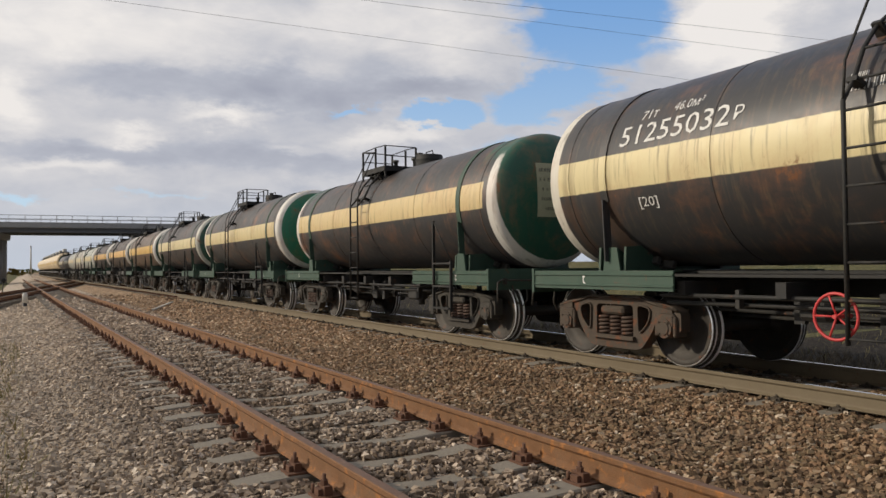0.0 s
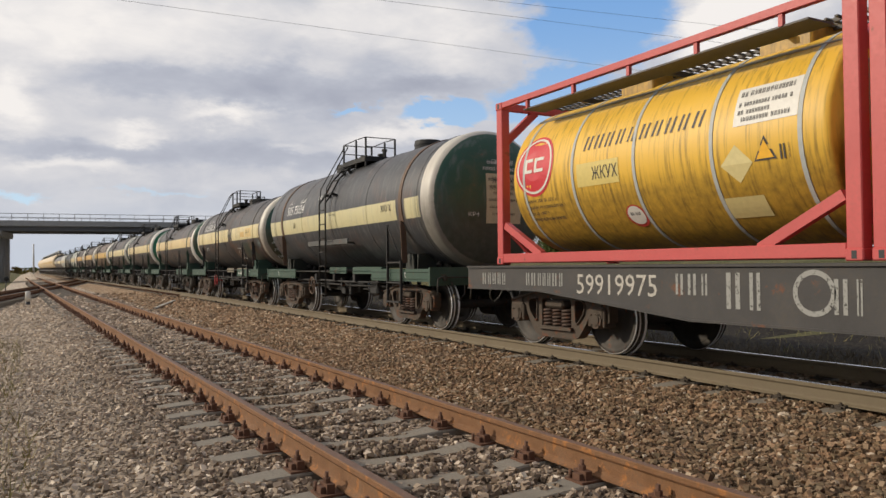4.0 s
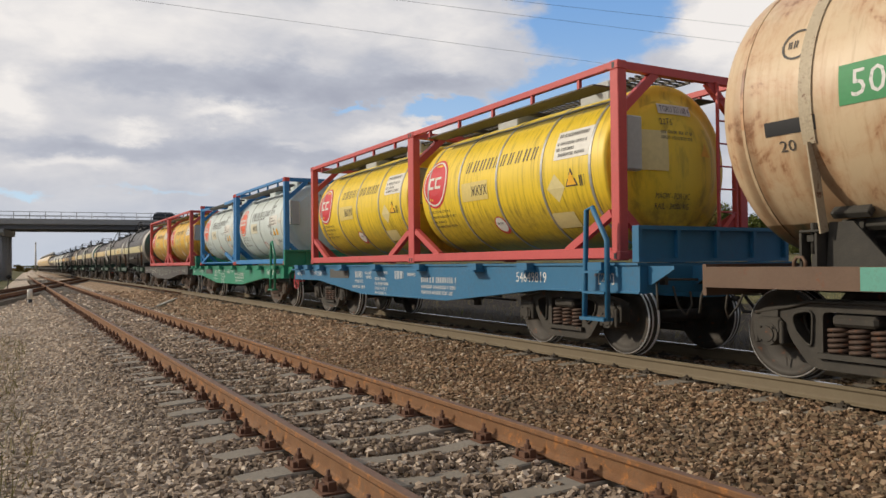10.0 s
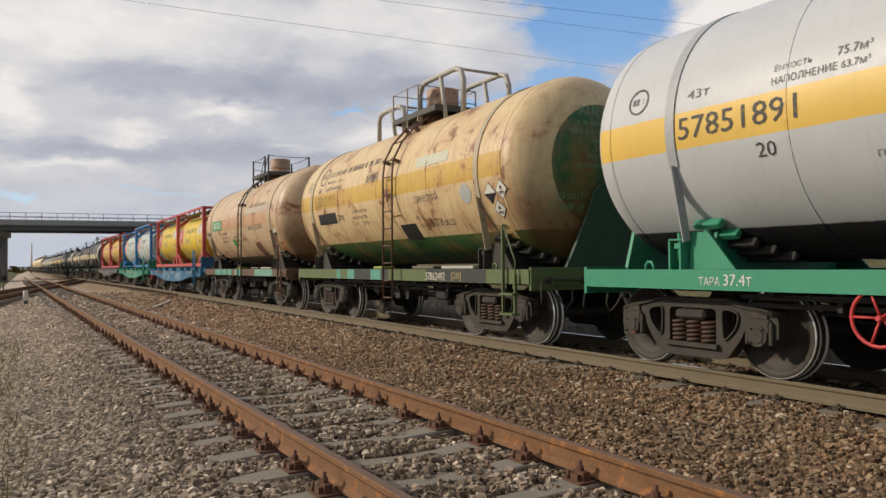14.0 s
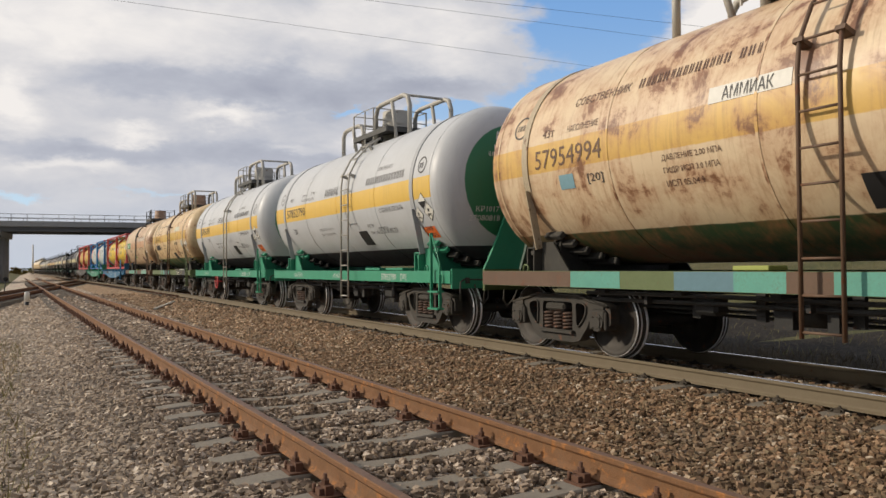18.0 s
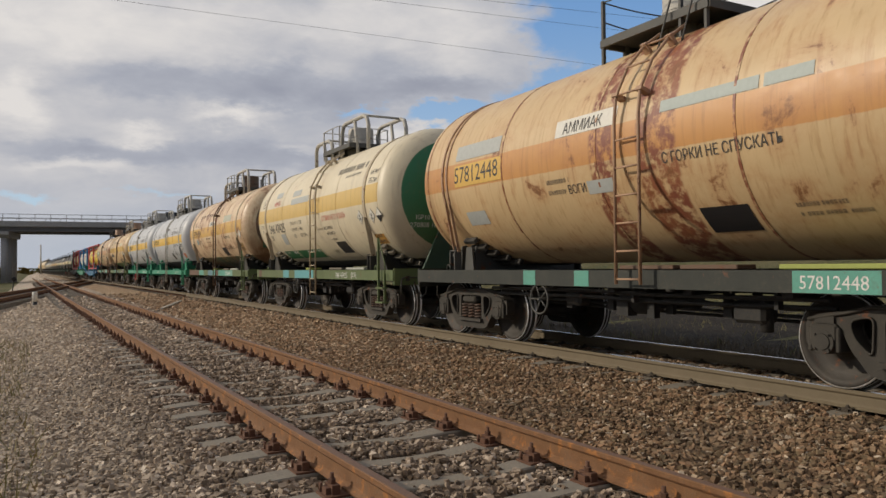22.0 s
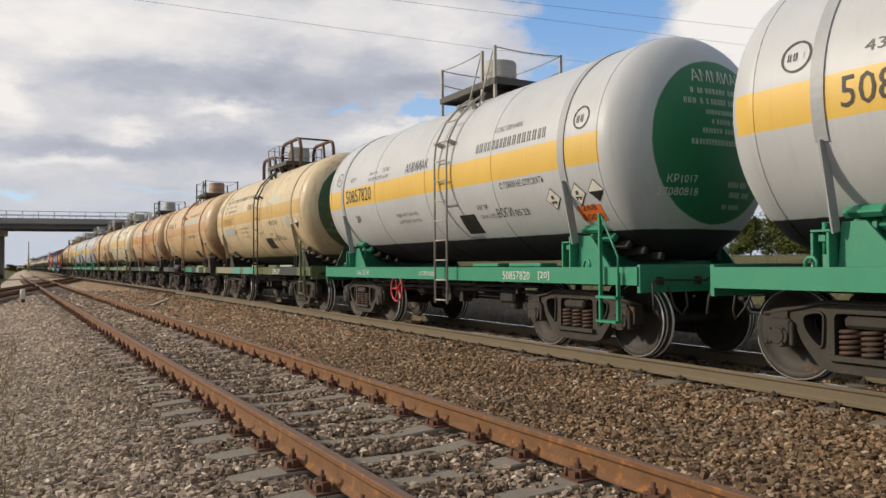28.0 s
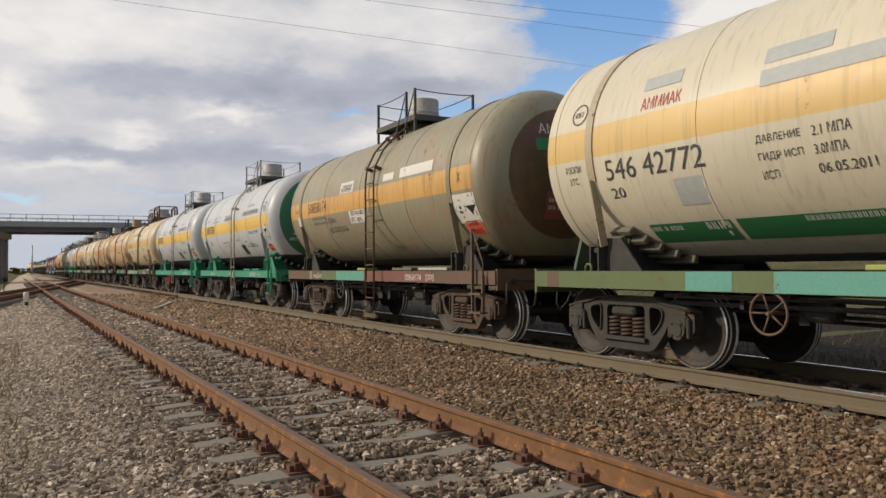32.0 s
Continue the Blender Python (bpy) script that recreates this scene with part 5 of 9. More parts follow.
def channel(bm, outline, y0, y1):
    """A bar along y with the given (x, z) outline."""
    a = [bm.verts.new((x, y0, z)) for x, z in outline]
    b = [bm.verts.new((x, y1, z)) for x, z in outline]
    bm.faces.new(a), bm.faces.new(b[::-1])
    for i in range(len(outline)):
        j = (i + 1) % len(outline)
        bm.faces.new((a[i], a[j], b[j], b[i]))


def sill_shape(half, x, z0, z1, s, flange=0.09):
    """Channel-section side beam with its flanges turned in."""
    def build(bm):
        t, e = 0.014, 0.012
        channel(bm, [(s * q, z) for q, z in ((x + e, z0), (x + e, z1), (x - flange, z1), (x - flange, z1 - t), (x - e, z1 - t), (x - e, z0 + t), (x - flange, z0 + t), (x - flange, z0))], -half, half)
    return build


def short_sill_shape(half, y0, x, z0, z1, e, s):
    """Side beam at one end alone, as on oil wagons, with two pressed ribs."""
    def build(bm):
        t = 0.012
        out = [(x + t, z0), (x + t, z0 + 0.04), (x + 0.03, z0 + 0.045), (x + 0.03, z0 + 0.06), (x + t, z0 + 0.065), (x + t, z1 - 0.065), (x + 0.03, z1 - 0.06), (x + 0.03, z1 - 0.045), (x + t, z1 - 0.04), (x + t, z1),
               (x - 0.13, z1), (x - 0.13, z1 - t), (x - t, z1 - t), (x - t, z0)]
        channel(bm, [(s * q, z) for q, z in out], *sorted((e * y0, e * half)))
    return build


def underframe(wagon, half, z0, z1, mat, full):
    """Spine, bolsters, end decks, cross bearers, and an added dark plate that shades the gap under the tank."""
    mid = (z0 + z1) / 2
    shared("centre_sill", half, lambda bm: box(bm, (0, 0, mid - 0.04), (0.42, half * 2 - 0.1, z1 - z0 + 0.06)), (mat,), wagon)
    for s in (-1, 1):
        shared("body_bolster", half, lambda bm: box(bm, (0, 0, mid + 0.01), (2.6, 0.36, z1 - z0 - 0.04)), (mat,), wagon, "", Matrix.Translation((0, s * 3.85, 0)))
        if full:
            shared("end_deck", half, lambda bm: box(bm, (0, 0, z1 - 0.02), (2.6, 1.2, 0.03)), (mat,), wagon, "", Matrix.Translation((0, s * (half - 0.75), 0)))
    if full:
        # dark sheet added so that the gap above the sill stays in shade
        shared("floor_plate", half, lambda bm: box(bm, (0, 0, z1 - 0.06), (2.2, 7.2, 0.03)), (mat,), wagon)
        for y in (-2.6, -1.3, 0.0, 1.3, 2.6):
            shared("cross_bearer", half, lambda bm: box(bm, (0, 0, z0 + 0.02), (2.5, 0.12, 0.16)), (mat,), wagon, "", Matrix.Translation((0, y, 0)))


def step_shape(bm):
    """Corner footboard with a grab rail standing above the sill."""
    for y in (-0.16, 0.16):
        beam(bm, (0, y, 0.48), (0, y, 1.85 if y > 0 else 1.1), 0.05, 0.03)
    for z in (0.50, 0.80):
        box(bm, (0.0, 0, z), (0.14, 0.36, 0.03))
    tube(bm, [(0, 0.16, 1.85), (0.0, -0.16, 1.30), (0, -0.16, 1.1)], 0.013, 5)


def wide_step_shape(bm):
    """Broad three-rung footboard with one tall stile and a sloping grab rail."""
    beam(bm, (0, 0.31, 0.48), (0, 0.31, 2.06), 0.05, 0.03)
    beam(bm, (0, -0.31, 0.48), (0, -0.31, 1.34), 0.05, 0.03)
    for z in (0.52, 0.90, 1.30):
        box(bm, (0.0, 0, z), (0.12 if z < 0.6 else 0.05, 0.62, 0.03))
    tube(bm, [(0, 0.31, 2.06), (0, 0.20, 1.92), (0, -0.31, 1.34)], 0.013, 5)


def bow_shape(r, h):
    """Lifting bow across a hatch lid."""
    def build(bm):
        tube(bm, [(0, -r * 0.6, h - 0.01), (0, -r * 0.5, h + 0.09), (0, r * 0.5, h + 0.09), (0, r * 0.6, h - 0.01)], 0.014, 5)
    return build


def dome_shape(r, h):
    def build(bm):
        lathe(bm, [(-0.3, r * 1.02, 0), (0.0, r * 1.02, 0), (0.0, r, 0), (h - 0.03, r, 0), (h, r * 0.96, 0), (h, 0, 0)], "z", 28)
        lathe(bm, [(h * 0.35, r * 1.03, 0), (h * 0.35 + 0.03, r * 1.03, 0)], "z", 28)
    return build


def platform_shape(y0, y1, x0, x1, z):
    def build(bm):
        box(bm, ((x0 + x1) / 2, (y0 + y1) / 2, z), (x1 - x0, y1 - y0, 0.04))
        for y in (y0, y1):
            box(bm, ((x0 + x1) / 2, y, z - 0.05), (x1 - x0, 0.04, 0.10))
        for x in (x0, x1):
            box(bm, (x, (y0 + y1) / 2, z - 0.05), (0.04, y1 - y0, 0.10))
    return build


def guard_shape(y0, y1, x0, x1, z, h, mid=True, thick=0.05):
    """A railing round the platform: posts at the corners and a top wire."""
    def build(bm):
        for x in (x0, x1):
            for y in (y0, y0 + (y1 - y0) * 0.42, y1):
                beam(bm, (x, y, z - 0.25), (x, y, z + h), thick, thick * 0.8)
            tube(bm, [(x, y0, z + h), (x, y0 + (y1 - y0) * 0.42, z + h + 0.02), (x, y1, z + h)], 0.012, 5)
        for y in (y0, y1):
            tube(bm, [(x0, y, z + h), (x1, y, z + h)], 0.012, 5)
            if mid:
                tube(bm, [(x0, y, z + h * 0.5), (x1, y, z + h * 0.5)], 0.012, 5)
    return build


def ladder_guard_shape(top):
    """Five bare posts and slack wires round the platform, open where the ladder comes up."""
    def build(bm):
        z = top + 0.73
        posts = ((-0.70, 0.72), (-0.70, -0.74), (-0.70, -1.15), (0.70, -1.18), (0.70, 0.72))
        for x, y in posts:
            beam(bm, (x, y, top - 0.2), (x, y, z), 0.05, 0.04)
        for (xa, ya), (xb, yb) in ((posts[0], posts[1]), (posts[2], posts[3]), (posts[3], posts[4]), (posts[4], posts[0])):
            for dz, sag in ((-0.02, 0.03), (-0.30, 0.05)) if xa > 0 else ((-0.02, 0.03),):
                tube(bm, [(xa + (xb - xa) * u, ya + (yb - ya) * u, z + dz - sag * 4 * u * (1 - u)) for u in (0, 0.25, 0.5, 0.75, 1)], 0.011, 5)
        # rails that lead the ladder up to the platform
        for y in (-0.92, -0.52):
            tube(bm, [(-0.98, y, top - 0.62), (-0.80, y - 0.06, top + 0.1), (-0.70, y - 0.2, z - 0.02)], 0.014, 5)
    return build


def hoop_guard_shape(radius, zc, y0, y1, h):
    """Bent tubes that shield the valves: an arch along the wagon with a leg splayed from its middle."""
    def build(bm):
        for x in (-0.52, 0.52):
            z0 = zc + math.sqrt(radius ** 2 - x * x) - 0.03
            tube(bm, [(x, y0, z0), (x, y0, z0 + h * 0.75), (x, y0 - 0.1, z0 + h * 0.95), (x, y0 - 0.3, z0 + h), (x, y1 + 0.3, z0 + h), (x, y1 + 0.1, z0 + h * 0.93), (x, y1, z0 + h * 0.7), (x, y1, z0)], 0.055, 8)
            tube(bm, [(x, (y0 + y1) / 2, z0 + h), (x, (y0 + y1) / 2 - 0.22, z0)], 0.045, 7)
        tube(bm, [(-0.52, y1 + 0.35, zc + radius + h - 0.1), (0.52, y1 + 0.35, zc + radius + h - 0.1)], 0.03, 6)
    return build


def pipe_valve_shape(bm):
    for x, y, r, h in ((0.2, 0.1, 0.07, 0.34), (-0.25, 0.25, 0.05, 0.28), (0.1, -0.3, 0.05, 0.4)):
        lathe(bm, [(-0.2, r, 0), (h, r, 0), (h, r * 1.5, 0), (h + 0.05, r * 1.5, 0), (h + 0.05, 0, 0)], "z", 10, (x, y, 0))


def stay_shape(e):
    """End plate with a round top and narrow turned-in edges that stands, leaning out a little, on the frame end before the head of the tank."""
    def build(bm):
        side = [(0.72, 1.17), (0.60, 1.45), (0.46, 1.80), (0.34, 2.15), (0.28, 2.35), (0.15, 2.48), (0.0, 2.52)]
        out = side + [(-x, z) for x, z in side[-2::-1]]
        lean = [5.262 + (z - 1.17) * 0.15 for x, z in out]
        a = [bm.verts.new((x, e * y, z)) for (x, z), y in zip(out, lean)]
        b = [bm.verts.new((x, e * (y - 0.02), z)) for (x, z), y in zip(out, lean)]
        bm.faces.new(a), bm.faces.new(b[::-1])
        rim = [bm.verts.new((x, e * (y - 0.055), z)) for (x, z), y in zip(out, lean)]
        for i in range(len(out) - 1):
            bm.faces.new((a[i], a[i + 1], rim[i + 1], rim[i]))
    return build


def tank_wagon(spec):
    """One tank wagon; spec holds its measures and colours."""
    g = spec.get
    R, straight, depth, zc, half, base = g("R", 1.5), g("straight", 4.70), g("depth", 0.70), g("zc", 2.77), g("half", 5.27), g("base", 7.50)
    frame_m, full, steel = g("frame"), g("full", True), g("steel", M_STEEL)
    z0, z1 = 0.95, 1.17
    wagon = tagged(new("tank_wagon"), g("label"), "tank wagon", "freight train wagons")
    gas = g("gas", True)
    shared("tank", (R, straight, depth, zc), shell_shape(R, straight, depth, zc, 64 if full else 24), (g("paint"),), wagon, g("tank_label", ""))
    seg_y = (g("rear_strap", -3.95), g("front_strap", 3.95))
    for y in seg_y:
        if full:
            shared("strap", (R, zc, "s", bool(g("double_strap"))), hoop_shape(R, 0.05 if g("double_strap") else 0.13, 0.016, zc, -0.30), (g("strap", frame_m),), wagon, "", Matrix.Translation((0, y, 0)))
            for side in (-1, 1):
                wide = 0.05 if g("double_strap") else 0.12
                x0, zs = R * math.cos(math.asin(0.30)) + 0.008, zc - R * 0.30
                for dy in (0.0, 0.14) if g("double_strap") else (0.0,):
                    shared("strap_end", (R, zc, wide), lambda bm: beam(bm, (-x0, 0, zs + 0.02), (-1.26 if gas else 0.04 - x0, 0, z1 + (0.32 if gas else 0.12)), 0.018, wide), (g("strap", frame_m),), wagon, "", Matrix.Translation((0, y + dy, 0)) @ (Matrix() if side < 0 else Matrix.Rotation(math.pi, 4, "Z")))
                for k in range(5 if gas else 2):
                    long = (0.88, 0.75, 0.62, 0.50, 0.38)[k] + (0.0 if gas else -0.4)
                    shared("packing_timber", long, timber_shape(long), (frame_m if g("bright_packing") and k > 2 else g("timber", M_TIMBER),), wagon, "", timber_at(R, zc, side, k, y))
        kind = 0 if not gas else 1 if g("narrow") else 2
        shared("saddle", (R, zc, kind), saddle_shape(R, zc, z1, kind == 1, kind == 2), (g("saddle", M_TIMBER if gas else frame_m),), wagon, "", Matrix.Translation((0, y, 0)))
        if g("double_strap") and full:
            shared("strap", (R, zc, "n"), hoop_shape(R, 0.05, 0.02, zc, -0.30), (g("strap", frame_m),), wagon, "", Matrix.Translation((0, y + 0.14, 0)))
    if gas and full:
        for y in (4.14, -4.30):
            shared("lifting_eye", "eye", lifting_eye_shape, (frame_m,), wagon, "", Matrix.Translation((-1.36, y, z1)))
        for y, w, m in g("boards", ((0.42, 0.44, M_BOARD_LIME), (-1.40, 0.86, M_BOARD_TAN), (-2.55, 1.1, M_BOARD_PALE))):
            shared("walk_board", round(w, 2), board_shape(w), (m,), wagon, "", Matrix.Translation((-1.22, y, z1 + 0.034)))
    if full:
        for y in g("seams", (-2.2, 0.0, 2.2, 4.66, -4.66)):
            shared("weld_seam", (R, zc, "w"), hoop_shape(R, 0.035, 0.006, zc), (g("paint"),), wagon, "", Matrix.Translation((0, y, 0)))
    if gas:
        for s in (-1, 1):
            shared("side_sill", (half, "long", s), sill_shape(half, 1.40, z0, z1, s), (frame_m,), wagon)
    else:
        for e in (-1, 1):
            for s in (-1, 1):
                shared("side_sill", (half, "short", e, s), short_sill_shape(half, 2.6, 1.36, z0 - 0.02, z1, e, s), (frame_m,), wagon)
    underframe(wagon, half, z0, z1, M_DARK, full)
    for s in (-1, 1):
        shared("end_beam", (half, "e"), lambda bm: box(bm, (0, 0, (z0 + z1) / 2 - 0.03), (2.78, 0.05, z1 - z0 + 0.12)), (frame_m,), wagon, "", Matrix.Translation((0, s * (half + 0.005), 0)))
    running_gear(wagon, base, half, steel, g("spins", True), full)
    # top gear
    top = zc + R
    py = g("plat_y", (-1.2, 0.75))
    fit_m = g("fittings", M_GREY_FRAME)
    if gas:
        shared("valve_dome", "gas", dome_shape(0.34, 0.52), (g("dome", M_PALE_METAL),), wagon, "", Matrix.Translation((0, -0.2, top + 0.20)))
        shared("platform", ("gas", top), platform_shape(py[0], py[1], -0.72, 0.72, top + 0.16), (fit_m,), wagon)
        if g("hoops") and g("hoops") is not M_BAND:
            shared("guard_rail", ("short", top), guard_shape(-0.40, py[1] + 0.05, -0.70, 0.70, top + 0.18, 0.55, True, 0.028), (M_PALE_METAL,), wagon)
            shared("guard_hoop", ("front", top), hoop_guard_shape(R, zc, 1.95, 0.62, 0.66), (g("hoops"),), wagon)
            shared("guard_hoop", ("rear", top), hoop_guard_shape(R, zc, -0.15, -1.95, 0.92), (g("hoops"),), wagon)
        elif full:
            shared("guard_rail", ("gas", top), ladder_guard_shape(top), (g("rail", fit_m),), wagon)
        shared("valves", "cluster", pipe_valve_shape, (M_GREY_FRAME,), wagon, "", Matrix.Translation((0, 0.5, top)))
        if full:
            ladder(wagon, g("ladder_foot", 0.55), R, zc, 0.42, 0.06, g("ladder_y", -0.72), g("ladder", fit_m))
            if not g("narrow"):
                shared("corner_step", "std", step_shape, (frame_m,), wagon, "", Matrix.Translation((-1.47, -4.85, 0)))
    else:
        hy, hr, hh = g("hatch", (-0.75, 0.30, 0.20))
        p0, p1 = g("oil_plat", (-0.25, 1.0))
        shared("hatch", ("oil", hr, hh), dome_shape(hr, hh), (M_DARK,), wagon, "", Matrix.Translation((0, hy, top)))
        for y in g("second_hatch", ()):
            shared("hatch", "second", dome_shape(0.30, 0.17), (M_DARK,), wagon, "", Matrix.Translation((0, y, top)))
        if full:
            shared("lifting_bow", (hr, hh), bow_shape(hr, hh), (M_DARK,), wagon, "", Matrix.Translation((0, hy, top)))
        shared("platform", ("oil", top, p0), platform_shape(p0, p1, -0.85, -0.1, top - 0.02), (M_DARK,), wagon)
        shared("guard_rail", ("oil", top, p0), guard_shape(p0, p1, -0.84, -0.08, top, 0.44, True, 0.04), (M_DARK,), wagon)
        if full:
            ly = g("ladder_y", 0.35)
            ladder(wagon, 0.5, R, zc, 0.42, 0.2, ly, M_DARK)
            for s in (-1, 1):
                shared("handrail", (R, zc, p1, ly, s), lambda bm: tube(bm, [(-(R + 0.2), ly + s * 0.21, zc + 0.25), (-(R + 0.16), ly + s * 0.21, zc + 0.62), (-0.90, ly + s * 0.14, top + 0.34), (-0.84, p1, top + 0.44)], 0.014, 5), (M_DARK,), wagon)
            shared("corner_step", "wide", wide_step_shape, (M_DARK,), wagon, "", Matrix.Translation((-1.42, -3.85, 0)))
            shared("valves", "cluster", pipe_valve_shape, (M_GREY_FRAME,), wagon, "", Matrix.Translation((0, 0.2, top - 0.1)))
    if g("wheel"):
        shared("handwheel", "h", handwheel_shape, (g("wheel"),), wagon, "", Matrix.Translation((-1.38, g("wheel_y", 1.4), 0.75)) @ Matrix.Scale(1.0 if gas and g("wheel") is M_RED else 0.85, 4))
    if g("stays") and full:
        for e in (-1, 1):
            shared("end_stay", e, stay_shape(e), (g("stays"),), wagon)
    if g("side_reservoir"):
        shared("air_reservoir", "side", reservoir_shape, (M_DARK,), wagon, "", Matrix.Translation((-1.56, 0.45, 1.12)))
        shared("reservoir_bracket", "side", lambda bm: [box(bm, (-1.47, 0.45 + s * 0.35, 1.08), (0.14, 0.06, 0.3)) for s in (-1, 1)], (M_DARK,), wagon)
    # colour fields on the sill
    for y, e, m in g("sill_fields", ()):
        w = y - e
        bm = bmesh.new()
        box(bm, (-1.413, y - w / 2, (z0 + z1) / 2), (0.004, w, z1 - z0 - 0.01))
        part("sill_paint", bm, m, wagon)
    return wagon


# ---- flat wagons and tank containers ----
def fish_sill_shape(half, x, s):
    """Deep-bellied side beam with a rolled lip along its foot."""
    def build(bm):
        out = [(-half, 0.86), (-half, 1.20), (half, 1.20), (half, 0.86), (4.7, 0.86), (1.9, 0.60), (-1.9, 0.60), (-4.7, 0.86)]
        slab(bm, out, s * x - 0.01, s * x + 0.01)
        foot = [out[3], out[4], out[5], out[6], out[7], out[0]]
        for a, b in zip(foot, foot[1:]):
            beam(bm, (s * (x - 0.03), a[0], a[1]), (s * (x - 0.03), b[0], b[1]), 0.12, 0.025)
        box(bm, (s * (x - 0.03), 0, 1.205), (0.14, half * 2, 0.03))
    return build


def deck_shape(half):
    def build(bm):
        box(bm, (0, 0, 0.98), (0.5, half * 2 - 0.2, 0.42))
        for i in range(13):
            y = -half + 0.2 + i * (half * 2 - 0.4) / 12
            box(bm, (0, y, 1.12), (2.8, 0.14, 0.16))
        for s in (-1, 1):
            box(bm, (0, s * (half - 0.05), 1.03), (2.84, 0.08, 0.36))
    return build


def lug_shape(bm):
    box(bm, (0, 0, 1.14), (0.16, 0.26, 0.10))
    box(bm, (-0.05, 0, 1.07), (0.20, 0.34, 0.03))


def end_rail_shape(bm):
    """Low end bulkhead with panelled front."""
    box(bm, (0, 0, 1.45), (2.7, 0.06, 0.44))
    for z in (1.25, 1.65):
        box(bm, (0, -0.03, z), (2.74, 0.12, 0.05))
    for x in (-1.35, -0.7, 0, 0.7, 1.35):
        box(bm, (x, -0.03, 1.45), (0.06, 0.11, 0.44))


def hand_frame_shape(bm):
    tube(bm, [(-0.02, 0.2, 0.5), (0, 0.2, 1.0), (0, 0.16, 1.9), (0, 0.05, 1.93), (0, -0.22, 1.5), (0, -0.22, 0.5)], 0.035, 7)
    box(bm, (0, 0, 0.52), (0.16, 0.46, 0.04))
    box(bm, (0, 0, 0.85), (0.10, 0.42, 0.03))


def flat_wagon(spec):
    g = spec.get
    half, base, m = 6.65, g("base", 9.6), g("frame")
    wagon = tagged(new("flat_wagon"), g("label"), "flat wagon", "freight train wagons")
    for s in (-1, 1):
        shared("side_beam", ("fish", s), fish_sill_shape(half, 1.42, s), (m,), wagon)
    shared("deck_frame", "deck", deck_shape(half), (m,), wagon)
    if g("lugs"):
        for y in (-6.0, -4.4, -3.0, -1.0, 1.0, 2.9, 4.4, 5.3, 6.1):
            for s in (-1, 1):
                shared("stake_pocket", ("lug", s), lug_shape, (m,), wagon, "", Matrix.Translation((s * 1.5, y, 0.04)) @ Matrix.Rotation(0 if s < 0 else math.pi, 4, "Z"))
        if g("wheel"):
            shared("end_bulkhead", "end", end_rail_shape, (m,), wagon, "", Matrix.Translation((0, 6.3, 0.0)) @ Matrix.Rotation(math.pi, 4, "Z"))
        shared("end_bulkhead", "end", end_rail_shape, (m,), wagon, "", Matrix.Translation((0, -6.5, 0.0)))
        for e in (-1, 1):
            for x in (-1.3, -0.55, 0.55, 1.3):
                shared("end_bracket", "tri", lambda bm: slab(bm, [(0, 1.18), (0.42, 1.18), (0.42, 1.14), (0.05, 0.95), (0, 0.95)], -0.012, 0.012), (m,), wagon, "", Matrix.Translation((x, e * 6.66, 0)) @ (Matrix() if e > 0 else Matrix.Rotation(math.pi, 4, "Z")))
        shared("hand_frame", "step", hand_frame_shape, (m,), wagon, "", Matrix.Translation((-1.56, -6.0, 0)))
        shared("handwheel", "h", handwheel_shape, (M_RED,), wagon, "", Matrix.Translation((-1.35, -7.57, 0.79)) @ Matrix.Scale(0.82, 4)) if g("wheel") else None
    running_gear(wagon, base, half, g("steel", M_STEEL), True, True)
    return wagon


C_LEN, C_WIDE, C_HIGH = 6.058, 2.438, 2.591


def casting_shape(bm):
    soft_box(bm, (0, 0, 0), (0.162, 0.178, 0.118), 0.012)
    # thin black plates: the dark inside of the side holes, painted on
    for s in (-1, 1):
        box(bm, (s * 0.0815, 0, 0), (0.004, 0.05, 0.075), None, 1)


def clad_shape(R, zc):
    """Insulated barrel: flat clad ends with rolled edges and a shallow round dome inside each."""
    def build(bm):
        prof = [(2.52 + 0.34 * math.sqrt(1 - (r / R) ** 2) - 0.006, r, 0) for r in (0.0, 0.2, 0.4, 0.6, 0.74, 0.84, 0.89)]
        prof += [(2.69, 0.925, 0), (2.685, 1.02, 0), (2.675, 1.09, 0), (2.65, 1.125, 0), (2.60, R, 0), (1.2, R, 0)]
        lathe(bm, [(-a, r, m) for a, r, m in prof] + prof[::-1], "y", 56, (0, 0, zc))
    return build


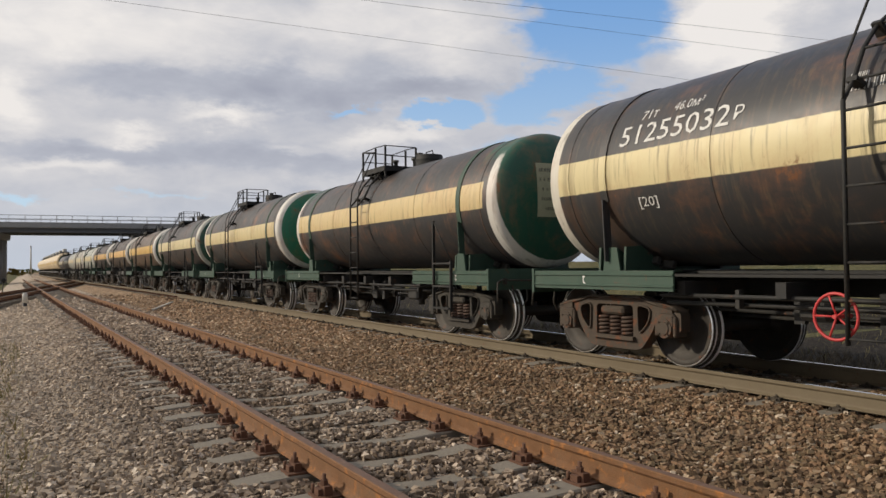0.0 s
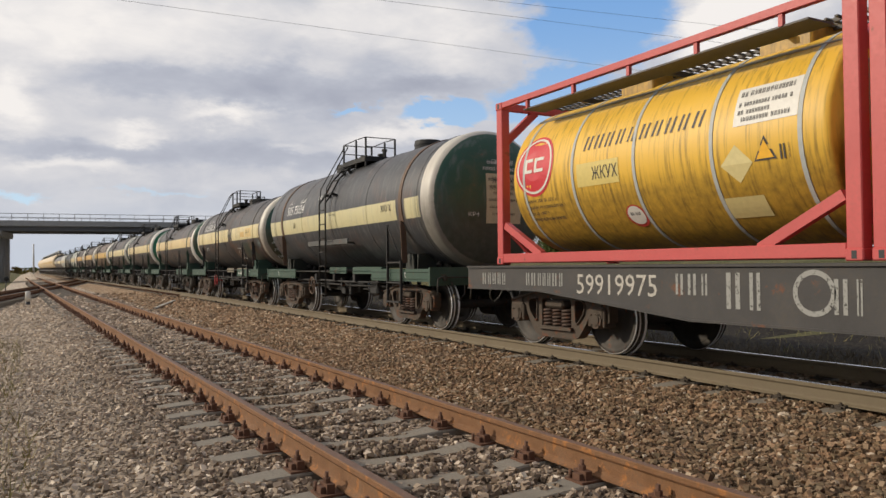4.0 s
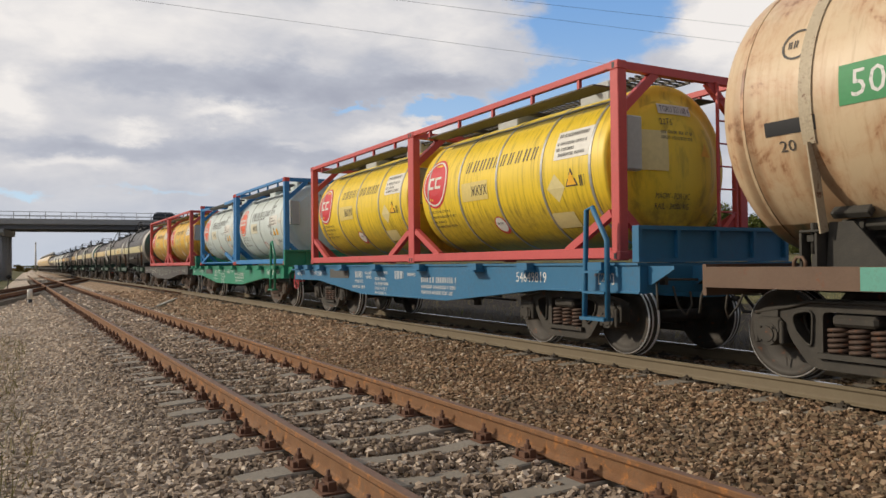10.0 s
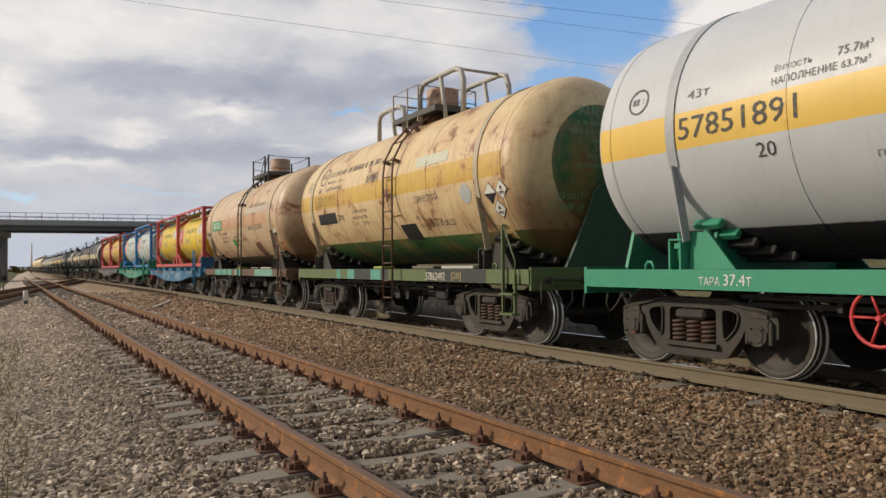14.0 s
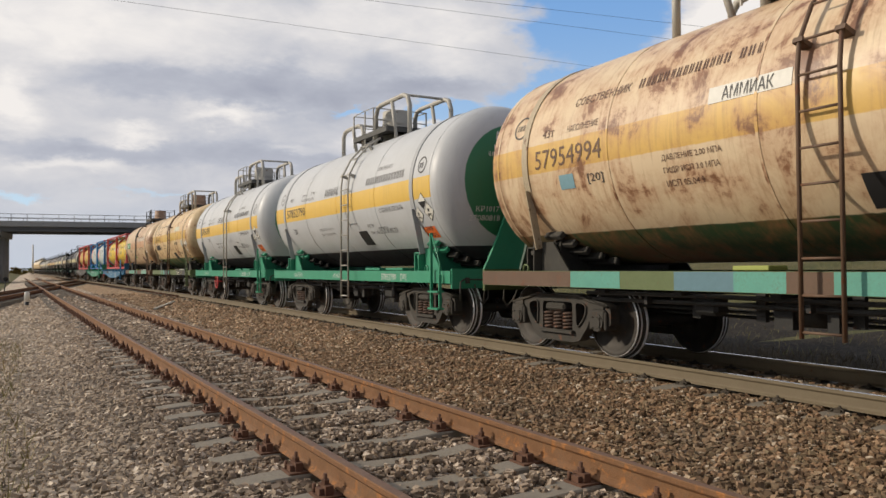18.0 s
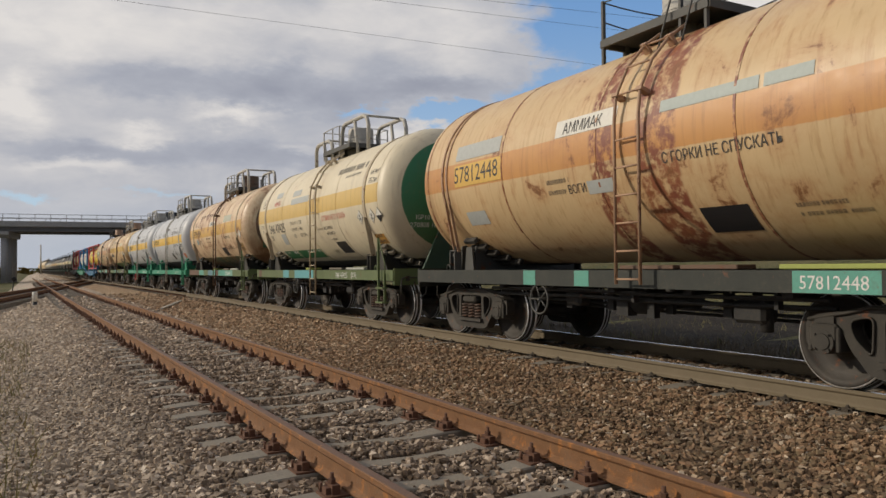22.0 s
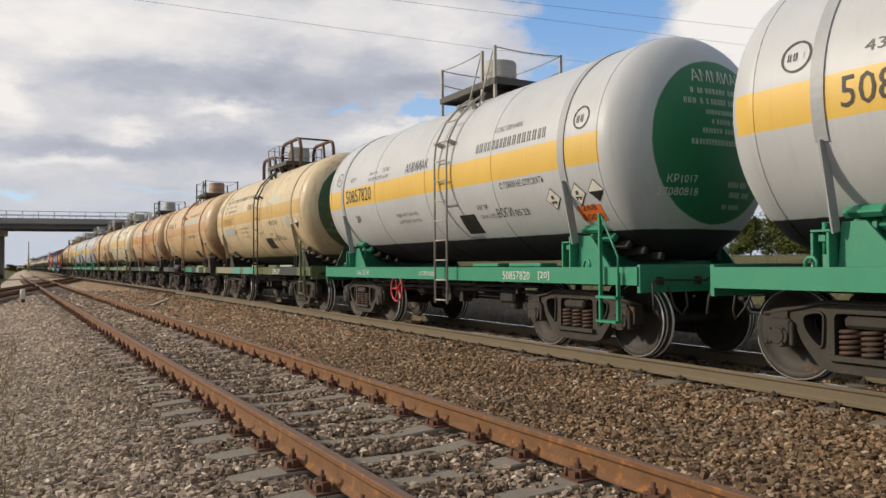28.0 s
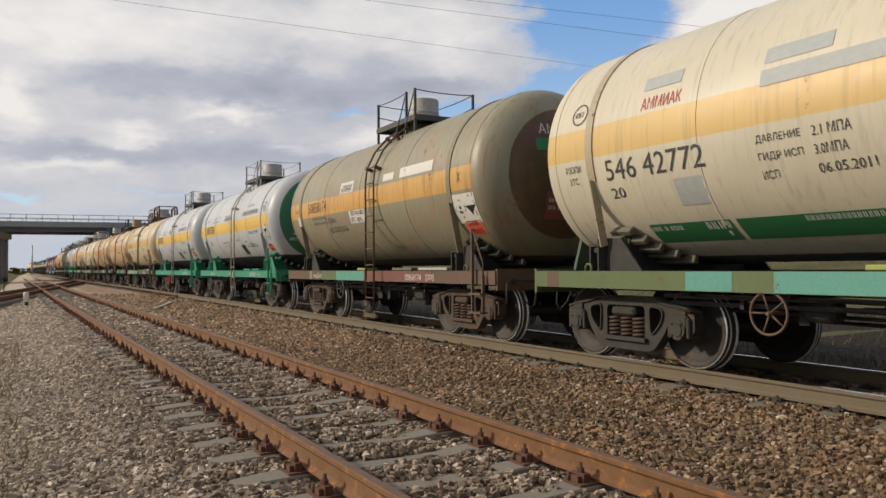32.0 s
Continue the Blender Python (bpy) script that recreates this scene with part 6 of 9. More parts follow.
def container(label, frame_m, cast_m, shell_m, band_m, beam_ends, open_mid):
    """A 20-foot tank container: corner posts, rails, end braces, insulated tank with bands, walkway and rear ladder."""
    root = tagged(new("tank_container"), label, "tank container", "tank containers on the train")
    hx, hy, H = C_WIDE / 2, C_LEN / 2, C_HIGH
    for x in (-1, 1):
        for y in (-1, 1):
            for z in (0.06, H - 0.06):
                shared("corner_casting", "c", casting_shape, (cast_m, M_BLACKISH), root, "", Matrix.Translation((x * (hx - 0.08), y * (hy - 0.09), z)))
            shared("corner_post", "p", lambda bm: soft_box(bm, (0, 0, H / 2), (0.15, 0.16, H - 0.22), 0.01), (frame_m,), root, "", Matrix.Translation((x * (hx - 0.085), y * (hy - 0.09), 0)))
        shared("bottom_rail", ("b", open_mid), lambda bm: soft_box(bm, (0, 0, 0), (0.10, C_LEN - 0.34, 0.14 if not open_mid else 0.05), 0.008), (frame_m,), root, "", Matrix.Translation((x * (hx - 0.06), 0, 0.10)))
        if not open_mid:
            def top_rail(bm):
                soft_box(bm, (0, 0, 0), (0.08, C_LEN - 0.34, 0.09), 0.006)
                for i in range(5):
                    box(bm, (0.0, -2.2 + 1.1 * i, -0.1), (0.05, 0.05, 0.14))
            shared("top_rail", "t", top_rail, (frame_m,), root, "", Matrix.Translation((x * (hx - 0.05), 0, H - 0.05)))
        for y in (-1, 1) if open_mid or frame_m is not M_BLUE_FRAME else ():
            def brace(bm, y=y):
                # foot brace from the bottom rail up to the post
                beam(bm, (0, -y * 0.02, 0.62), (0, -y * 0.95, 0.14), 0.09, 0.11) if not open_mid else beam(bm, (0, 0, 0.10), (0, -y * 1.45, 0.46), 0.09, 0.10)
                if open_mid:
                    beam(bm, (0, 0, H - 0.2), (0, -y * 1.5, H - 0.22), 0.07, 0.09)
                    beam(bm, (0, 0, 0.45), (0, -y * 0.5, 0.2), 0.07, 0.07)
            shared("side_brace", (open_mid, y), brace, (frame_m,), root, "", Matrix.Translation((x * (hx - 0.07), y * (hy - 0.18), 0)))
    for y in (-1, 1):
        for z in (0.08, H - 0.06):
            shared("end_crossbar", "x", lambda bm: beam(bm, (-hx + 0.16, 0, 0), (hx - 0.16, 0, 0), 0.10, 0.11), (frame_m,), root, "", Matrix.Translation((0, y * (hy - 0.09), z)))
        for s in (-1, 1):
            shared("end_brace", ("top", s), lambda bm: beam(bm, (s * (hx - 0.14), 0, H - 0.62), (s * (hx - 0.72), 0, H - 0.10), 0.08, 0.12), (frame_m,), root, "", Matrix.Translation((0, y * (hy - 0.09), 0)))
            shared("end_brace", ("foot", s), lambda bm: beam(bm, (s * (hx - 0.14), 0, 0.62), (s * (hx - 0.72), 0, 0.10), 0.08, 0.12), (frame_m,), root, "", Matrix.Translation((0, y * (hy - 0.09), 0)))
    R, zc = 1.14, 1.32
    shared("tank", ("cont", R), clad_shape(R, zc), (shell_m,), root)
    for y in (-2.36, -1.25, -0.02, 1.2, 2.36):
        shared("clamp_band", ("band", R), hoop_shape(R, 0.05, 0.008, zc), (band_m,), root, "", Matrix.Translation((0, y, 0)))

    def walkway(bm):
        for x in (-0.42, -0.14, 0.14, 0.42):
            beam(bm, (x, -2.7, H - 0.06), (x, 2.7, H - 0.06), 0.03, 0.04)
        for i in range(46):
            box(bm, (0, -2.7 + i * 0.12, H - 0.045), (1.0, 0.03, 0.02))
        for y in (-1.8, 0.0, 1.8):
            box(bm, (0, y, H - 0.1), (1.4, 0.06, 0.06))
        for s in (-1, 1):
            beam(bm, (s * 0.98, -2.5, H - 0.22), (s * 0.98, 2.3, H - 0.22), 0.40, 0.02)
    shared("walkway", "w", walkway, (M_GRATE,), root)

    for y, wide in ((0.55, 0.62), (-1.75, 0.66)):
        shared("valve_cover", ("v", wide), lambda bm: soft_box(bm, (0, 0, 0), (1.05, wide, 0.34), 0.02), (shell_m if band_m is not M_BAND else M_GREY_PATCH,), root, "", Matrix.Translation((0, y, zc + R - 0.02)))
    a = radians(52)
    shared("cladding_joint", "j", lambda bm: tube(bm, [(-(R + 0.008) * math.cos(a), y, zc + (R + 0.008) * math.sin(a) + 0.012 * math.sin(y * 3)) for y in (-2.55, -1.8, -1.0, -0.2, 0.6, 1.4, 2.5)], 0.016, 6), (M_PALE_METAL,), root)

    def rear_ladder(bm):
        for x in (0.62, 0.98):
            beam(bm, (x, 0, 0.2), (x, 0, H - 0.1), 0.035, 0.035)
        for i in range(7):
            tube(bm, [(0.62, 0, 0.35 + 0.32 * i), (0.98, 0, 0.35 + 0.32 * i)], 0.013, 5)
    shared("rear_ladder", "l", rear_ladder, (frame_m,), root, "", Matrix.Translation((0, -hy + 0.02, 0)))
    bm = bmesh.new()
    soft_box(bm, (-0.86, -hy + 0.16, 1.55), (0.28, 0.14, 0.72), 0.02)
    part("document_box", bm, M_GREY_PATCH, root)
    return root


def shell_cover(name, col, dirt, streak, low=0.6):
    m, nt, b = fresh(name, 0.48)
    o = nt.nodes.new("ShaderNodeTexCoord").outputs["Object"]
    p = place_node(nt)
    sep = nt.nodes.new("ShaderNodeSeparateXYZ")
    link(nt, o, sep.inputs[0])
    n1, n2 = noise_node(nt, p, 1.2, 5, 0.6), noise_node(nt, p, 9, 5, 0.65)
    c = mix_node(nt, n1, tuple(v * 0.86 for v in col), tuple(min(1, v * 1.08) for v in col))
    run = noise_node(nt, scaled(nt, p, (3.0, 14.0, 0.7)), 1.5, 6, 0.6)
    c = mix_node(nt, math_node(nt, "MULTIPLY", step_node(nt, run, 0.48, 0.7), streak), c, tuple(v * 0.4 for v in dirt))
    foot = math_node(nt, "SUBTRACT", 1.0, step_node(nt, math_node(nt, "SUBTRACT", sep.outputs[2], math_node(nt, "MULTIPLY", run, 0.5)), low - 0.45, low))
    c = mix_node(nt, math_node(nt, "MULTIPLY", foot, math_node(nt, "MULTIPLY", n2, streak * 2.0)), c, dirt)
    link(nt, c, b.inputs["Base Color"])
    bump_node(nt, b, n1, 0.25, 0.02)
    return m


M_YELLOW = shell_cover("yellow_cladding", (0.80, 0.57, 0.03), (0.10, 0.075, 0.025), 0.42, 0.8)
M_YELLOW_FADED = shell_cover("faded_yellow_cladding", (0.76, 0.46, 0.05), (0.085, 0.052, 0.02), 0.5, 1.0)
M_PALE = shell_cover("pale_green_grey_cladding", (0.58, 0.65, 0.62), (0.3, 0.32, 0.30), 0.10)

# ---- the train: first axle of wagon number w stands at way(t) - its offset ----
WAY = (8.43, 21.18, 33.95, 46.68, 59.39, 72.13, 84.87, 97.54, 110.34, 123.24, 136.22, 149.27, 162.39, 175.55, 188.77, 202.04, 215.38)


def way(t):
    i = min(int(t // 2), len(WAY) - 2)
    a, b = WAY[i], WAY[i + 1]
    p, n = WAY[max(i - 1, 0)], WAY[min(i + 2, len(WAY) - 1)]
    u = t / 2 - i
    ta, tb = (b - p) / (2 if i else 1), (n - a) / (2 if i + 2 < len(WAY) else 1)
    return a * (2 * u ** 3 - 3 * u ** 2 + 1) + ta * (u ** 3 - 2 * u ** 2 + u) + b * (3 * u ** 2 - 2 * u ** 3) + tb * (u ** 3 - u ** 2)


MOVERS = []      # (thing, metres behind way(t), x, z)
OFFSETS = (0.0, 11.8, 24.24, 38.63, 53.0, 66.93, 78.62, 90.41, 101.96, 113.57, 125.36, 136.98, 148.87, 160.42, 172.11, 183.76, 195.55, 207.14)
OIL = dict(gas=False, R=1.22, straight=5.02, depth=0.36, zc=2.44, base=7.79, wheel_y=1.2)


def oil_paint(name, base, stripe, ring, end, **kw):
    return tank_paint(name, base, stripe, kw.pop("stripe_z", (2.21, 2.66)), (-4.75, 5.2), end=end, end_r=kw.pop("end_r", 1.10), ring=ring, ring_y=kw.pop("ring_y", 4.88), zc=kw.pop("zc", 2.44), **kw)


def put_wagon(ob, w, base):
    MOVERS.append((ob, OFFSETS[w] + (base + 1.85) / 2, TRACK, 0.0))
    return ob


DARK = (0.042, 0.041, 0.042)
IVORY = (0.74, 0.70, 0.60)
W = {}
BLACK_OIL = oil_paint("oil_tank_black_a", DARK, STRAW, IVORY, (0.02, 0.10, 0.07), rust=0.20, streak=0.6, runoff=0.6, runoff_col=(0.10, 0.05, 0.025),
                      patches=((-1.15, -0.55, 1.0, 3.7, (0.012, 0.011, 0.011), 0.75), (-1.75, -1.15, 1.0, 2.1, (0.085, 0.040, 0.020), 0.55), (-4.1, -2.4, 1.0, 2.1, (0.028, 0.042, 0.030), 0.8)))
W[0] = put_wagon(tank_wagon(dict(OIL, paint=BLACK_OIL, frame=M_DKGREEN_FRAME, saddle=M_DKGREEN_FRAME, wheel=M_RED, wheel_y=0.64, steel=M_STEEL_RUSTY, ladder_y=0.29, oil_plat=(-0.94, 0.17), hatch=(-0.96, 0.48, 0.13),
                                 strap=BLACK_OIL, label="black oil tank wagon with straw band, ivory rim, dark green end")), 0, 7.79)
W[1] = put_wagon(tank_wagon(dict(OIL, R=1.33, zc=2.51, straight=5.10, paint=oil_paint("oil_tank_black_b", (0.05, 0.052, 0.056), (0.66, 0.60, 0.34), (0.62, 0.58, 0.50), (0.03, 0.10, 0.065), rust=0.12, streak=0.35, grime=(0.22, 0.23, 0.23), rear_ring=True, zc=2.51, stripe_z=(2.16, 2.56), runoff=0.75, runoff_col=(0.075, 0.07, 0.06), end_r=1.25, ring_y=4.82, patches=((-4.12, -3.72, 2.1, 2.62, (0.05, 0.052, 0.056), 2.0),)), base=7.55, frame=M_DKGREEN_FRAME, saddle=M_BLACK_GREEN, strap=M_RUST_FRAME,
                                 wheel=M_RUST_FRAME, steel=M_STEEL_RUSTY, ladder_y=0.0, oil_plat=(-1.1, 0.3), hatch=(2.05, 0.34, 0.19), second_hatch=(-2.65,), label="sooty black oil tank wagon, yellow band and scuffed pale rim")), 1, 7.55)
W[2] = put_wagon(flat_wagon(dict(frame=M_BLACK_FLAT, base=9.47, steel=M_STEEL_RUSTY, label="grimy black flat wagon carrying two yellow tank containers")), 2, 9.47)
W[3] = put_wagon(flat_wagon(dict(frame=M_GREEN_FLAT, base=9.62, lugs=True, wheel=True, steel=M_STEEL_RUSTY, label="bright green flat wagon carrying two pale tank containers")), 3, 9.62)
W[4] = put_wagon(flat_wagon(dict(frame=M_BLUE_FLAT, base=9.62, lugs=True, label="blue flat wagon carrying two yellow tank containers")), 4, 9.62)

GAS_SPECS = {
    5: dict(sill_fields=((3.51, 2.55, M_TEAL), (2.4, 1.78, M_TEAL), (1.78, 1.57, M_OLIVE_FRAME), (1.57, 1.01, M_TEAL), (0.62, 0.36, M_BUFF), (0.36, -0.22, M_TEAL), (-2.01, -3.95, M_PALE_TEAL),),
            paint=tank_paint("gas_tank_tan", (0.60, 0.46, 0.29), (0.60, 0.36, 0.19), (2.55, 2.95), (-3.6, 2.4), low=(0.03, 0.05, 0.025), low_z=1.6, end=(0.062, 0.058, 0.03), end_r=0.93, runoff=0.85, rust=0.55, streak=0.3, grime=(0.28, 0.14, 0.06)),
            frame=M_RUST_FRAME, wheel=M_GREY_FRAME, strap=M_STRAP, dome=M_STRAP_TAN, label="rust-stained tan ammonia tank wagon with a brown end"),
    6: dict(stays=M_DKGREEN_FRAME, sill_fields=((2.44, 2.22, M_TEAL), (1.78, 1.37, M_TEAL), (1.37, 0.47, M_SOOT), (0.47, -0.05, M_TEAL), (-0.05, -0.4, M_SOOT), (-2.06, -4.1, M_SOOT),),
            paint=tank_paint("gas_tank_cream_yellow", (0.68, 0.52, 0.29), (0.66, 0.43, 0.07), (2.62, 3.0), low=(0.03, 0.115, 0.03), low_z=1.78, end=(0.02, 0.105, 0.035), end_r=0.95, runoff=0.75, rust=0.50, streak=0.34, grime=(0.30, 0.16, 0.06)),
            frame=M_OLIVE_FRAME, hoops=M_PALE_METAL, strap=M_STRAP, ladder=M_RUST_FRAME, dome=M_STRAP_TAN, label="cream ammonia tank wagon with a yellow band and green belly"),
    7: dict(front_strap=3.66, saddle=M_GREEN_FRAME, boards=((-1.45, 0.75, M_GREEN_FRAME), (-2.5, 0.8, M_GREEN_FRAME)), stays=M_GREEN_FRAME, paint=tank_paint("gas_tank_white_a", (0.525, 0.54, 0.55), AMBER, (2.5, 2.9), low=BLACK, low_z=1.62, end=GREEN, end_r=1.06, rust=0.0, streak=0.06), frame=M_GREEN_FRAME, wheel=M_RED, hoops=M_PALE_METAL,
            strap=M_STRAP_GREY, rail=M_PALE_METAL, ladder=M_PALE_METAL, bright_packing=True, label="pale grey ammonia tank wagon, amber band, green frame"),
    8: dict(saddle=M_GREEN_FRAME, boards=((-1.45, 0.75, M_GREEN_FRAME), (-2.5, 0.8, M_GREEN_FRAME)), stays=M_GREEN_FRAME, paint=tank_paint("gas_tank_white_b", (0.525, 0.54, 0.55), AMBER, (2.5, 2.9), low=BLACK, low_z=1.62, end=GREEN, end_r=1.06, rust=0.0, streak=0.07), frame=M_GREEN_FRAME, hoops=M_PALE_METAL, strap=M_STRAP_GREY, rail=M_PALE_METAL,
            ladder=M_PALE_METAL, bright_packing=True, label="pale grey ammonia tank wagon with hooped valve guard, green frame"),
    9: dict(stays=M_DKGREEN_FRAME, sill_fields=((5.26, 3.04, M_RUST_FRAME), (3.04, 2.08, M_TEAL), (1.19, 0.37, M_STEELBLUE), (0.37, -0.25, M_TEAL), (-0.25, -0.74, M_RUST_FRAME), (-0.74, -1.84, M_TEAL), (-1.84, -3.08, M_PALE_TEAL),),
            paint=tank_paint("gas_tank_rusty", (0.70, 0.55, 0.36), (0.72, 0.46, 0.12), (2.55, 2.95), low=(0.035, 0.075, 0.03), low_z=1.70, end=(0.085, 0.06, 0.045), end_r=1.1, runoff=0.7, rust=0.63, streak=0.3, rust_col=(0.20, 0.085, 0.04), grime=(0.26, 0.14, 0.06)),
            frame=M_OLIVE_FRAME, hoops=M_PALE_METAL, strap=M_STRAP, dome=M_RUST_FRAME, ladder=M_RUST_FRAME, label="badly rusted tan ammonia tank wagon with peeling green end"),
    10: dict(wheel_y=1.25, sill_fields=((5.0, 4.72, M_RUST_FRAME), (2.36, 1.81, M_AQUA), (1.27, -0.32, M_AQUA),),
            stays=M_DKGREEN_FRAME, paint=tank_paint("gas_tank_ivory_a", (0.70, 0.62, 0.45), (0.72, 0.50, 0.16), (2.62, 3.02), low=(0.03, 0.035, 0.028), low_z=1.42, end=GREEN, runoff=0.25, rust=0.12, streak=0.2), frame=M_OLIVE_FRAME, 
             timber=M_BOARD_TAN, strap=M_STRAP, wheel=M_GREY_FRAME, hoops=M_PALE_METAL, ladder=M_STRAP, label="ivory ammonia tank wagon with a mustard band and green lettering strip"),
    11: dict(ladder_y=-0.66, ladder_foot=1.0, sill_fields=((1.75, 1.45, M_TEAL), (0.55, 0.25, M_TEAL), (-2.78, -3.65, M_TEAL)), narrow=True, double_strap=True, saddle=M_GREY_FRAME, boards=((-0.3, 0.9, M_RUST_FRAME), (-1.3, 0.8, M_RUST_FRAME), (-2.6, 1.2, M_BOARD_LIME)), paint=tank_paint("gas_tank_orange", (0.62, 0.45, 0.245), (0.62, 0.31, 0.10), (2.55, 2.98), end=(0.03, 0.13, 0.04), end_r=1.05, runoff=0.6, rust=0.42, streak=0.42, grime=(0.34, 0.17, 0.065), patches=((-0.32, 0.12, 1.0, 4.4, (0.22, 0.07, 0.04), 0.55), (-1.38, -0.75, 1.0, 4.4, (0.22, 0.07, 0.04), 0.6))),
             frame=M_BLACK_GREEN, base=7.65, wheel=M_GREY_FRAME, strap=M_STRAP_TAN, ladder=M_STRAP_TAN, label="orange-tan ammonia tank wagon with rust-red stripe round its middle"),
    12: dict(rear_strap=-3.76, front_strap=3.80, ladder_y=-0.57, ladder_foot=1.0, narrow=True, double_strap=True, saddle=M_GREY_FRAME, boards=((-0.3, 0.9, M_RUST_FRAME), (-1.3, 0.8, M_RUST_FRAME), (-2.6, 1.2, M_BOARD_LIME)), side_reservoir=True, sill_fields=((5.2, 3.85, M_GREY_FRAME), (-0.28, -1.67, M_GREEN_FRAME), (-2.6, -3.15, M_PALE_TEAL), (-4.1, -4.32, M_BOARD_LIME),),
            paint=tank_paint("gas_tank_sand", (0.62, 0.45, 0.25), (0.60, 0.36, 0.15), (2.6, 2.98), low=(0.04, 0.035, 0.025), low_z=1.42, end=(0.03, 0.13, 0.04), end_r=1.17, runoff=0.85, rust=0.30, streak=0.24, grime=(0.30, 0.17, 0.07)), frame=M_BLACK_GREEN, base=7.65, strap=M_STRAP_TAN,
             ladder=M_STRAP_TAN, dome=M_STRAP_TAN, label="sand-coloured ammonia tank wagon stained brown below its straps"),
    13: dict(stays=M_DKGREEN_FRAME, sill_fields=((5.03, 2.75, M_BUFF), (2.75, 1.76, M_TEAL), (1.31, -0.11, M_TEAL), (-0.7, -1.02, M_RUST_FRAME), (-2.25, -4.2, M_SOOT),),
            paint=tank_paint("gas_tank_cream", (0.66, 0.54, 0.34), (0.66, 0.44, 0.14), (2.6, 2.98), low=(0.035, 0.06, 0.03), low_z=1.5, end=(0.03, 0.10, 0.04), runoff=0.35, rust=0.25, streak=0.3), frame=M_OLIVE_FRAME, 
             timber=M_BOARD_TAN, strap=M_STRAP, wheel=M_GREY_FRAME, hoops=M_RUST_FRAME, label="dusty cream ammonia tank wagon with a faded mustard band"),
    14: dict(saddle=M_GREEN_FRAME, boards=((-1.45, 0.75, M_GREEN_FRAME), (-2.5, 0.8, M_GREEN_FRAME)), paint=tank_paint("gas_tank_grey_a", (0.525, 0.54, 0.55), AMBER, (2.5, 2.9), low=BLACK, low_z=1.65, end=GREEN, end_r=1.06, rust=0.0, streak=0.07), frame=M_GREEN_FRAME, wheel=M_RED, strap=M_STRAP_GREY, rail=M_PALE_METAL,
             ladder=M_PALE_METAL, bright_packing=True, label="clean grey ammonia tank wagon with an amber band and green end"),
    15: dict(saddle=M_GREEN_FRAME, boards=((-1.45, 0.75, M_GREEN_FRAME), (-2.5, 0.8, M_GREEN_FRAME)), paint=tank_paint("gas_tank_grey_b", (0.525, 0.54, 0.55), AMBER, (2.5, 2.9), low=BLACK, low_z=1.65, end=GREEN, end_r=1.24, rust=0.0, streak=0.06), frame=M_GREEN_FRAME, strap=M_STRAP_GREY, rail=M_PALE_METAL, ladder=M_PALE_METAL,
             bright_packing=True, label="clean grey ammonia tank wagon on a bright green frame"),
    16: dict(sill_fields=((3.48, 3.31, M_BUFF), (2.61, 1.6, M_OLIVE_FRAME), (1.6, -0.06, M_TEAL), (-0.06, -3.17, M_REDBROWN),),
            paint=tank_paint("gas_tank_khaki", (0.295, 0.27, 0.185), (0.68, 0.39, 0.10), (2.52, 2.92), low=(0.035, 0.03, 0.02), low_z=1.42, end=(0.13, 0.06, 0.035), end_r=1.08, runoff=0.3, rust=0.3, streak=0.45, grime=(0.14, 0.09, 0.04)), frame=M_RUST_FRAME, wheel=M_GREY_FRAME,
             steel=M_STEEL_RUSTY, strap=M_STRAP_OLIVE, ladder=M_RUST_FRAME, label="khaki-grey ammonia tank wagon with an orange band and patched brown end"),
    17: dict(sill_fields=((4.97, 4.72, M_RUST_FRAME), (2.44, 1.81, M_TEAL), (1.31, -1.0, M_TEAL),),
            timber=M_BOARD_TAN, stays=M_DKGREEN_FRAME, paint=tank_paint("gas_tank_ivory_b", (0.64, 0.58, 0.44), (0.74, 0.50, 0.18), (2.62, 3.02), low=(0.05, 0.05, 0.04), low_z=1.35, end=GREEN, rust=0.06, streak=0.2), frame=M_OLIVE_FRAME, wheel=M_RUST_FRAME,
             strap=M_STRAP, ladder=M_STRAP, label="ivory ammonia tank wagon with a mustard band and green lettering strip"),
}
for w, spec in GAS_SPECS.items():
    W[w] = put_wagon(tank_wagon(spec), w, spec.get("base", 7.50))

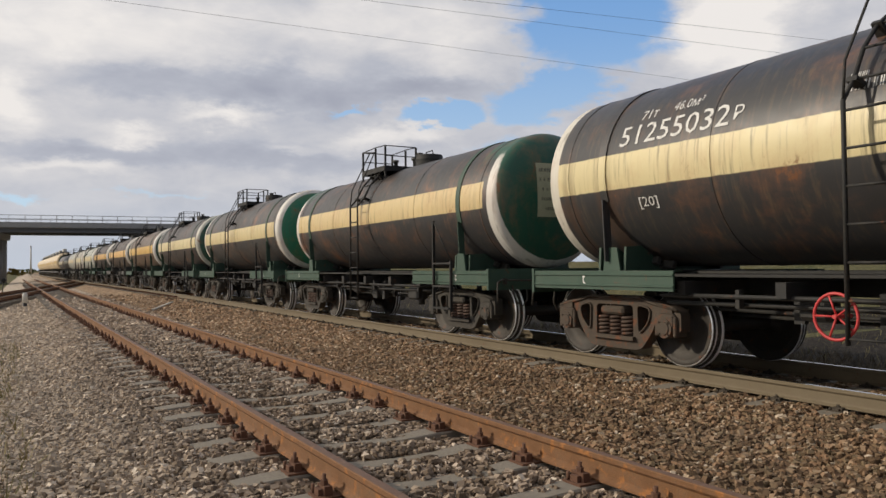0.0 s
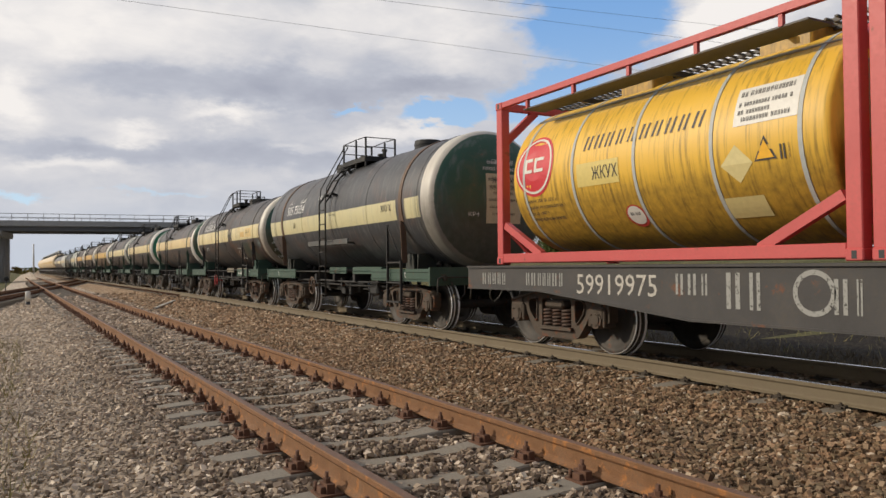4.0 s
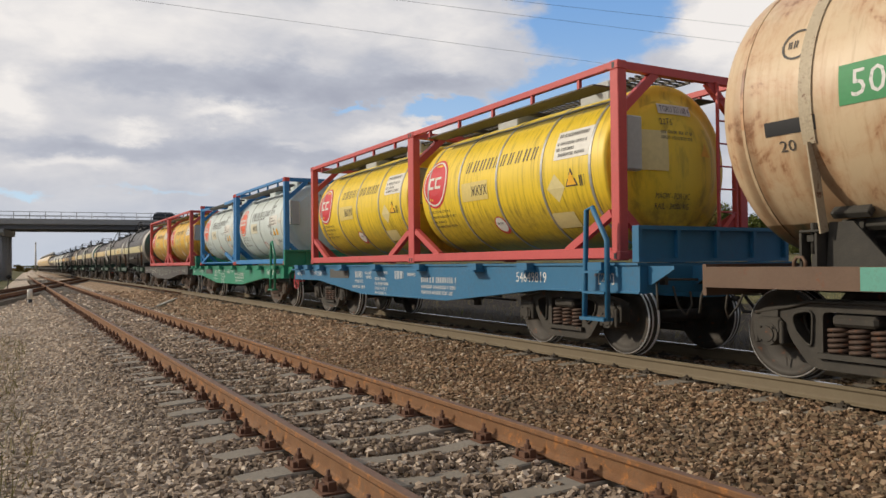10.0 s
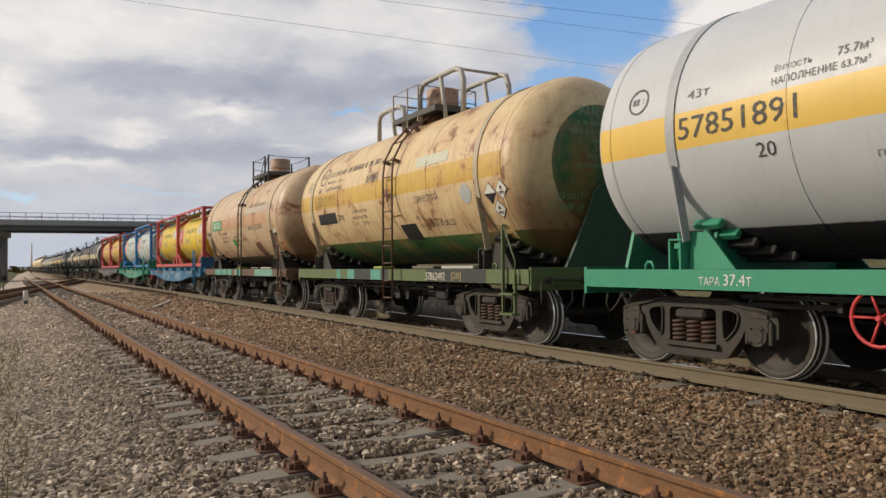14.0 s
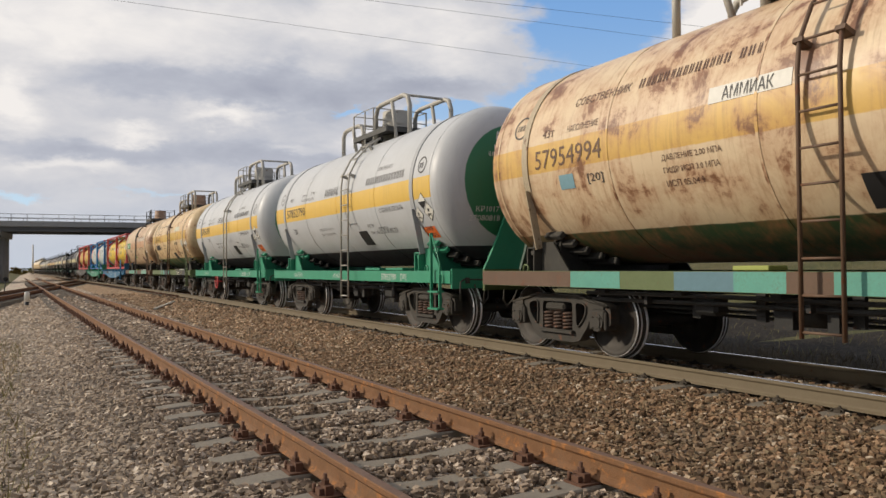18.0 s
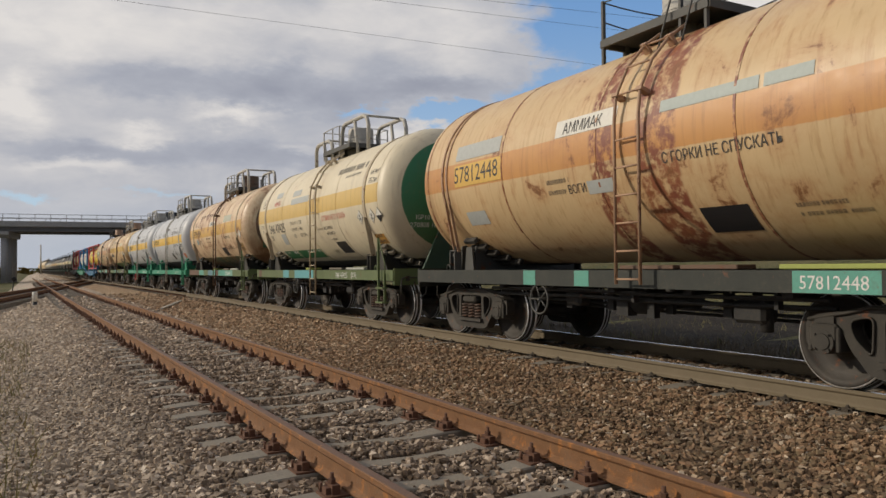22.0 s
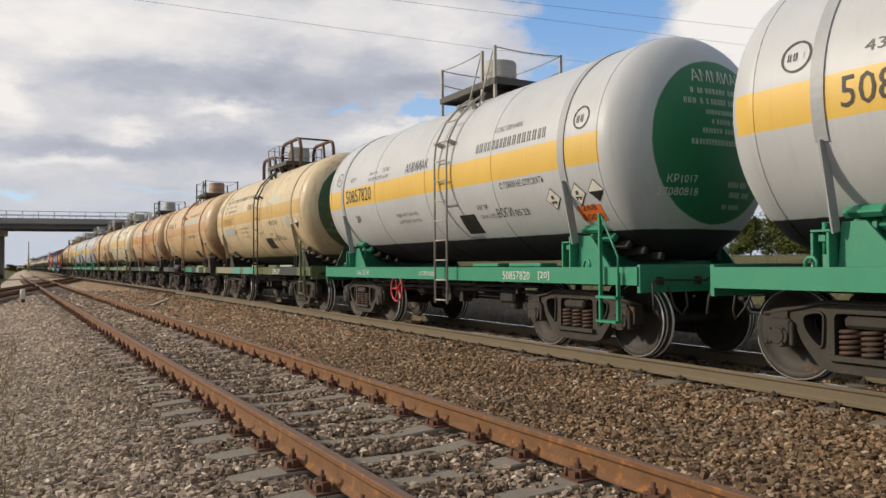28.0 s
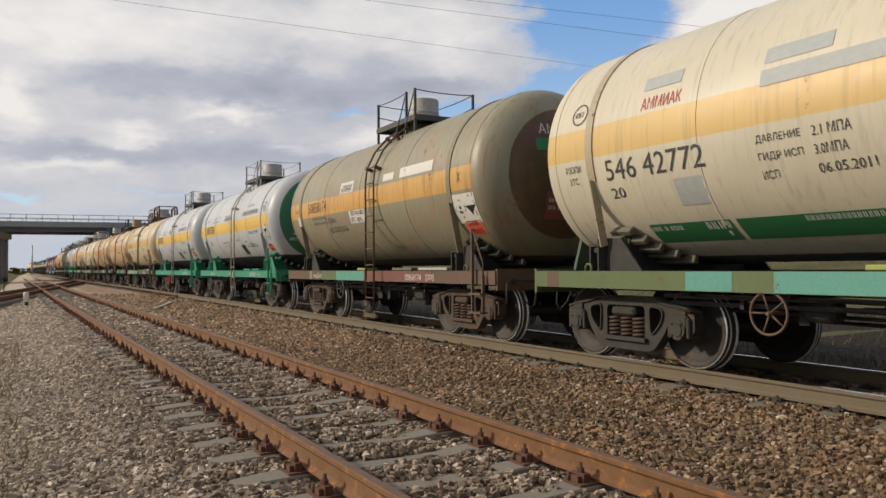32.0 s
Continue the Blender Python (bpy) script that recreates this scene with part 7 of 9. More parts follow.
# wagons that have already gone by: oil tanks in mixed colours, then a long row of cream ones
WHITE_RIM = (0.80, 0.77, 0.70)
PALE_OIL = (0.42, 0.45, 0.40)
AHEAD = ((DARK, (0.72, 0.56, 0.28), WHITE_RIM, (0.025, 0.11, 0.07), M_DKGREEN_FRAME), ((0.05, 0.05, 0.05), (0.72, 0.60, 0.32), WHITE_RIM, (0.03, 0.22, 0.12), M_DKGREEN_FRAME), (DARK, (0.76, 0.66, 0.38), (0.56, 0.57, 0.50), (0.03, 0.10, 0.07), M_DKGREEN_FRAME),
         ((0.12, 0.085, 0.06), (0.72, 0.47, 0.14), WHITE_RIM, (0.05, 0.12, 0.08), M_DKGREEN_FRAME), ((0.06, 0.05, 0.042), (0.78, 0.50, 0.18), WHITE_RIM, (0.05, 0.12, 0.08), M_GREY_FRAME),
         (DARK, (0.72, 0.45, 0.16), WHITE_RIM, (0.03, 0.12, 0.08), M_DKGREEN_FRAME), (PALE_OIL, (0.7, 0.6, 0.35), WHITE_RIM, (0.3, 0.3, 0.3), M_DKGREEN_FRAME), ((0.45, 0.44, 0.38), (0.66, 0.58, 0.36), WHITE_RIM, (0.3, 0.32, 0.3), M_GREY_FRAME),
         ((0.40, 0.42, 0.38), (0.6, 0.5, 0.3), (0.6, 0.58, 0.5), (0.2, 0.2, 0.2), M_GREY_FRAME), (DARK, STRAW, (0.3, 0.28, 0.25), DARK, M_GREY_FRAME), (DARK, (0.4, 0.34, 0.2), (0.2, 0.2, 0.2), DARK, M_GREY_FRAME))
at = 0.0
for i, (body, stripe, rim, end, fr) in enumerate(AHEAD):
    at -= 11.78
    near_by = i < 5
    ob = tank_wagon(dict(OIL, paint=oil_paint("passed_tank_paint", body, stripe, rim, end, rust=0.25, streak=0.4), frame=fr, saddle=fr, full=near_by or i < 8, spins=near_by, R=1.15 if i == 0 else 1.22, zc=2.36 if i == 0 else 2.44,
                         label=("black oil tank wagon with a yellow band and pale rim" if max(body) < 0.15 else "rust-tan oil tank wagon with an orange band" if body[2] < 0.25 else "pale grey-green oil tank wagon with a yellow band")))
    MOVERS.append((ob, at + (7.79 + 1.85) / 2, TRACK, 0.0))
    W[-1 - i] = ob
CREAM_PAINT = tank_paint("cream_tank_paint", (0.66, 0.53, 0.34), (0.62, 0.42, 0.14), (2.5, 2.9), low=(0.06, 0.05, 0.04), low_z=1.6, end=(0.04, 0.09, 0.05), rust=0.2, streak=0.3)
first = None
for i in range(9):
    at -= 11.78
    if first is None:
        first = tank_wagon(dict(paint=CREAM_PAINT, frame=M_GREY_FRAME, full=False, spins=False, label="cream ammonia tank wagon far up the train"))
    ob = first if i == 0 else copy_thing(first, Matrix())
    MOVERS.append((ob, at + (7.62 + 1.85) / 2, TRACK, 0.0))

BOXES = {}
for w, fm, cm, sm, bm_, opened, zb in ((2, M_RED_FRAME, M_RED_FRAME, M_YELLOW_FADED, M_GREY_PATCH, False, 1.235), (3, M_BLUE_FRAME, M_CAST_RED, M_PALE, M_GREY_PATCH, True, 1.25), (4, M_RED_FRAME, M_RED_FRAME, M_YELLOW, M_BAND, False, 1.25)):
    for k, dy in enumerate((2.92 if w == 4 else 3.08, -3.05)):
        lab = ("pale tank container in a blue frame with an orange disc" if w == 3 else "yellow tank container in a red frame, red disc, " + ("patched" if w == 2 else "streaked"))
        ob = container(lab, fm, cm, sm, bm_, True, opened and k == 0)
        base = (9.47, 9.62, 9.62)[w - 2]
        MOVERS.append((ob, OFFSETS[w] + (base + 1.85) / 2 - dy, TRACK, zb))
        BOXES[w, k] = ob


# ---- lettering and placards on the wagons ----
GR, GZ = 1.5, 2.77
OIL_R, OIL_Z, OIL_S = {0: 1.22, 1: 1.33}, {0: 2.44, 1: 2.51}, {0: 5.02, 1: 5.10}


def shell_put(w, y, z):
    return on_shell(y, z, OIL_R.get(w, GR), OIL_Z.get(w, GZ))


def say(w, text, y, z, h, wide, mat=None, name="lettering"):
    letter(W[w], text, h, wide, shell_put(w, y, z), mat or M_INK, name)


def panel(w, y, z, wide, h, mat, name="painted_panel", label="", diamond=False):
    return sheet_on(on_shell(y, z, OIL_R.get(w, GR), OIL_Z.get(w, GZ), 0.0045 if not diamond else 0.007), wide, h, W[w], mat, name, label, diamond=diamond)


def scrawl(w, y, z, rows, mat=None):
    bars_on(shell_put(w, y, z), rows, W[w], mat or M_INK)


def sill_say(w, text, y, z, h, wide, mat=None, x=-1.417):
    letter(W[w], text, h, wide, on_side(x, y, z), mat or M_WHITE, "lettering")


def placard(w, y, z, s, black_foot=False, mark=True):
    """A hazard diamond: white sheet, dark rim bars, a dark symbol or a dark lower half."""
    sheet_on(on_shell(y, z, GR, GZ, 0.006), s, s, W[w], M_INK, "placard_rim", diamond=True)
    k = s * 0.06
    sheet_on(on_shell(y - k, z + k, GR, GZ, 0.009), s - 2 * k, s - 2 * k, W[w], M_WHITE_SHEET, "hazard_placard", "white diamond hazard placard", diamond=True)
    if black_foot:
        put = on_shell(y, z, GR, GZ, 0.012)
        bm = bmesh.new()
        bm.faces.new([bm.verts.new(put(u * s, v * s)) for u, v in ((0.5, 0.06), (0.92, 0.48), (0.08, 0.48))])
        part("placard_foot", bm, M_BLACKISH, W[w])
    elif mark:
        put = on_shell(y, z, GR, GZ, 0.012)
        bm = bmesh.new()
        for u, v, a, b in ((0.42, 0.5, 0.16, 0.16), (0.32, 0.36, 0.36, 0.05), (0.36, 0.28, 0.1, 0.08), (0.55, 0.28, 0.1, 0.08)):
            bm.faces.new([bm.verts.new(put((u + p * a) * s, (v + q * b) * s)) for p, q in ((0, 0), (1, 0), (1, 1), (0, 1))])
        part("placard_mark", bm, M_INK, W[w])


def hazard_plate(w, y, z, wide, h, mat=None, ink=None):
    panel(w, y, z, wide, h, mat or M_ORANGE, "hazard_plate", "orange hazard plate with two rows of figures")
    letter(W[w], "268", h * 0.36, wide * 0.62, on_shell(y - wide * 0.18, z + h * 0.55, GR, GZ, 0.010), ink or M_INK)
    letter(W[w], "1005", h * 0.36, wide * 0.8, on_shell(y - wide * 0.1, z + h * 0.08, GR, GZ, 0.010), ink or M_INK)


def badge(w, y, z, d):
    """A round maker's badge: ring with a plain bar."""
    disc_on(on_shell(y, z, GR, GZ, 0.006), d / 2, W[w], M_INK, "round_badge", inner=d * 0.43)
    scrawl(w, y - d * 0.22, z + d * 0.36, ((0, 0, d * 0.56, d * 0.28),))


def head_say(w, text, x, z, h, wide, mat=None):
    letter(W[w], text, h, wide, on_head(x, z, GR, 0.70, 4.70, GZ), mat or M_WHITE)


def head_bars(w, rows, mat=None):
    bars_on(on_head(0, 0, GR, 0.70, 4.70, GZ), rows, W[w], mat or M_WHITE)


def gas_head(w, mat=None, low="КР1017", low2="270808 18"):
    head_say(w, "АММИАК", -0.45, 3.52, 0.17, 0.95, mat)
    head_bars(w, ((-0.50, 3.36, 1.0, 0.08), (-0.62, 3.22, 1.25, 0.085), (-0.30, 3.09, 0.7, 0.07), (-0.22, 2.97, 0.5, 0.07), (-0.38, 2.85, 0.8, 0.07), (-0.55, 2.70, 1.15, 0.08)), mat)
    head_say(w, low, -0.85, 2.22, 0.10, 0.42, mat)
    head_say(w, low2, -0.95, 2.06, 0.10, 0.55, mat)
    head_bars(w, ((0.1, 2.18, 0.4, 0.08), (0.15, 2.05, 0.45, 0.08), (0.05, 1.9, 0.35, 0.07)), mat)


# oil wagons
say(0, "51255032", 3.66, 2.74, 0.27, 1.70, M_WHITE)
say(0, "Р", 1.90, 2.79, 0.17, 0.12, M_WHITE)
say(0, "71т", 3.39, 3.05, 0.14, 0.27, M_WHITE)
say(0, "46.0м³", 2.87, 3.07, 0.14, 0.44, M_WHITE)
say(0, "[20]", 3.35, 1.93, 0.16, 0.31, M_WHITE)
say(0, "ЖКУ Х", -3.12, 2.36, 0.15, 0.50)
panel(0, -2.40, 2.30, 0.53, 0.18, plain("buff_overpaint", (0.62, 0.42, 0.16), 0.6))
panel(0, -3.05, 2.28, 0.78, 0.30, plain("ochre_overpaint", (0.66, 0.50, 0.22), 0.6))
for k in range(4):
    for a, b, p, q in ((0.11 * k, 0.0, 0.07, 0.022), (0.11 * k, 0.36, 0.07, 0.022), (0.0, 0.11 * k, 0.022, 0.07), (0.40, 0.11 * k, 0.022, 0.07)):
        panel(0, -1.60 - a, 1.56 + b, p, q, M_WHITE, "painted_dash")
panel(0, -4.42, 1.86, 0.34, 0.34, plain("ghost_of_a_placard", (0.085, 0.10, 0.095), 0.7), "overpainted_spot", "grey ghost of a removed placard", True)
scrawl(0, 0.62, 2.82, ((0, 0.0, 0.36, 0.11), (0, 0.14, 0.2, 0.06)), M_WHITE)
say(1, "505 75034", 3.49, 2.68, 0.25, 1.42, M_WHITE)
say(1, "54.5т", 3.46, 2.97, 0.09, 0.27, M_WHITE)
scrawl(1, 2.48, 2.96, ((0, 0, 0.46, 0.12),), M_WHITE)
scrawl(1, 1.05, 2.95, ((0, 0, 0.32, 0.11),), M_WHITE)
say(1, "20", 2.93, 2.30, 0.15, 0.20)
say(1, "ЖКУ Х", -3.0, 2.36, 0.14, 0.5)
sheet_on(on_head(-0.45, 2.05, 1.15, 0.36, 5.02, 2.36), 0.85, 0.9, W[-1], plain("bleached_notice", (0.46, 0.42, 0.28), 0.7), "notice_board", "yellowed painted notice", 6, 6)
bars_on(on_head(0, 0, 1.15, 0.36, 5.02, 2.36, 0.014), ((-0.4, 2.80, 0.7, 0.07), (-0.4, 2.64, 0.7, 0.07), (-0.36, 2.48, 0.6, 0.06), (-0.38, 2.32, 0.6, 0.06), (-0.3, 2.16, 0.4, 0.06)), W[-1], M_INK)
for w in (0, 1):
    hb = on_head(0, 0, OIL_R[w], 0.36, OIL_S[w], OIL_Z[w])
    sheet_on(on_head(-0.25, 2.02, OIL_R[w], 0.36, OIL_S[w], OIL_Z[w]), 0.80, 0.95, W[w], plain("yellowed_notice", (0.54, 0.49, 0.34), 0.7), "notice_board", "yellowed painted notice", 6, 6)
    bars_on(on_head(0, 0, OIL_R[w], 0.36, OIL_S[w], OIL_Z[w], 0.014), ((-0.2, 2.83, 0.7, 0.06), (-0.18, 2.70, 0.66, 0.06), (-0.1, 2.57, 0.5, 0.06), (-0.2, 2.44, 0.7, 0.06), (-0.18, 2.31, 0.4, 0.05), (-0.12, 2.18, 0.55, 0.05)), W[w], M_INK)
    bars_on(hb, ((-0.2, 3.15, 0.6, 0.07), (-0.3, 3.03, 0.8, 0.07), (0.1, 1.85, 0.4, 0.06)), W[w], M_WHITE)
for i, t in enumerate(("ЛР-2", "391", "04-03-14", "ПРОБЕГ", "ТО-5291", "09-15")):
    letter(W[0], t, 0.075, 0.07 * len(t), on_head(-0.34 - 0.07 * len(t), 2.22 - 0.115 * i - (0.1 if i == 5 else 0), 1.22, 0.36, 5.02, 2.44), M_WHITE)
letter(W[1], "ЖКУ.Х", 0.13, 0.5, on_head(-0.12, 2.78, 1.33, 0.36, 5.10, 2.51, 0.016), M_INK)
letter(W[1], "СРОЧНЫЙ ВОЗВРАТ", 0.06, 0.62, on_head(-0.18, 2.66, 1.33, 0.36, 5.10, 2.51, 0.016), M_INK)
letter(W[1], "СОБСТВЕННИК", 0.075, 0.5, on_head(-0.1, 3.17, 1.33, 0.36, 5.10, 2.51, 0.016), M_WHITE)
letter(W[1], "КР4", 0.08, 0.22, on_head(-0.62, 2.15, 1.33, 0.36, 5.10, 2.51), M_WHITE)
for w, m in ((0, M_DARK), (1, M_GREY_FRAME)):
    for y, wide in ((-0.55, 1.0), (-2.05, 1.3)) if w == 0 else ((0.3, 1.1), (-1.2, 1.6)):
        bm = bmesh.new()
        beam(bm, (-1.05, y, 1.20), (-1.05, y - wide, 1.20), 0.34, 0.03)
        slab(bm, [(y - wide, 1.06), (y - wide, 1.2), (y, 1.2), (y, 1.06)], -1.235, -1.215)
        for k in range(int(wide / 0.07)):
            box(bm, (-1.24, y - 0.04 - k * 0.07, 1.12), (0.012, 0.03, 0.03))
        part("tread_plate", bm, M_BOARD_TAN if w == 0 else M_DKGREEN_FRAME, W[w])
bm = bmesh.new()
slab(bm, [(1.5, 1.76), (1.5, 1.88), (-1.25, 1.88), (-1.25, 1.76)], -1.38, -1.35)
for y in (1.5, 0.2, -1.0):
    beam(bm, (-1.1, y, 1.78), (-1.36, y, 1.8), 0.05, 0.05)
part("side_board", bm, M_GREY_FRAME, W[1], "long scuffed board along the flank")
sill_say(0, "5125503", -2.75, 1.0, 0.13, 0.6, x=-1.374)
for w in (0, 1, -1, -2):
    for y in (4.2, -4.2):
        sill_say(w, "t", y, 1.0, 0.12, 0.07, x=-1.375)

# the long row of ammonia wagons: shared stencils first
NUMBERS = {6: ("57862492", 3.70, 2.68, 0.26, 1.39), 7: ("57851891", 3.54, 2.60, 0.24, 1.47), 8: ("57852790", 3.72, 2.60, 0.22, 1.52), 9: ("57954994", 3.70, 2.60, 0.26, 1.40), 10: ("546 47425", 3.62, 2.27, 0.27, 1.56),
           11: ("57812448", 3.66, 2.64, 0.27, 1.36), 12: ("57812323", 3.57, 3.0, 0.21, 1.37), 13: ("57865297", 3.70, 2.62, 0.24, 1.35), 14: ("50857820", 3.73, 2.58, 0.28, 1.36), 15: ("50857838", 3.73, 2.58, 0.28, 1.36),
           16: ("50858174", 3.34, 2.61, 0.26, 1.31), 17: ("546 42772", 3.68, 2.30, 0.26, 1.56)}
for w, (t, y, z, h, wide) in NUMBERS.items():
    say(w, t, y, z, h, wide, worn_letters("brown_stencil", (0.16, 0.09, 0.05), 0.5) if w in (9, 16) else worn_letters("faded_grey_stencil", (0.17, 0.15, 0.12), 0.7) if w == 12 else plain("faded_amber_stencil", (0.42, 0.27, 0.05), 0.6) if w in (6, 13) else None)
panel(5, 3.62, 2.60, 1.5, 0.36, plain("green_number_patch", (0.05, 0.27, 0.10), 0.6), "number_patch")
say(5, "50862831", 3.5, 2.66, 0.24, 1.25, M_WHITE)
for w in (5, 6, 7, 8, 9, 10, 11, 12, 13, 14, 15):
    if w == 5:
        panel(w, -1.70, 1.60, 0.62, 0.56, plain("brown_overpaint", (0.13, 0.055, 0.035), 0.6), "brown_panel", "brown overpainted field")
        continue
    panel(w, -1.45 if w in (10, 11, 12) else -0.8 if w == 6 else -0.95, 1.60 if w in (10, 11, 12) else 1.74, 0.48 if w in (7, 8, 14, 15) else 0.66, 0.38, M_BLACKISH, "black_panel", "black rectangle painted on the flank")
for w in (6, 7, 8, 9, 13, 14, 15):
    say(w, "ВОГИ", -2.10, 1.95, 0.16, 0.42)
    say(w, "РЕГ №", -1.60, 2.10, 0.08, 0.30)
    say(w, "СРОК СЛЕД", -1.60, 1.95, 0.08, 0.46)
    say(w, "05.23", -2.58, 1.95, 0.11, 0.34)
for w, y, z, wide in ((7, 0.78, 2.94, 0.9), (8, 0.78, 2.94, 0.9), (14, 0.78, 2.94, 0.9), (15, 0.78, 2.94, 0.9), (6, 0.56, 2.99, 0.65), (13, 0.56, 2.99, 0.65)):
    say(w, "АММИАК", y, z, 0.19, wide)
for w in (5, 9, 14, 15, 7, 8):
    say(w, "С ГОРКИ НЕ СПУСКАТЬ", -1.25 if w == 5 else -1.7 if w == 9 else -2.4, 2.42 if w == 5 else 2.36, 0.15 if w == 5 else 0.10, 1.85 if w == 5 else 1.1)
for w in (6, 10, 11, 12, 13):
    say(w, "С ГОРКИ НЕ СПУСКАТЬ", -1.15 if w > 9 and w != 13 else -1.67, 2.40, 0.13, 1.6 if w > 9 and w != 13 else 0.95, M_REDINK if w == 10 else None)
for w in (7, 8, 14, 15):
    k = -0.17 if w == 7 else 0.0
    scrawl(w, -1.76, 2.98, ((0, 0, 1.87, 0.17),), M_FADED)          # owner's name
    say(w, "СОБСТВЕННИК", -2.25, 3.24, 0.085, 0.72, M_FADED)
    disc_on(on_shell(-4.18, 2.97, GR, GZ, 0.006), 0.16, W[w], M_INK, "round_badge", inner=0.135)
    scrawl(w, -4.25, 3.06, ((0, 0, 0.18, 0.12),), M_FADED)
    say(w, "20", 2.56 if w == 7 else 3.36, 2.29 if w == 7 else 2.15, 0.15, 0.22)
    say(w, "ГИДР ИСП 3.00 МПА", 1.38, 2.14, 0.075, 0.92, M_FADED)
    say(w, "ДАВЛЕНИЕ 2.00 МПА", 1.36, 2.02, 0.075, 0.92, M_FADED)
    say(w, "НАПОЛНЕНИЕ 63.7м³", 2.52 + k, 2.96, 0.075, 0.98, M_FADED)
    say(w, "ЁМКОСТЬ", 2.50 + k, 3.09, 0.075, 0.40, M_FADED)
    say(w, "75.7м³", 1.85 + k, 3.09, 0.085, 0.32, M_FADED)
    say(w, "43т", 3.52 + k * 0.6, 3.03, 0.10, 0.30, M_FADED)
    if w == 14:
        placard(w, -3.43, 1.97, 0.34)
        placard(w, -3.97, 1.99, 0.34)
        placard(w, -4.35, 2.02, 0.32, True)
    else:
        placard(w, -3.93, 2.06, 0.34)
        placard(w, -4.17, 2.30, 0.32, True)
        placard(w, -4.32, 2.08, 0.38)
    hazard_plate(w, -4.02, 1.79, 0.46, 0.25)
    badge(w, 4.35, 3.0, 0.32)
    gas_head(w, None, "КР1017" if w != 15 else "КР568", "27080818" if w != 15 else "09030818")
    sill_say(w, "АВТОРЕЖИМ", 0.40, 1.01, 0.085, 0.60)
    sill_say(w, NUMBERS[w][0], -2.40, 0.985, 0.125, 0.70)
    sill_say(w, "[20]", -3.3, 0.985, 0.125, 0.26)
    sill_say(w, "ТАРА", 3.35, 1.0, 0.09, 0.28)
    sill_say(w, "37.4т", 3.02, 1.0, 0.12, 0.35)
for w in (6, 13):
    badge(w, 3.56, 3.20, 0.48)
    badge(w, 4.32, 3.11, 0.26)
    panel(w, 3.52, 2.25, 1.16, 0.26, M_BLACKISH if w == 6 else M_GREY_PATCH, "overpainted_strip")
    say(w, "[20]", 2.27, 2.27, 0.16, 0.35)
    say(w, "СОБСТВЕННИК", 2.98, 3.37, 0.13, 1.05)
    scrawl(w, 1.82, 3.37, ((0, 0, 1.8, 0.16),))          # owner's name
    say(w, "43т", 3.50, 3.02, 0.12, 0.24)
    say(w, "ЁМКОСТЬ   75.1м³", 2.96, 3.20, 0.09, 0.95)
    say(w, "НАПОЛНЕНИЕ 63.1м³", 2.98, 3.03, 0.09, 1.05)
    for k, (a, q) in enumerate((("ДАВЛЕНИЕ", "2.00 МПа"), ("ГИДР ИСП", "3.0 МПа"), ("ИСП", "23.09.16"))):
        say(w, a, 1.37, 2.40 - 0.13 * k, 0.07, 0.052 * len(a))
        say(w, q, 0.92, 2.40 - 0.13 * k, 0.075, 0.046 * len(q))
    panel(w, -1.78, 3.05, 1.2, 0.2, plain("pale_overpaint", (0.55, 0.55, 0.42), 0.6), "overpainted_strip")
    disc_on(on_shell(-3.40, 2.26, GR, GZ, 0.006), 0.17, W[w], M_GREY_PATCH, "overpainted_spot")
    placard(w, -4.12, 2.20, 0.36, True)
    if w == 6:
        placard(6, -4.46, 2.24, 0.34)
        placard(6, -4.28, 1.96, 0.34)
        hazard_plate(6, -4.06, 1.66, 0.44, 0.27, plain("sand_plate", (0.58, 0.42, 0.18), 0.6))
    gas_head(w, worn_letters("faint_green_stencil", (0.20, 0.32, 0.18), 0.6))
sill_say(6, "57862492", -2.05, 0.975, 0.14, 0.72, worn_letters("cream_stencil", (0.75, 0.70, 0.55), 0.3))
sill_say(6, "[20]", -3.0, 0.975, 0.14, 0.32, worn_letters("ochre_stencil", (0.5, 0.38, 0.12), 0.4))
sill_say(13, "57865297", -2.0, 0.975, 0.14, 0.72)
sill_say(10, "546 47425", -2.0, 0.985, 0.13, 0.75)
sill_say(10, "[20]", -3.0, 0.985, 0.13, 0.3)
sill_say(16, "ТАРА", 3.22, 0.99, 0.09, 0.27)
sill_say(16, "37.0т", 2.92, 0.985, 0.12, 0.33)
say(16, "ДАВЛЕНИЕ 2.08МПа", 3.1, 2.42, 0.07, 0.95)
say(16, "ГИДР ИСП 3.0МПа", 3.1, 2.30, 0.07, 0.9)
say(16, "43т", 4.3, 2.66, 0.1, 0.22)
sill_say(16, "50858174", -2.08, 0.985, 0.12, 0.68)
sill_say(16, "[20]", -2.95, 0.985, 0.12, 0.3)
sill_say(11, "57812448", -2.86, 0.99, 0.13, 0.68)
sill_say(9, "57954994", -2.0, 0.985, 0.12, 0.75)
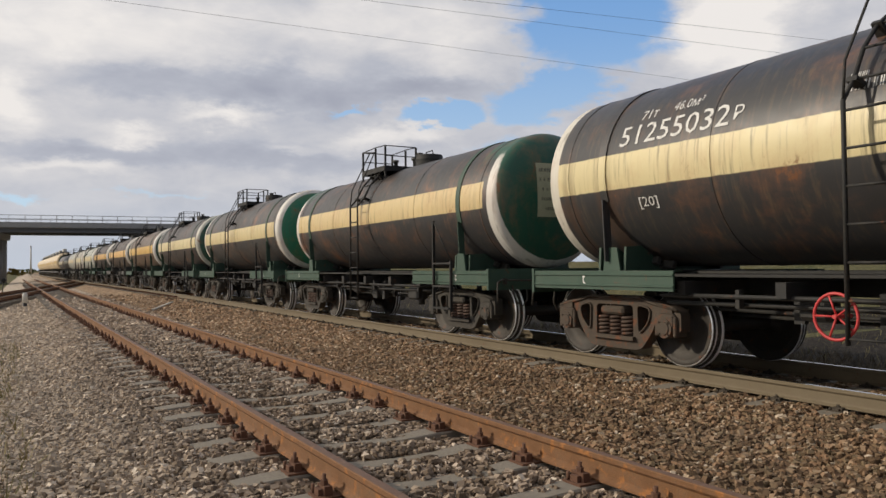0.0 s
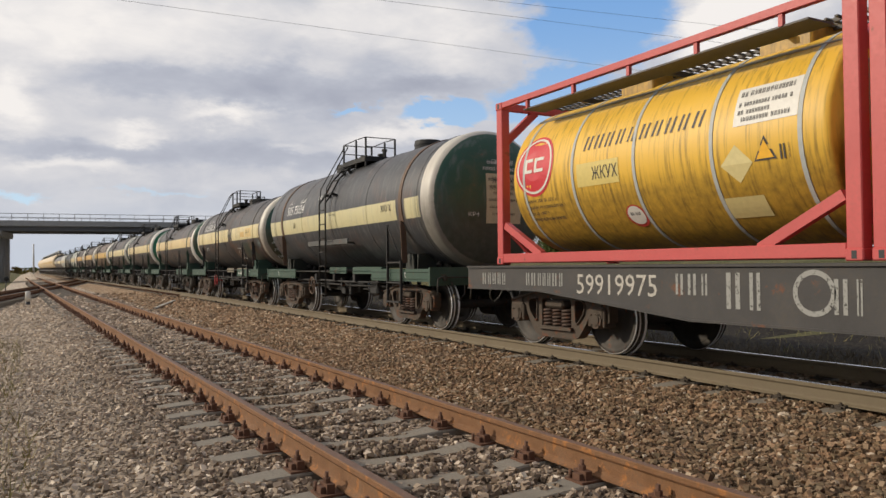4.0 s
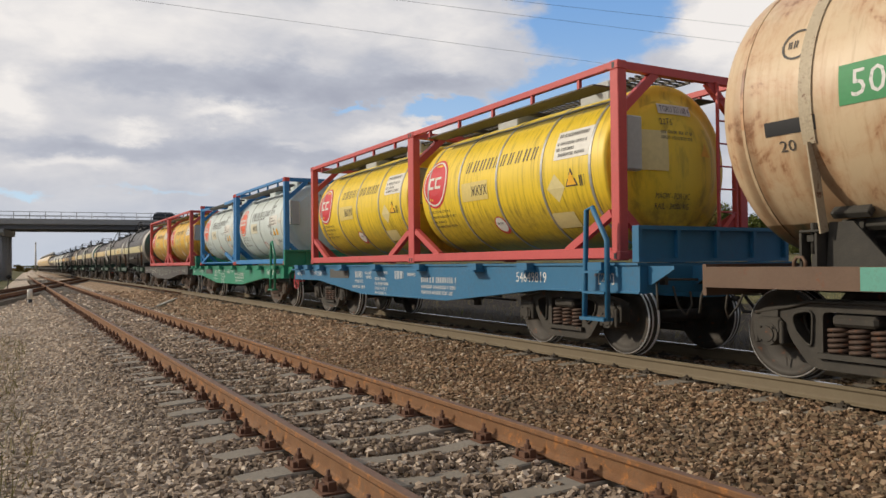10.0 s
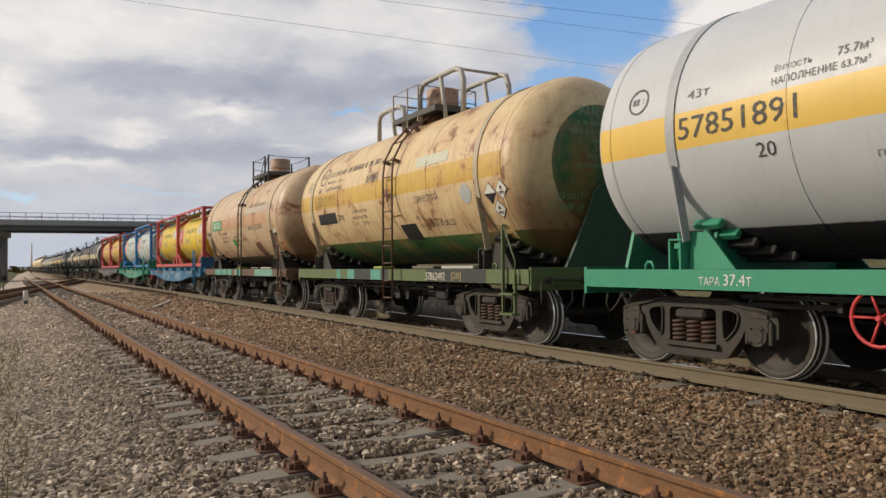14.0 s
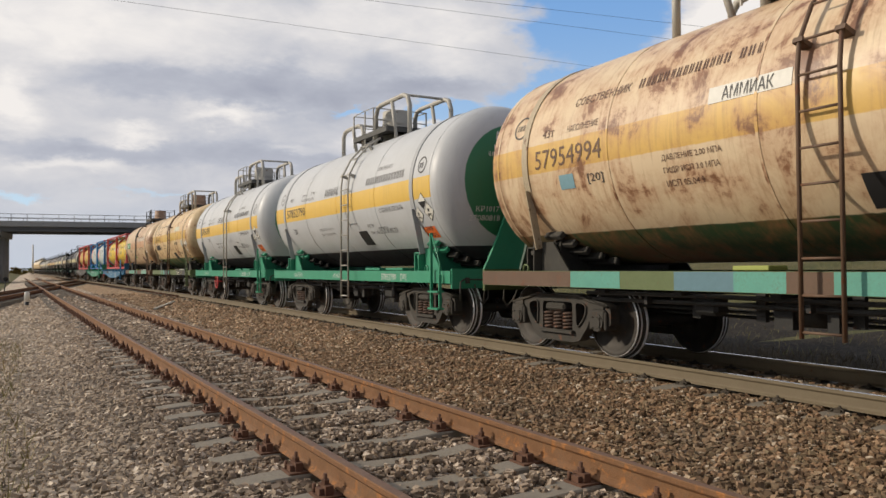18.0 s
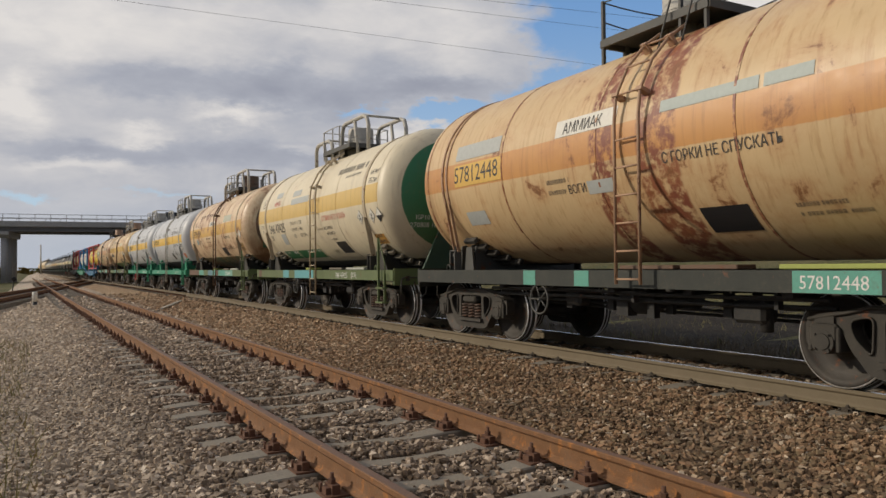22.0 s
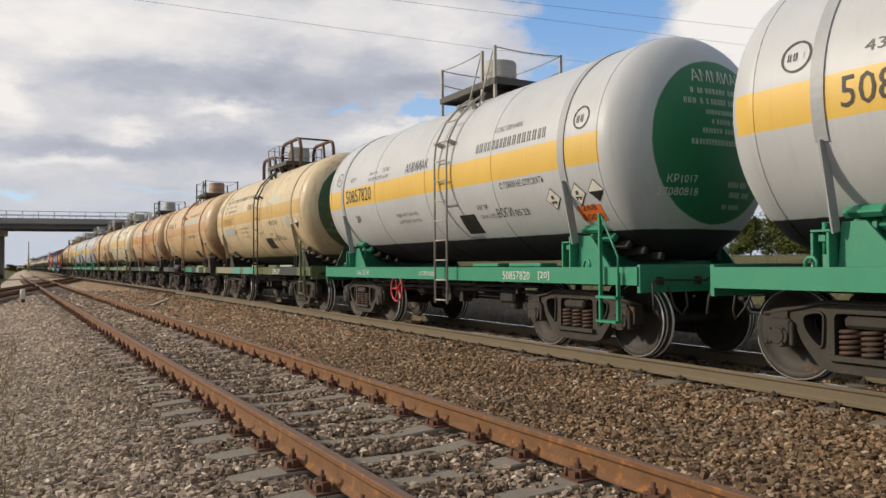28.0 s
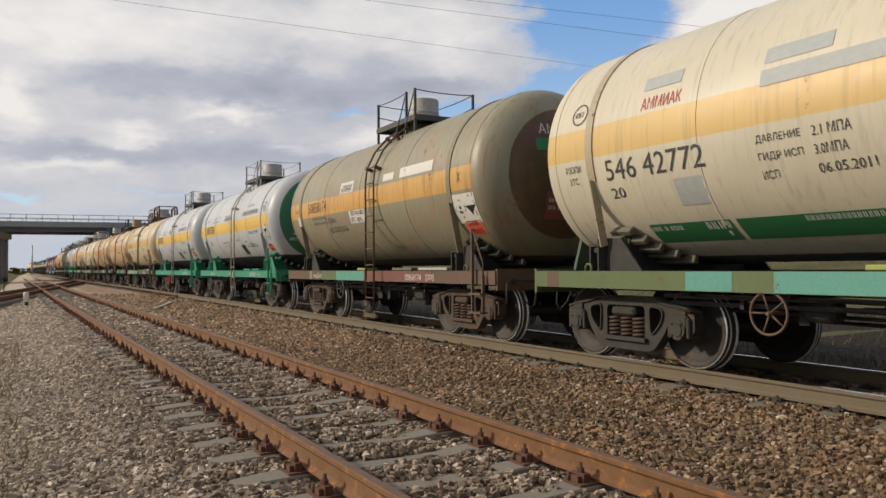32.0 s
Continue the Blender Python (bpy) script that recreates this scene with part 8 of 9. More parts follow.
# five: tan
say(5, "20", 4.27, 2.28, 0.11, 0.17)
panel(5, 4.41, 2.44, 0.54, 0.14, M_BLACKISH, "overpainted_strip")
badge(5, 4.25, 3.14, 0.32)
scrawl(5, 2.3, 2.4, ((0, 0, 0.9, 0.09), (0, -0.14, 1.0, 0.09), (0, -0.28, 0.9, 0.09)))
panel(5, 0.9, 1.95, 0.36, 0.3, plain("green_square", (0.06, 0.30, 0.08), 0.6), "green_panel")
scrawl(5, 0.7, 2.25, ((0, 0, 0.6, 0.09), (0, -0.17, 1.3, 0.11)))
scrawl(5, -1.35, 3.12, ((0, 0, 2.1, 0.13),), worn_letters("faded_brown_stencil", (0.25, 0.17, 0.10), 0.9))
placard(5, -4.07, 2.08, 0.38, True)
panel(5, -1.12, 2.96, 2.6, 0.2, worn_letters("peeling_white_strip", (0.62, 0.52, 0.40), 0.9), "overpainted_strip", "peeling whitish strip")
hazard_plate(5, -4.22, 1.74, 0.45, 0.28, plain("faded_orange_plate", (0.60, 0.28, 0.08), 0.6))
head_bars(5, ((-0.4, 3.5, 0.8, 0.12), (-0.45, 3.3, 0.9, 0.08), (-0.5, 3.1, 0.6, 0.08)))
# nine: rusty
panel(9, 3.20, 2.28, 0.3, 0.2, plain("blue_patch", (0.20, 0.36, 0.42), 0.6), "blue_panel")
say(9, "[20]", 2.62, 2.30, 0.14, 0.3)
panel(9, 0.60, 2.94, 1.0, 0.18, M_WHITE_SHEET, "white_panel", "white painted panel with a black word")
letter(W[9], "АММИАК", 0.14, 0.62, on_shell(0.42, 2.96, GR, GZ, 0.010), M_INK)
RUSTY_INK = worn_letters("rusty_stencil", (0.12, 0.06, 0.04), 0.75)
say(9, "СОБСТВЕННИК", 2.95, 3.37, 0.13, 1.05, RUSTY_INK)
scrawl(9, 1.75, 3.37, ((0, 0, 1.75, 0.15),), RUSTY_INK)
say(9, "НАПОЛНЕНИЕ", 3.0, 3.03, 0.09, 0.62, RUSTY_INK)
say(9, "43т", 3.55, 3.02, 0.12, 0.26, RUSTY_INK)
for k, t in enumerate(("ДАВЛЕНИЕ 2.00 МПА", "ГИДР ИСП 3.0 МПА", "ИСП 05.04.9")):
    say(9, t, 1.30, 2.42 - 0.14 * k, 0.08, 0.05 * len(t), RUSTY_INK)
badge(9, 4.3, 3.1, 0.36)
placard(9, -3.82, 2.28, 0.30, True)
placard(9, -4.18, 2.28, 0.36, False, False)
hazard_plate(9, -3.85, 1.88, 0.52, 0.30, plain("ochre_plate", (0.42, 0.26, 0.10), 0.6))
panel(9, -1.9, 2.99, 1.2, 0.24, plain("grey_green_overpaint", (0.45, 0.46, 0.36), 0.6), "overpainted_strip")
sheet_on(on_head(-0.85, 1.95, GR, 0.70, 4.70, GZ, 0.006), 1.5, 0.75, W[9], paint("peeling_green", (0.03, 0.12, 0.06), 0.6, 0, 0.3, 3, 0.2, 0.5, 0.3), "overpainted_field", "peeling green field", 8, 6)
head_say(9, "АММИАК", -0.45, 3.60, 0.17, 0.95)
head_say(9, "ХИМЗАВОД", -0.50, 2.85, 0.17, 1.0)
head_say(9, "СТ.", -0.85, 2.86, 0.12, 0.2)
head_bars(9, ((-0.3, 3.12, 0.9, 0.09), (-0.3, 2.62, 0.7, 0.08), (-0.45, 2.42, 1.0, 0.08), (-0.3, 2.0, 0.6, 0.07), (-0.3, 1.88, 0.6, 0.07)))
sheet_on(on_head(-0.62, 3.22, GR, 0.70, 4.70, GZ, 0.006), 1.3, 0.36, W[9], M_GREY_PATCH, "overpainted_strip", "", 6, 5)
# ten and seventeen: ivory
for w in (10, 17):
    say(w, "АММИАК", 3.04, 3.06, 0.15, 0.62, M_REDINK)
    say(w, "20", 3.66, 2.08, 0.14, 0.23)
    panel(w, 3.32, 1.52, 1.22, 0.34, plain("green_strip", (0.03, 0.16, 0.06), 0.5), "green_strip", "dark green strip under the figures")
    panel(w, 2.02, 1.52, 1.95, 0.34, plain("green_strip", (0.03, 0.16, 0.06), 0.5), "green_strip", "dark green strip under the figures")
    scrawl(w, 3.4, 1.66, ((0, 0, 0.6, 0.08), (0.95, -0.02, 0.35, 0.13), (2.2, 0.02, 1.1, 0.08)), M_WHITE)
    panel(w, 3.05, 3.30, 0.58, 0.17, M_GREY_PATCH, "overpainted_strip")
    panel(w, 2.62, 1.92, 0.42, 0.34, M_GREY_PATCH, "overpainted_spot")
    panel(w, 1.38, 2.99, 1.5, 0.17, M_GREY_PATCH, "overpainted_strip")
    panel(w, 1.36, 3.22, 0.72, 0.17, M_GREY_PATCH, "overpainted_strip")
    for k, (a, b) in enumerate((("ДАВЛЕНИЕ", "2.1 МПА"), ("ГИДР ИСП", "3.0МПА"), ("ИСП", "06.05.2011"))):
        say(w, a, 1.45, 2.43 - 0.17 * k, 0.09, 0.062 * len(a))
        say(w, b, 0.84, 2.43 - 0.17 * k, 0.10, 0.055 * len(b))
    badge(w, 4.34, 3.08, 0.30)
    say(w, "РЗОПИ", 4.44, 2.46, 0.09, 0.30)
    say(w, "2ТС", 4.40, 2.31, 0.09, 0.18)
scrawl(10, -1.95, 3.47, ((0, 0, 1.85, 0.18), (0.7, -0.16, 0.9, 0.08)))
scrawl(10, -1.13, 2.19, ((0, 0, 0.63, 0.09), (0.05, -0.15, 0.6, 0.09), (0.2, -0.32, 0.4, 0.08)))
say(10, "64.4м³", -4.18, 3.24, 0.12, 0.45)
say(10, "75.7м³", -4.18, 3.05, 0.12, 0.45)
placard(10, -3.46, 2.20, 0.33)
placard(10, -4.11, 2.18, 0.34)
placard(10, -4.48, 2.18, 0.34, True)
hazard_plate(10, -3.98, 1.75, 0.51, 0.26, plain("tan_plate", (0.50, 0.26, 0.05), 0.6))
gas_head(10)
# eleven and twelve: orange and sand
panel(11, 0.85, 2.99, 1.24, 0.24, M_WHITE_SHEET, "white_panel", "white painted panel with a black word")
letter(W[11], "АММИАК", 0.16, 0.80, on_shell(0.68, 3.02, GR, GZ, 0.010), M_INK)
panel(11, -1.14, 2.99, 1.35, 0.14, plain("grey_blue_overpaint", (0.42, 0.47, 0.44), 0.6), "overpainted_strip")
panel(11, -2.55, 2.99, 0.55, 0.14, plain("grey_blue_overpaint", (0.42, 0.47, 0.44), 0.6), "overpainted_strip")
panel(11, 3.65, 3.02, 1.38, 0.26, M_GREY_PATCH, "overpainted_strip")
panel(11, 3.50, 1.93, 0.6, 0.25, M_GREY_PATCH, "grey_panel")
panel(11, 3.66, 2.58, 1.45, 0.36, plain("yellow_number_patch", (0.68, 0.43, 0.10), 0.6), "number_patch")
say(11, "ВОГИ", 0.64, 2.21, 0.13, 0.36)
panel(11, 0.24, 2.17, 0.5, 0.18, M_GREY_PATCH, "grey_panel")
scrawl(11, 1.09, 2.37, ((0, 0, 0.5, 0.07), (0, -0.15, 0.4, 0.07)))
scrawl(11, -2.66, 1.80, ((0, 0, 0.55, 0.06), (0, -0.12, 0.75, 0.06)))
panel(11, -4.0, 1.60, 0.75, 0.95, M_GREY_PATCH, "grey_panel", "grey overpainted field behind the placards")
for w in (11, 12):
    if w == 11:
        placard(w, -4.02, 2.22, 0.32, True)
        placard(w, -4.30, 2.12, 0.36)
    else:
        panel(w, -3.41, 2.19, 0.27, 0.27, plain("worn_placard", (0.58, 0.50, 0.36), 0.6), "worn_placard", "worn pale diamond placard", True)
        placard(w, -3.96, 2.02, 0.32, True)
        placard(w, -4.11, 1.85, 0.36)
    hazard_plate(w, -4.05, 1.66 if w == 11 else 1.58, 0.55, 0.30, plain("red_plate", (0.62, 0.12, 0.06), 0.6) if w == 11 else plain("brown_plate", (0.45, 0.20, 0.07), 0.6))
    gas_head(w)
    panel(w, -4.12, 3.0, 0.26, 0.34, plain("pale_blue_spot", (0.46, 0.50, 0.46), 0.6), "overpainted_spot")
scrawl(12, -1.5, 3.30, ((0, 0, 1.9, 0.11),), worn_letters("faded_grey_stencil", (0.12, 0.11, 0.09), 0.7))
panel(12, -1.07, 2.99, 1.95, 0.17, plain("grey_blue_overpaint", (0.42, 0.47, 0.44), 0.6), "overpainted_strip")
panel(12, 3.15, 1.88, 0.50, 0.36, plain("blue_grey_panel", (0.33, 0.40, 0.38), 0.6), "grey_panel")
say(12, "ДАВЛЕНИЕ 2.08МПа", 3.46, 2.56, 0.085, 0.98)
say(12, "ГИДР ИСП  3.0МПа", 3.46, 2.43, 0.085, 0.96)
scrawl(12, -2.6, 1.80, ((0, 0, 0.55, 0.06), (0, -0.12, 0.7, 0.06)))
say(12, "[20]", 1.95, 3.0, 0.2, 0.36, worn_letters("faded_grey_stencil", (0.12, 0.11, 0.09), 0.7))
# sixteen: khaki
panel(16, 1.15, 2.93, 0.78, 0.25, M_WHITE_SHEET, "white_panel", "white painted panel with a black word")
letter(W[16], "АММИАК", 0.18, 0.64, on_shell(1.08, 2.95, GR, GZ, 0.010), M_INK)
panel(16, 0.66, 2.23, 0.9, 0.29, M_WHITE_SHEET, "white_panel")
letter(W[16], "ВОГИ 04.2023", 0.10, 0.72, on_shell(0.54, 2.40, GR, GZ, 0.010), M_INK)
letter(W[16], "РЕГ- 1897", 0.11, 0.55, on_shell(0.58, 2.25, GR, GZ, 0.010), M_INK)
say(16, "С ГОРКИ", 2.18, 2.30, 0.13, 0.64)
say(16, "НЕ СПУСКАТЬ", 2.08, 2.08, 0.14, 1.13)
panel(16, -1.22, 2.98, 0.5, 0.15, M_WHITE_SHEET, "overpainted_strip")
panel(16, -2.0, 2.97, 1.35, 0.2, M_WHITE_SHEET, "overpainted_strip")
panel(16, 4.18, 2.34, 0.28, 0.24, M_WHITE_SHEET, "white_panel")
panel(16, -4.0, 1.98, 0.72, 0.52, M_WHITE_SHEET, "white_panel", "white field behind the placards")
placard(16, -4.03, 2.05, 0.36)
placard(16, -4.36, 2.10, 0.36, True)
hazard_plate(16, -4.15, 1.78, 0.5, 0.28, plain("red_orange_plate", (0.68, 0.10, 0.04), 0.6))
say(16, "Х", -4.25, 2.66, 0.16, 0.10)
head_say(16, "АММИАК", -0.55, 3.40, 0.17, 0.95)
sheet_on(on_head(-0.62, 3.12, GR, 0.70, 4.70, GZ, 0.006), 1.2, 0.2, W[16], plain("green_repaint", (0.03, 0.22, 0.09), 0.6), "overpainted_strip", "", 6, 4)
sheet_on(on_head(-0.45, 2.0, GR, 0.70, 4.70, GZ, 0.006), 0.55, 0.45, W[16], plain("red_repaint", (0.32, 0.07, 0.05), 0.6), "overpainted_field", "", 6, 4)
sheet_on(on_head(0.12, 1.85, GR, 0.70, 4.70, GZ, 0.006), 0.5, 0.5, W[16], plain("teal_repaint", (0.03, 0.16, 0.11), 0.6), "overpainted_field", "", 6, 4)
head_bars(16, ((-0.4, 2.28, 0.4, 0.07), (-0.4, 2.16, 0.4, 0.07)))

# flat wagons
F_X = -1.434
for w in (3, 4):
    for du, dv, a, b in ((2.30, 0.94, 0.43, 0.16), (2.30, 0.83, 0.43, 0.075), (2.45, 0.71, 0.70, 0.07), (1.75, 1.02, 0.37, 0.06), (1.70, 0.93, 0.31, 0.07), (0.22, 0.94, 0.41, 0.17), (0.75, 1.02, 0.2, 0.07),
                         (-0.35, 1.0, 0.35, 0.07), (-0.93, 0.89, 1.32, 0.11), (-0.93, 0.78, 1.29, 0.07), (-0.93, 0.68, 1.2, 0.07), (1.21, 0.90, 0.55, 0.065), (1.21, 0.80, 0.7, 0.065), (1.21, 0.70, 0.6, 0.065), (1.21, 0.61, 0.62, 0.06)):
        bars_on(on_side(F_X, du, dv), ((0, 0, a, b),), W[w], M_WHITE)
    bm = bmesh.new()
    box(bm, (F_X, 3.30, 1.02), (0.006, 1.2, 0.2))
    part("notice_plate", bm, M_GREY_FRAME, W[w])
    letter(W[w], "54687231" if w == 3 else "54649819", 0.15, 0.75, on_side(F_X, -4.92 if w == 3 else -4.05, 0.95), M_WHITE)
    letter(W[w], "[20]", 0.14, 0.3, on_side(F_X, -5.9, 0.95), M_WHITE)
    letter(W[w], "ТАРА 20.8т", 0.11, 0.7, on_side(F_X, 5.2, 0.96), M_WHITE)
    letter(W[w], "483А-03", 0.08, 0.4, on_side(F_X, 6.45, 0.96), M_WHITE)
letter(W[2], "59919975", 0.26, 1.45, on_side(F_X, 3.84, 0.84), worn_letters("chalky_stencil", (0.55, 0.52, 0.45), 0.7), "lettering")
smudge = worn_letters("smeared_stencil", (0.34, 0.34, 0.31), 1.0)
for du, dv, a, b in ((2.1, 0.88, 0.5, 0.26), (1.4, 0.75, 0.5, 0.42), (0.2, 0.75, 0.3, 0.36), (-0.5, 0.8, 0.9, 0.3), (-1.6, 0.84, 0.7, 0.24), (-2.9, 0.92, 0.4, 0.16), (-3.5, 0.92, 0.6, 0.18), (-4.4, 0.94, 0.4, 0.18), (-5.2, 0.95, 0.9, 0.14), (6.2, 0.93, 0.8, 0.2), (5.0, 0.93, 0.9, 0.2)):
    bars_on(on_side(F_X, du, dv), ((0, 0, a, b),), W[2], smudge)
disc_on(on_side(F_X, 0.62, 0.72), 0.22, W[2], smudge, "round_badge", inner=0.17)

# tank containers
CR, CZ = 1.14, 1.32
M_LOGO_RED = plain("red_logo", (0.58, 0.03, 0.04), 0.45)
M_LOGO_ORANGE = plain("orange_logo", (0.75, 0.12, 0.04), 0.45)
M_SIGN_YELLOW = plain("yellow_warning", (0.80, 0.42, 0.02), 0.45)
for (w, k), ob in BOXES.items():
    def cput(y, z, lift=0.006):
        return on_shell(y, z, CR, CZ, lift)
    pale = w == 3
    logo = M_LOGO_ORANGE if pale else M_LOGO_RED
    back = M_PALE if pale else M_WHITE_SHEET
    disc_on(cput(2.58, 1.02, 0.005), 0.47, ob, logo, "logo_disc", "round company disc with a pale ring")
    disc_on(cput(2.58 - 0.04, 1.02 + 0.04, 0.008), 0.43, ob, back, "logo_ring", inner=0.395)
    for u, v, a, b in ((0.24, 0.36, 0.19, 0.22), (0.48, 0.36, 0.22, 0.22)) if not pale else ((0.14, 0.37, 0.20, 0.2), (0.38, 0.37, 0.17, 0.2), (0.59, 0.37, 0.2, 0.2)):
        for dv in (0.0, b - 0.05):
            sheet_on(cput(2.58 - u - 0.06, 1.02 + v + dv, 0.009), a - 0.06, 0.05, ob, back, "logo_bar", "", 2, 1)
        sheet_on(cput(2.58 - u, 1.02 + v, 0.009), 0.055, b, ob, back, "logo_bar", "", 1, 2)
    # company name: slanted strokes
    put = cput(0.98, 1.55, 0.006)
    bm = bmesh.new()
    rng = random.Random(w * 3 + k)
    n = 10 if not pale else 14
    for i in range(n):
        x0, wide, h = i * 2.15 / n, 2.15 / n * rng.uniform(0.36, 0.5), 0.20
        for q in (x0, x0 + wide * 0.95):
            bm.faces.new([bm.verts.new(put(u, v)) for u, v in ((q, 0), (q + wide * 0.38, 0), (q + wide * 0.38 + 0.045, h), (q + 0.045, h))])
    part("company_lettering", bm, M_INK, ob)
    if pale:
        bars_on(cput(0.92, 1.46), ((0, 0, 1.5, 0.09),), ob, M_INK)
        letter(ob, "10 2017", 0.10, 0.40, cput(-0.68 if k == 0 else -1.0, 1.18), M_INK)
    sheet_on(cput(1.05 if pale else 1.1, 1.06, 0.005), 0.84 if not pale else 0.75, 0.32, ob, plain("cream_overpaint", (0.64, 0.60, 0.44) if pale else (0.66, 0.52, 0.16), 0.6), "overpainted_strip")
    letter(ob, "ЖКУХ", 0.17, 0.50, cput(0.78, 1.14, 0.010), M_INK)
    bars_on(cput(2.42, 0.70), ((0, 0.26, 0.8, 0.055), (0, 0.16, 0.95, 0.055), (0, 0.06, 0.55, 0.055), (0.05, -0.04, 0.8, 0.055)), ob, M_INK)
    wy = -0.05 if pale and k == 1 else 0.35
    disc_on(cput(wy, 0.48, 0.005), 0.18, ob, M_REDINK, "warning_disc")
    disc_on(cput(wy - 0.035, 0.48 + 0.035, 0.008), 0.145, ob, M_WHITE_SHEET, "warning_disc")
    bars_on(cput(wy - 0.09, 0.48 + 0.15, 0.011), ((0, 0, 0.18, 0.05),), ob, M_INK)
    # labels at the rear
    if pale:
        letter(ob, "EXFU", 0.11, 0.4, cput(-1.18, 1.78), M_INK)
        letter(ob, "22Т6", 0.11, 0.4, cput(-1.2, 1.62), M_INK)
        sheet_on(cput(-1.14, 1.22, 0.005), 0.85, 0.32, ob, M_WHITE_SHEET, "label_sheet", "", 3, 4)
        bars_on(cput(-1.18, 1.25, 0.009), ((0, 0.18, 0.4, 0.055), (0, 0.09, 0.72, 0.055), (0, 0.0, 0.75, 0.055)), ob, M_INK)
        sheet_on(cput(-1.22, 0.62, 0.005), 0.4, 0.24, ob, M_WHITE_SHEET, "label_sheet", "", 3, 4)
        letter(ob, "L4DN Т13", 0.10, 0.55, cput(-1.66, 0.70), M_INK)
        bars_on(cput(-1.15, 0.93, 0.009), ((0, 0, 0.12, 0.16),), ob, M_INK)
        sheet_on(cput(-1.80, 0.92, 0.005), 0.16, 0.2, ob, M_SIGN_YELLOW, "label_sheet", "", 2, 3)
        sheet_on(cput(-2.02, 1.12, 0.005), 0.5, 0.5, ob, plain("pale_ghost_patch", (0.60, 0.60, 0.52), 0.6), "overpainted_spot", "", diamond=True)
    else:
        sheet_on(cput(-1.55, 1.46, 0.005), 0.78, 0.44, ob, M_WHITE_SHEET, "label_sheet", "white label sheet with small print", 3, 5)
        bars_on(cput(-1.60, 1.50, 0.009), ((0, 0.29, 0.66, 0.07), (0, 0.17, 0.66, 0.055), (0, 0.08, 0.4, 0.055), (0.05, 0.0, 0.6, 0.055)), ob, M_INK)
        sheet_on(cput(-1.36, 0.86, 0.005), 0.42, 0.42, ob, plain("cream_diamond", (0.66, 0.56, 0.26), 0.6), "overpainted_spot", "", diamond=True)
        sheet_on(cput(-1.25, 0.50, 0.005), 0.55, 0.28, ob, plain("cream_field", (0.60, 0.50, 0.22), 0.6), "overpainted_spot", "", 3, 4)
        bars_on(cput(-2.12, 1.05, 0.009), ((0, 0, 0.12, 0.17),), ob, M_INK)
    ty = -1.42 if pale else -1.80
    bm = bmesh.new()
    put = cput(ty, 0.92 if pale else 1.06, 0.006)
    bm.faces.new([bm.verts.new(put(u, v)) for u, v in ((0, 0), (0.28, 0), (0.14, 0.26))])
    part("warning_triangle", bm, M_INK, ob)
    bm = bmesh.new()
    put = cput(ty, 0.92 if pale else 1.06, 0.010)
    bm.faces.new([bm.verts.new(put(u, v)) for u, v in ((0.035, 0.02), (0.245, 0.02), (0.14, 0.215))])
    part("warning_triangle", bm, M_SIGN_YELLOW, ob)
    hp = on_head(0, 0, CR, 0.34, 2.52, CZ)
    sheet_on(on_head(-0.28, 2.02, CR, 0.34, 2.52, CZ), 0.62, 0.14, ob, M_WHITE_SHEET if not pale else M_PALE, "label_sheet", "", 4, 3)
    letter(ob, "TGRU 321168 4" if not pale else "EXFU 821483 7", 0.09, 0.56, on_head(-0.25, 2.045, CR, 0.34, 2.52, CZ, 0.014), M_INK)
    letter(ob, "22Т6", 0.09, 0.22, on_head(-0.28, 1.86, CR, 0.34, 2.52, CZ), M_INK)
    bars_on(hp, ((-0.28, 1.74, 0.6, 0.05), (-0.28, 1.66, 0.6, 0.05)), ob, M_INK)
    if not pale:
        letter(ob, "MAGW - FOR UIC", 0.08, 0.62, on_head(-0.38, 0.84, CR, 0.34, 2.52, CZ), M_INK)
        letter(ob, "RAIL   34000 KG", 0.08, 0.62, on_head(-0.38, 0.70, CR, 0.34, 2.52, CZ), M_INK)
        sheet_on(on_head(-0.62, 1.22, CR, 0.34, 2.52, CZ, 0.006), 0.45, 0.55, ob, plain("pale_yellow_patch", (0.72, 0.62, 0.30), 0.6), "overpainted_spot", "", 4, 4)
    bm = bmesh.new()
    put = on_head(0.48, 1.46, CR, 0.34, 2.52, CZ, 0.01)
    bm.faces.new([bm.verts.new(put(u, v)) for u, v in ((0, 0), (0.2, 0), (0.1, 0.2))])
    part("warning_triangle", bm, M_SIGN_YELLOW, ob)


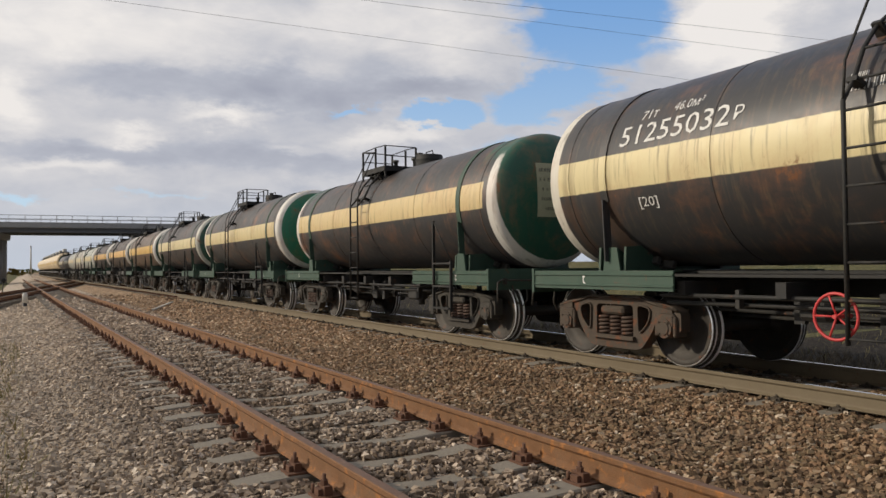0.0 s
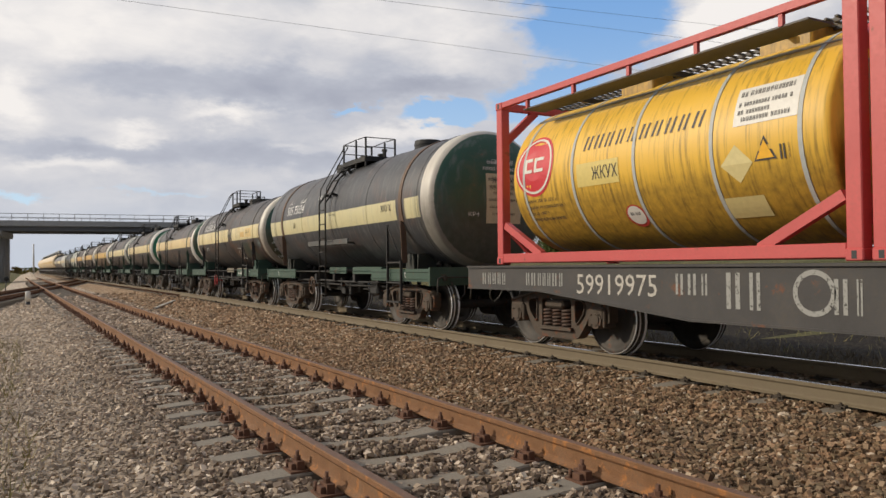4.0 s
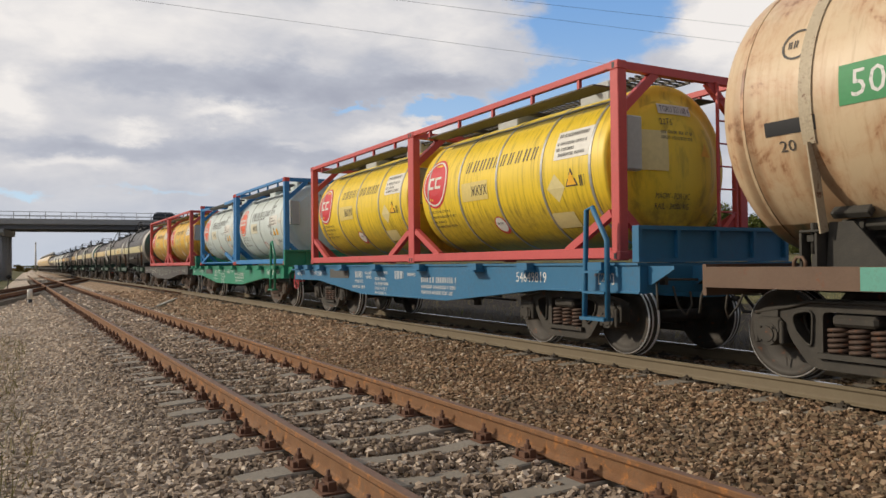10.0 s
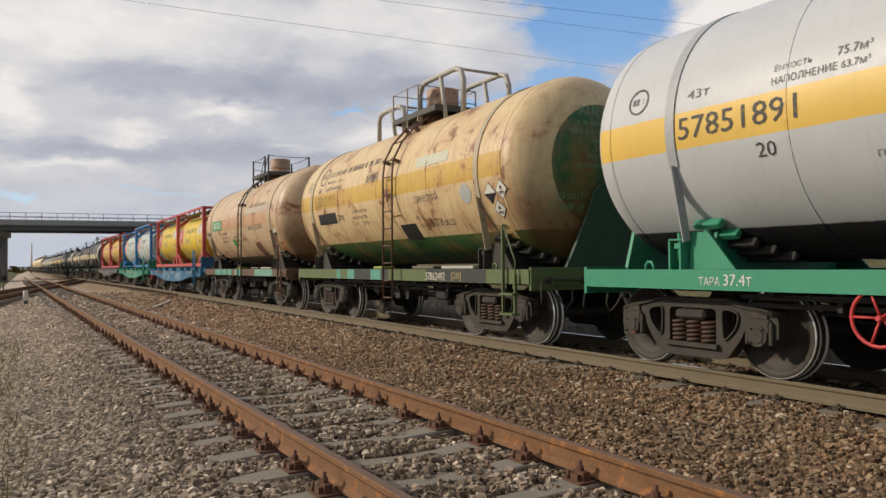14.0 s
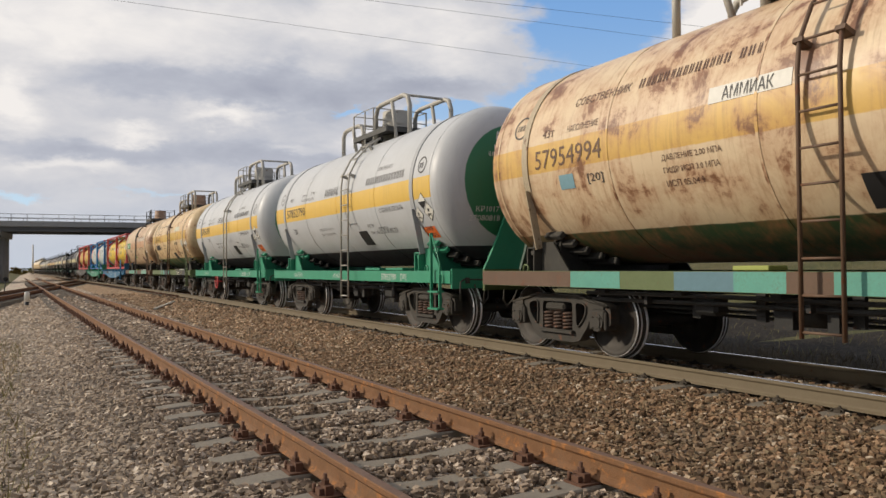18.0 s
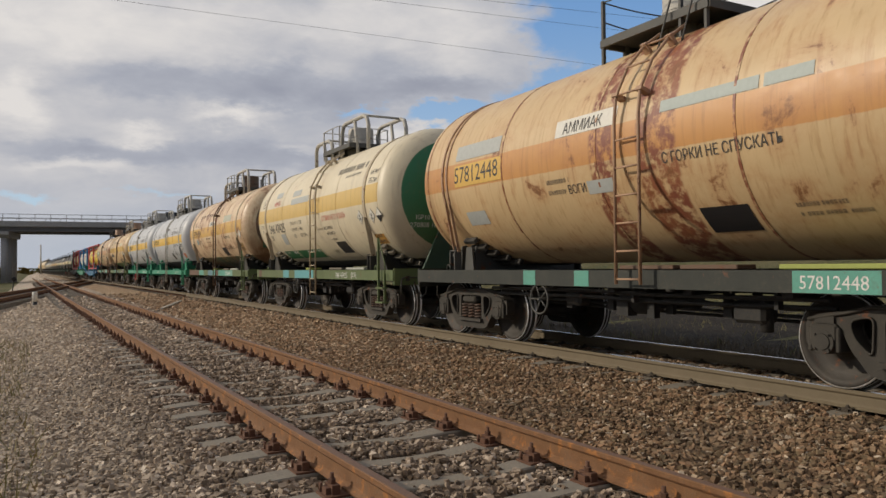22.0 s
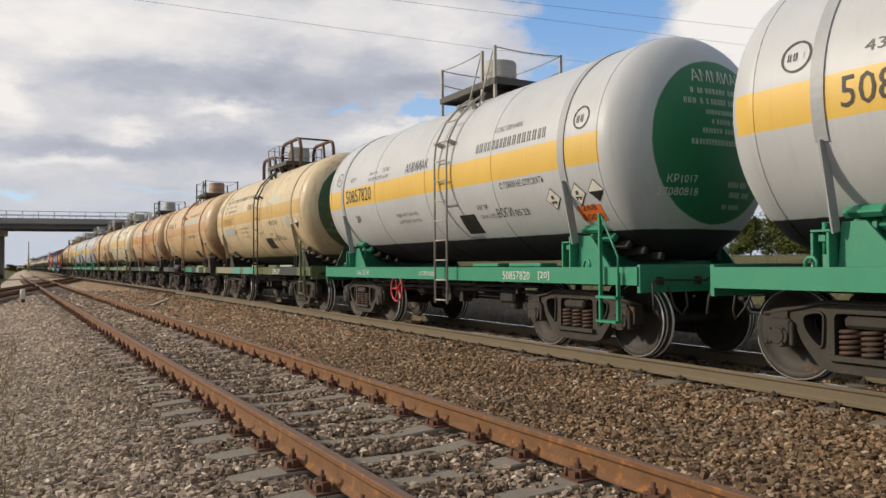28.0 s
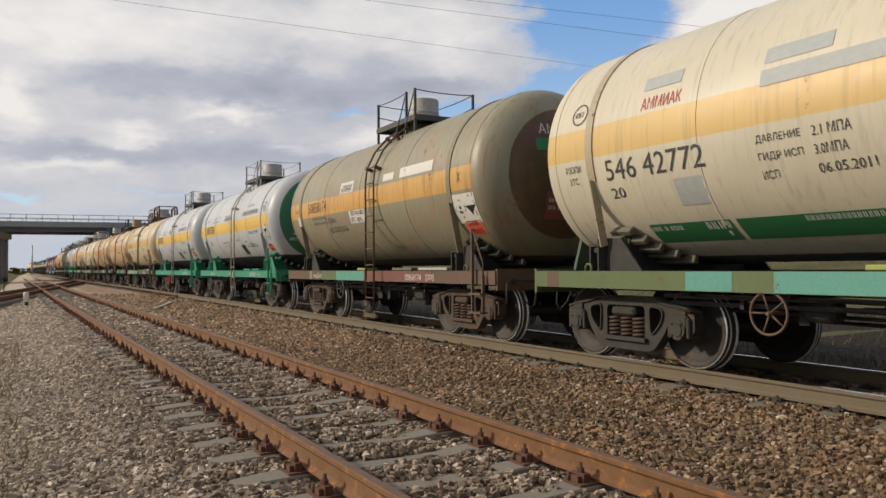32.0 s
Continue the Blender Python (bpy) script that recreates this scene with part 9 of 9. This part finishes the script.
# ---- cars on the bridge ----
def build_car(mat, label, van):
    root = tagged(new("car"), label, "car", "cars on the bridge")
    L, Wd = 4.5, 1.78
    bm = bmesh.new()
    h = 1.95 if van else 1.5
    roof0, roof1 = (-2.05, 1.0) if van else (-1.75, 0.45)
    out = [(-2.25, 0.32), (-2.25, 0.85), (-2.15, 0.98), (2.0 if van else 1.1, 1.02), (2.2, 0.85), (2.25, 0.32)]
    a = [bm.verts.new((x, -Wd / 2, z)) for x, z in out]
    b = [bm.verts.new((x, Wd / 2, z)) for x, z in out]
    bm.faces.new(a), bm.faces.new(b[::-1])
    for i in range(len(out)):
        bm.faces.new((a[i], b[i], b[(i + 1) % len(out)], a[(i + 1) % len(out)]))
    part("body", bm, mat, root)
    bm = bmesh.new()
    low = [(-2.18, 0.95), (1.7 if van else 1.15, 0.98)]
    v = [bm.verts.new((x, s * y, z)) for s in (-1, 1) for x, y, z in ((low[0][0], 0.86, low[0][1]), (low[1][0], 0.86, low[1][1]), (roof1, 0.72, h), (roof0, 0.72, h))]
    bm.faces.new(v[:4]), bm.faces.new(v[4:][::-1])
    for i in range(4):
        f = bm.faces.new((v[i], v[4 + i], v[4 + (i + 1) % 4], v[(i + 1) % 4]))
        f.material_index = 1 if i == 2 else 0
    part("cabin", bm, (M_GLASS, mat), root)
    for x in (-1.4, 1.4):
        for s in (-1, 1):
            bm = bmesh.new()
            lathe(bm, [(-0.1, 0, 0), (-0.1, 0.32, 0), (0.1, 0.32, 0), (0.1, 0, 0)], "y", 16, (x, s * 0.8, 0.32))
            part("wheel", bm, M_RUBBER, root)
    return root


CARS = []
for passing, mat, label, van in ((6.0 + 0.10, plain("dark_blue_car_paint", (0.03, 0.04, 0.06), 0.3), "dark estate car driving over the bridge", False),
                                 (8.0 - 0.57, plain("silver_blue_car_paint", (0.25, 0.28, 0.32), 0.3), "small grey car driving over the bridge", False),
                                 (9.0 - 0.30, plain("black_car_paint", (0.02, 0.022, 0.025), 0.3), "black car driving over the bridge", False),
                                 (12.0, plain("pale_grey_car_paint", (0.30, 0.32, 0.34), 0.3), "grey car driving over the bridge", False),
                                 (19.0 - 0.30, plain("silver_car_paint", (0.5, 0.52, 0.55), 0.25, 0.3), "silver car driving over the bridge", False),
                                 (21.0 - 0.38, plain("grey_van_paint", (0.12, 0.13, 0.15), 0.3), "grey delivery van driving over the bridge", True)):
    CARS.append((build_car(mat, label, van), passing))

shape_letters()


def motions():
    times = [0.5 * i for i in range(65)]
    for ob, back, x, z in MOVERS:
        walk(ob, [(t, pose(x + bend(y), y, z, 0, 0, heading(y))) for t in times for y in (way(t) - back,)])
    # one row for each 75 degrees of wheel turn
    r = 0.4785
    stops, t, last = [0.0], 0.0, way(0)
    while t < 32:
        t = min(32.0, t + 0.1)
        stops.append(t)
    for ob, y, start in SPINNERS:
        walk(ob, [(t, pose(0, y, r, start - math.degrees((way(t) - way(0)) / r), 0, 0)) for t in stops])
    for car, passing in CARS:
        # 12.6 m/s along the deck; at its time it is 6.1 m beyond the pier; before and after it stands in line at the deck's ends
        k = [c for c, _ in CARS].index(car)
        a, b = -72 + 6 * k, 38 + 6 * k
        rows = [(t, a if (x := 6.1 + 12.6 * (t - passing)) < a else b if x > b else x) for t in times]
        walk(car, [(t, BRIDGE @ pose(x, 2.6, 7.97)) for t, x in rows])


motions()
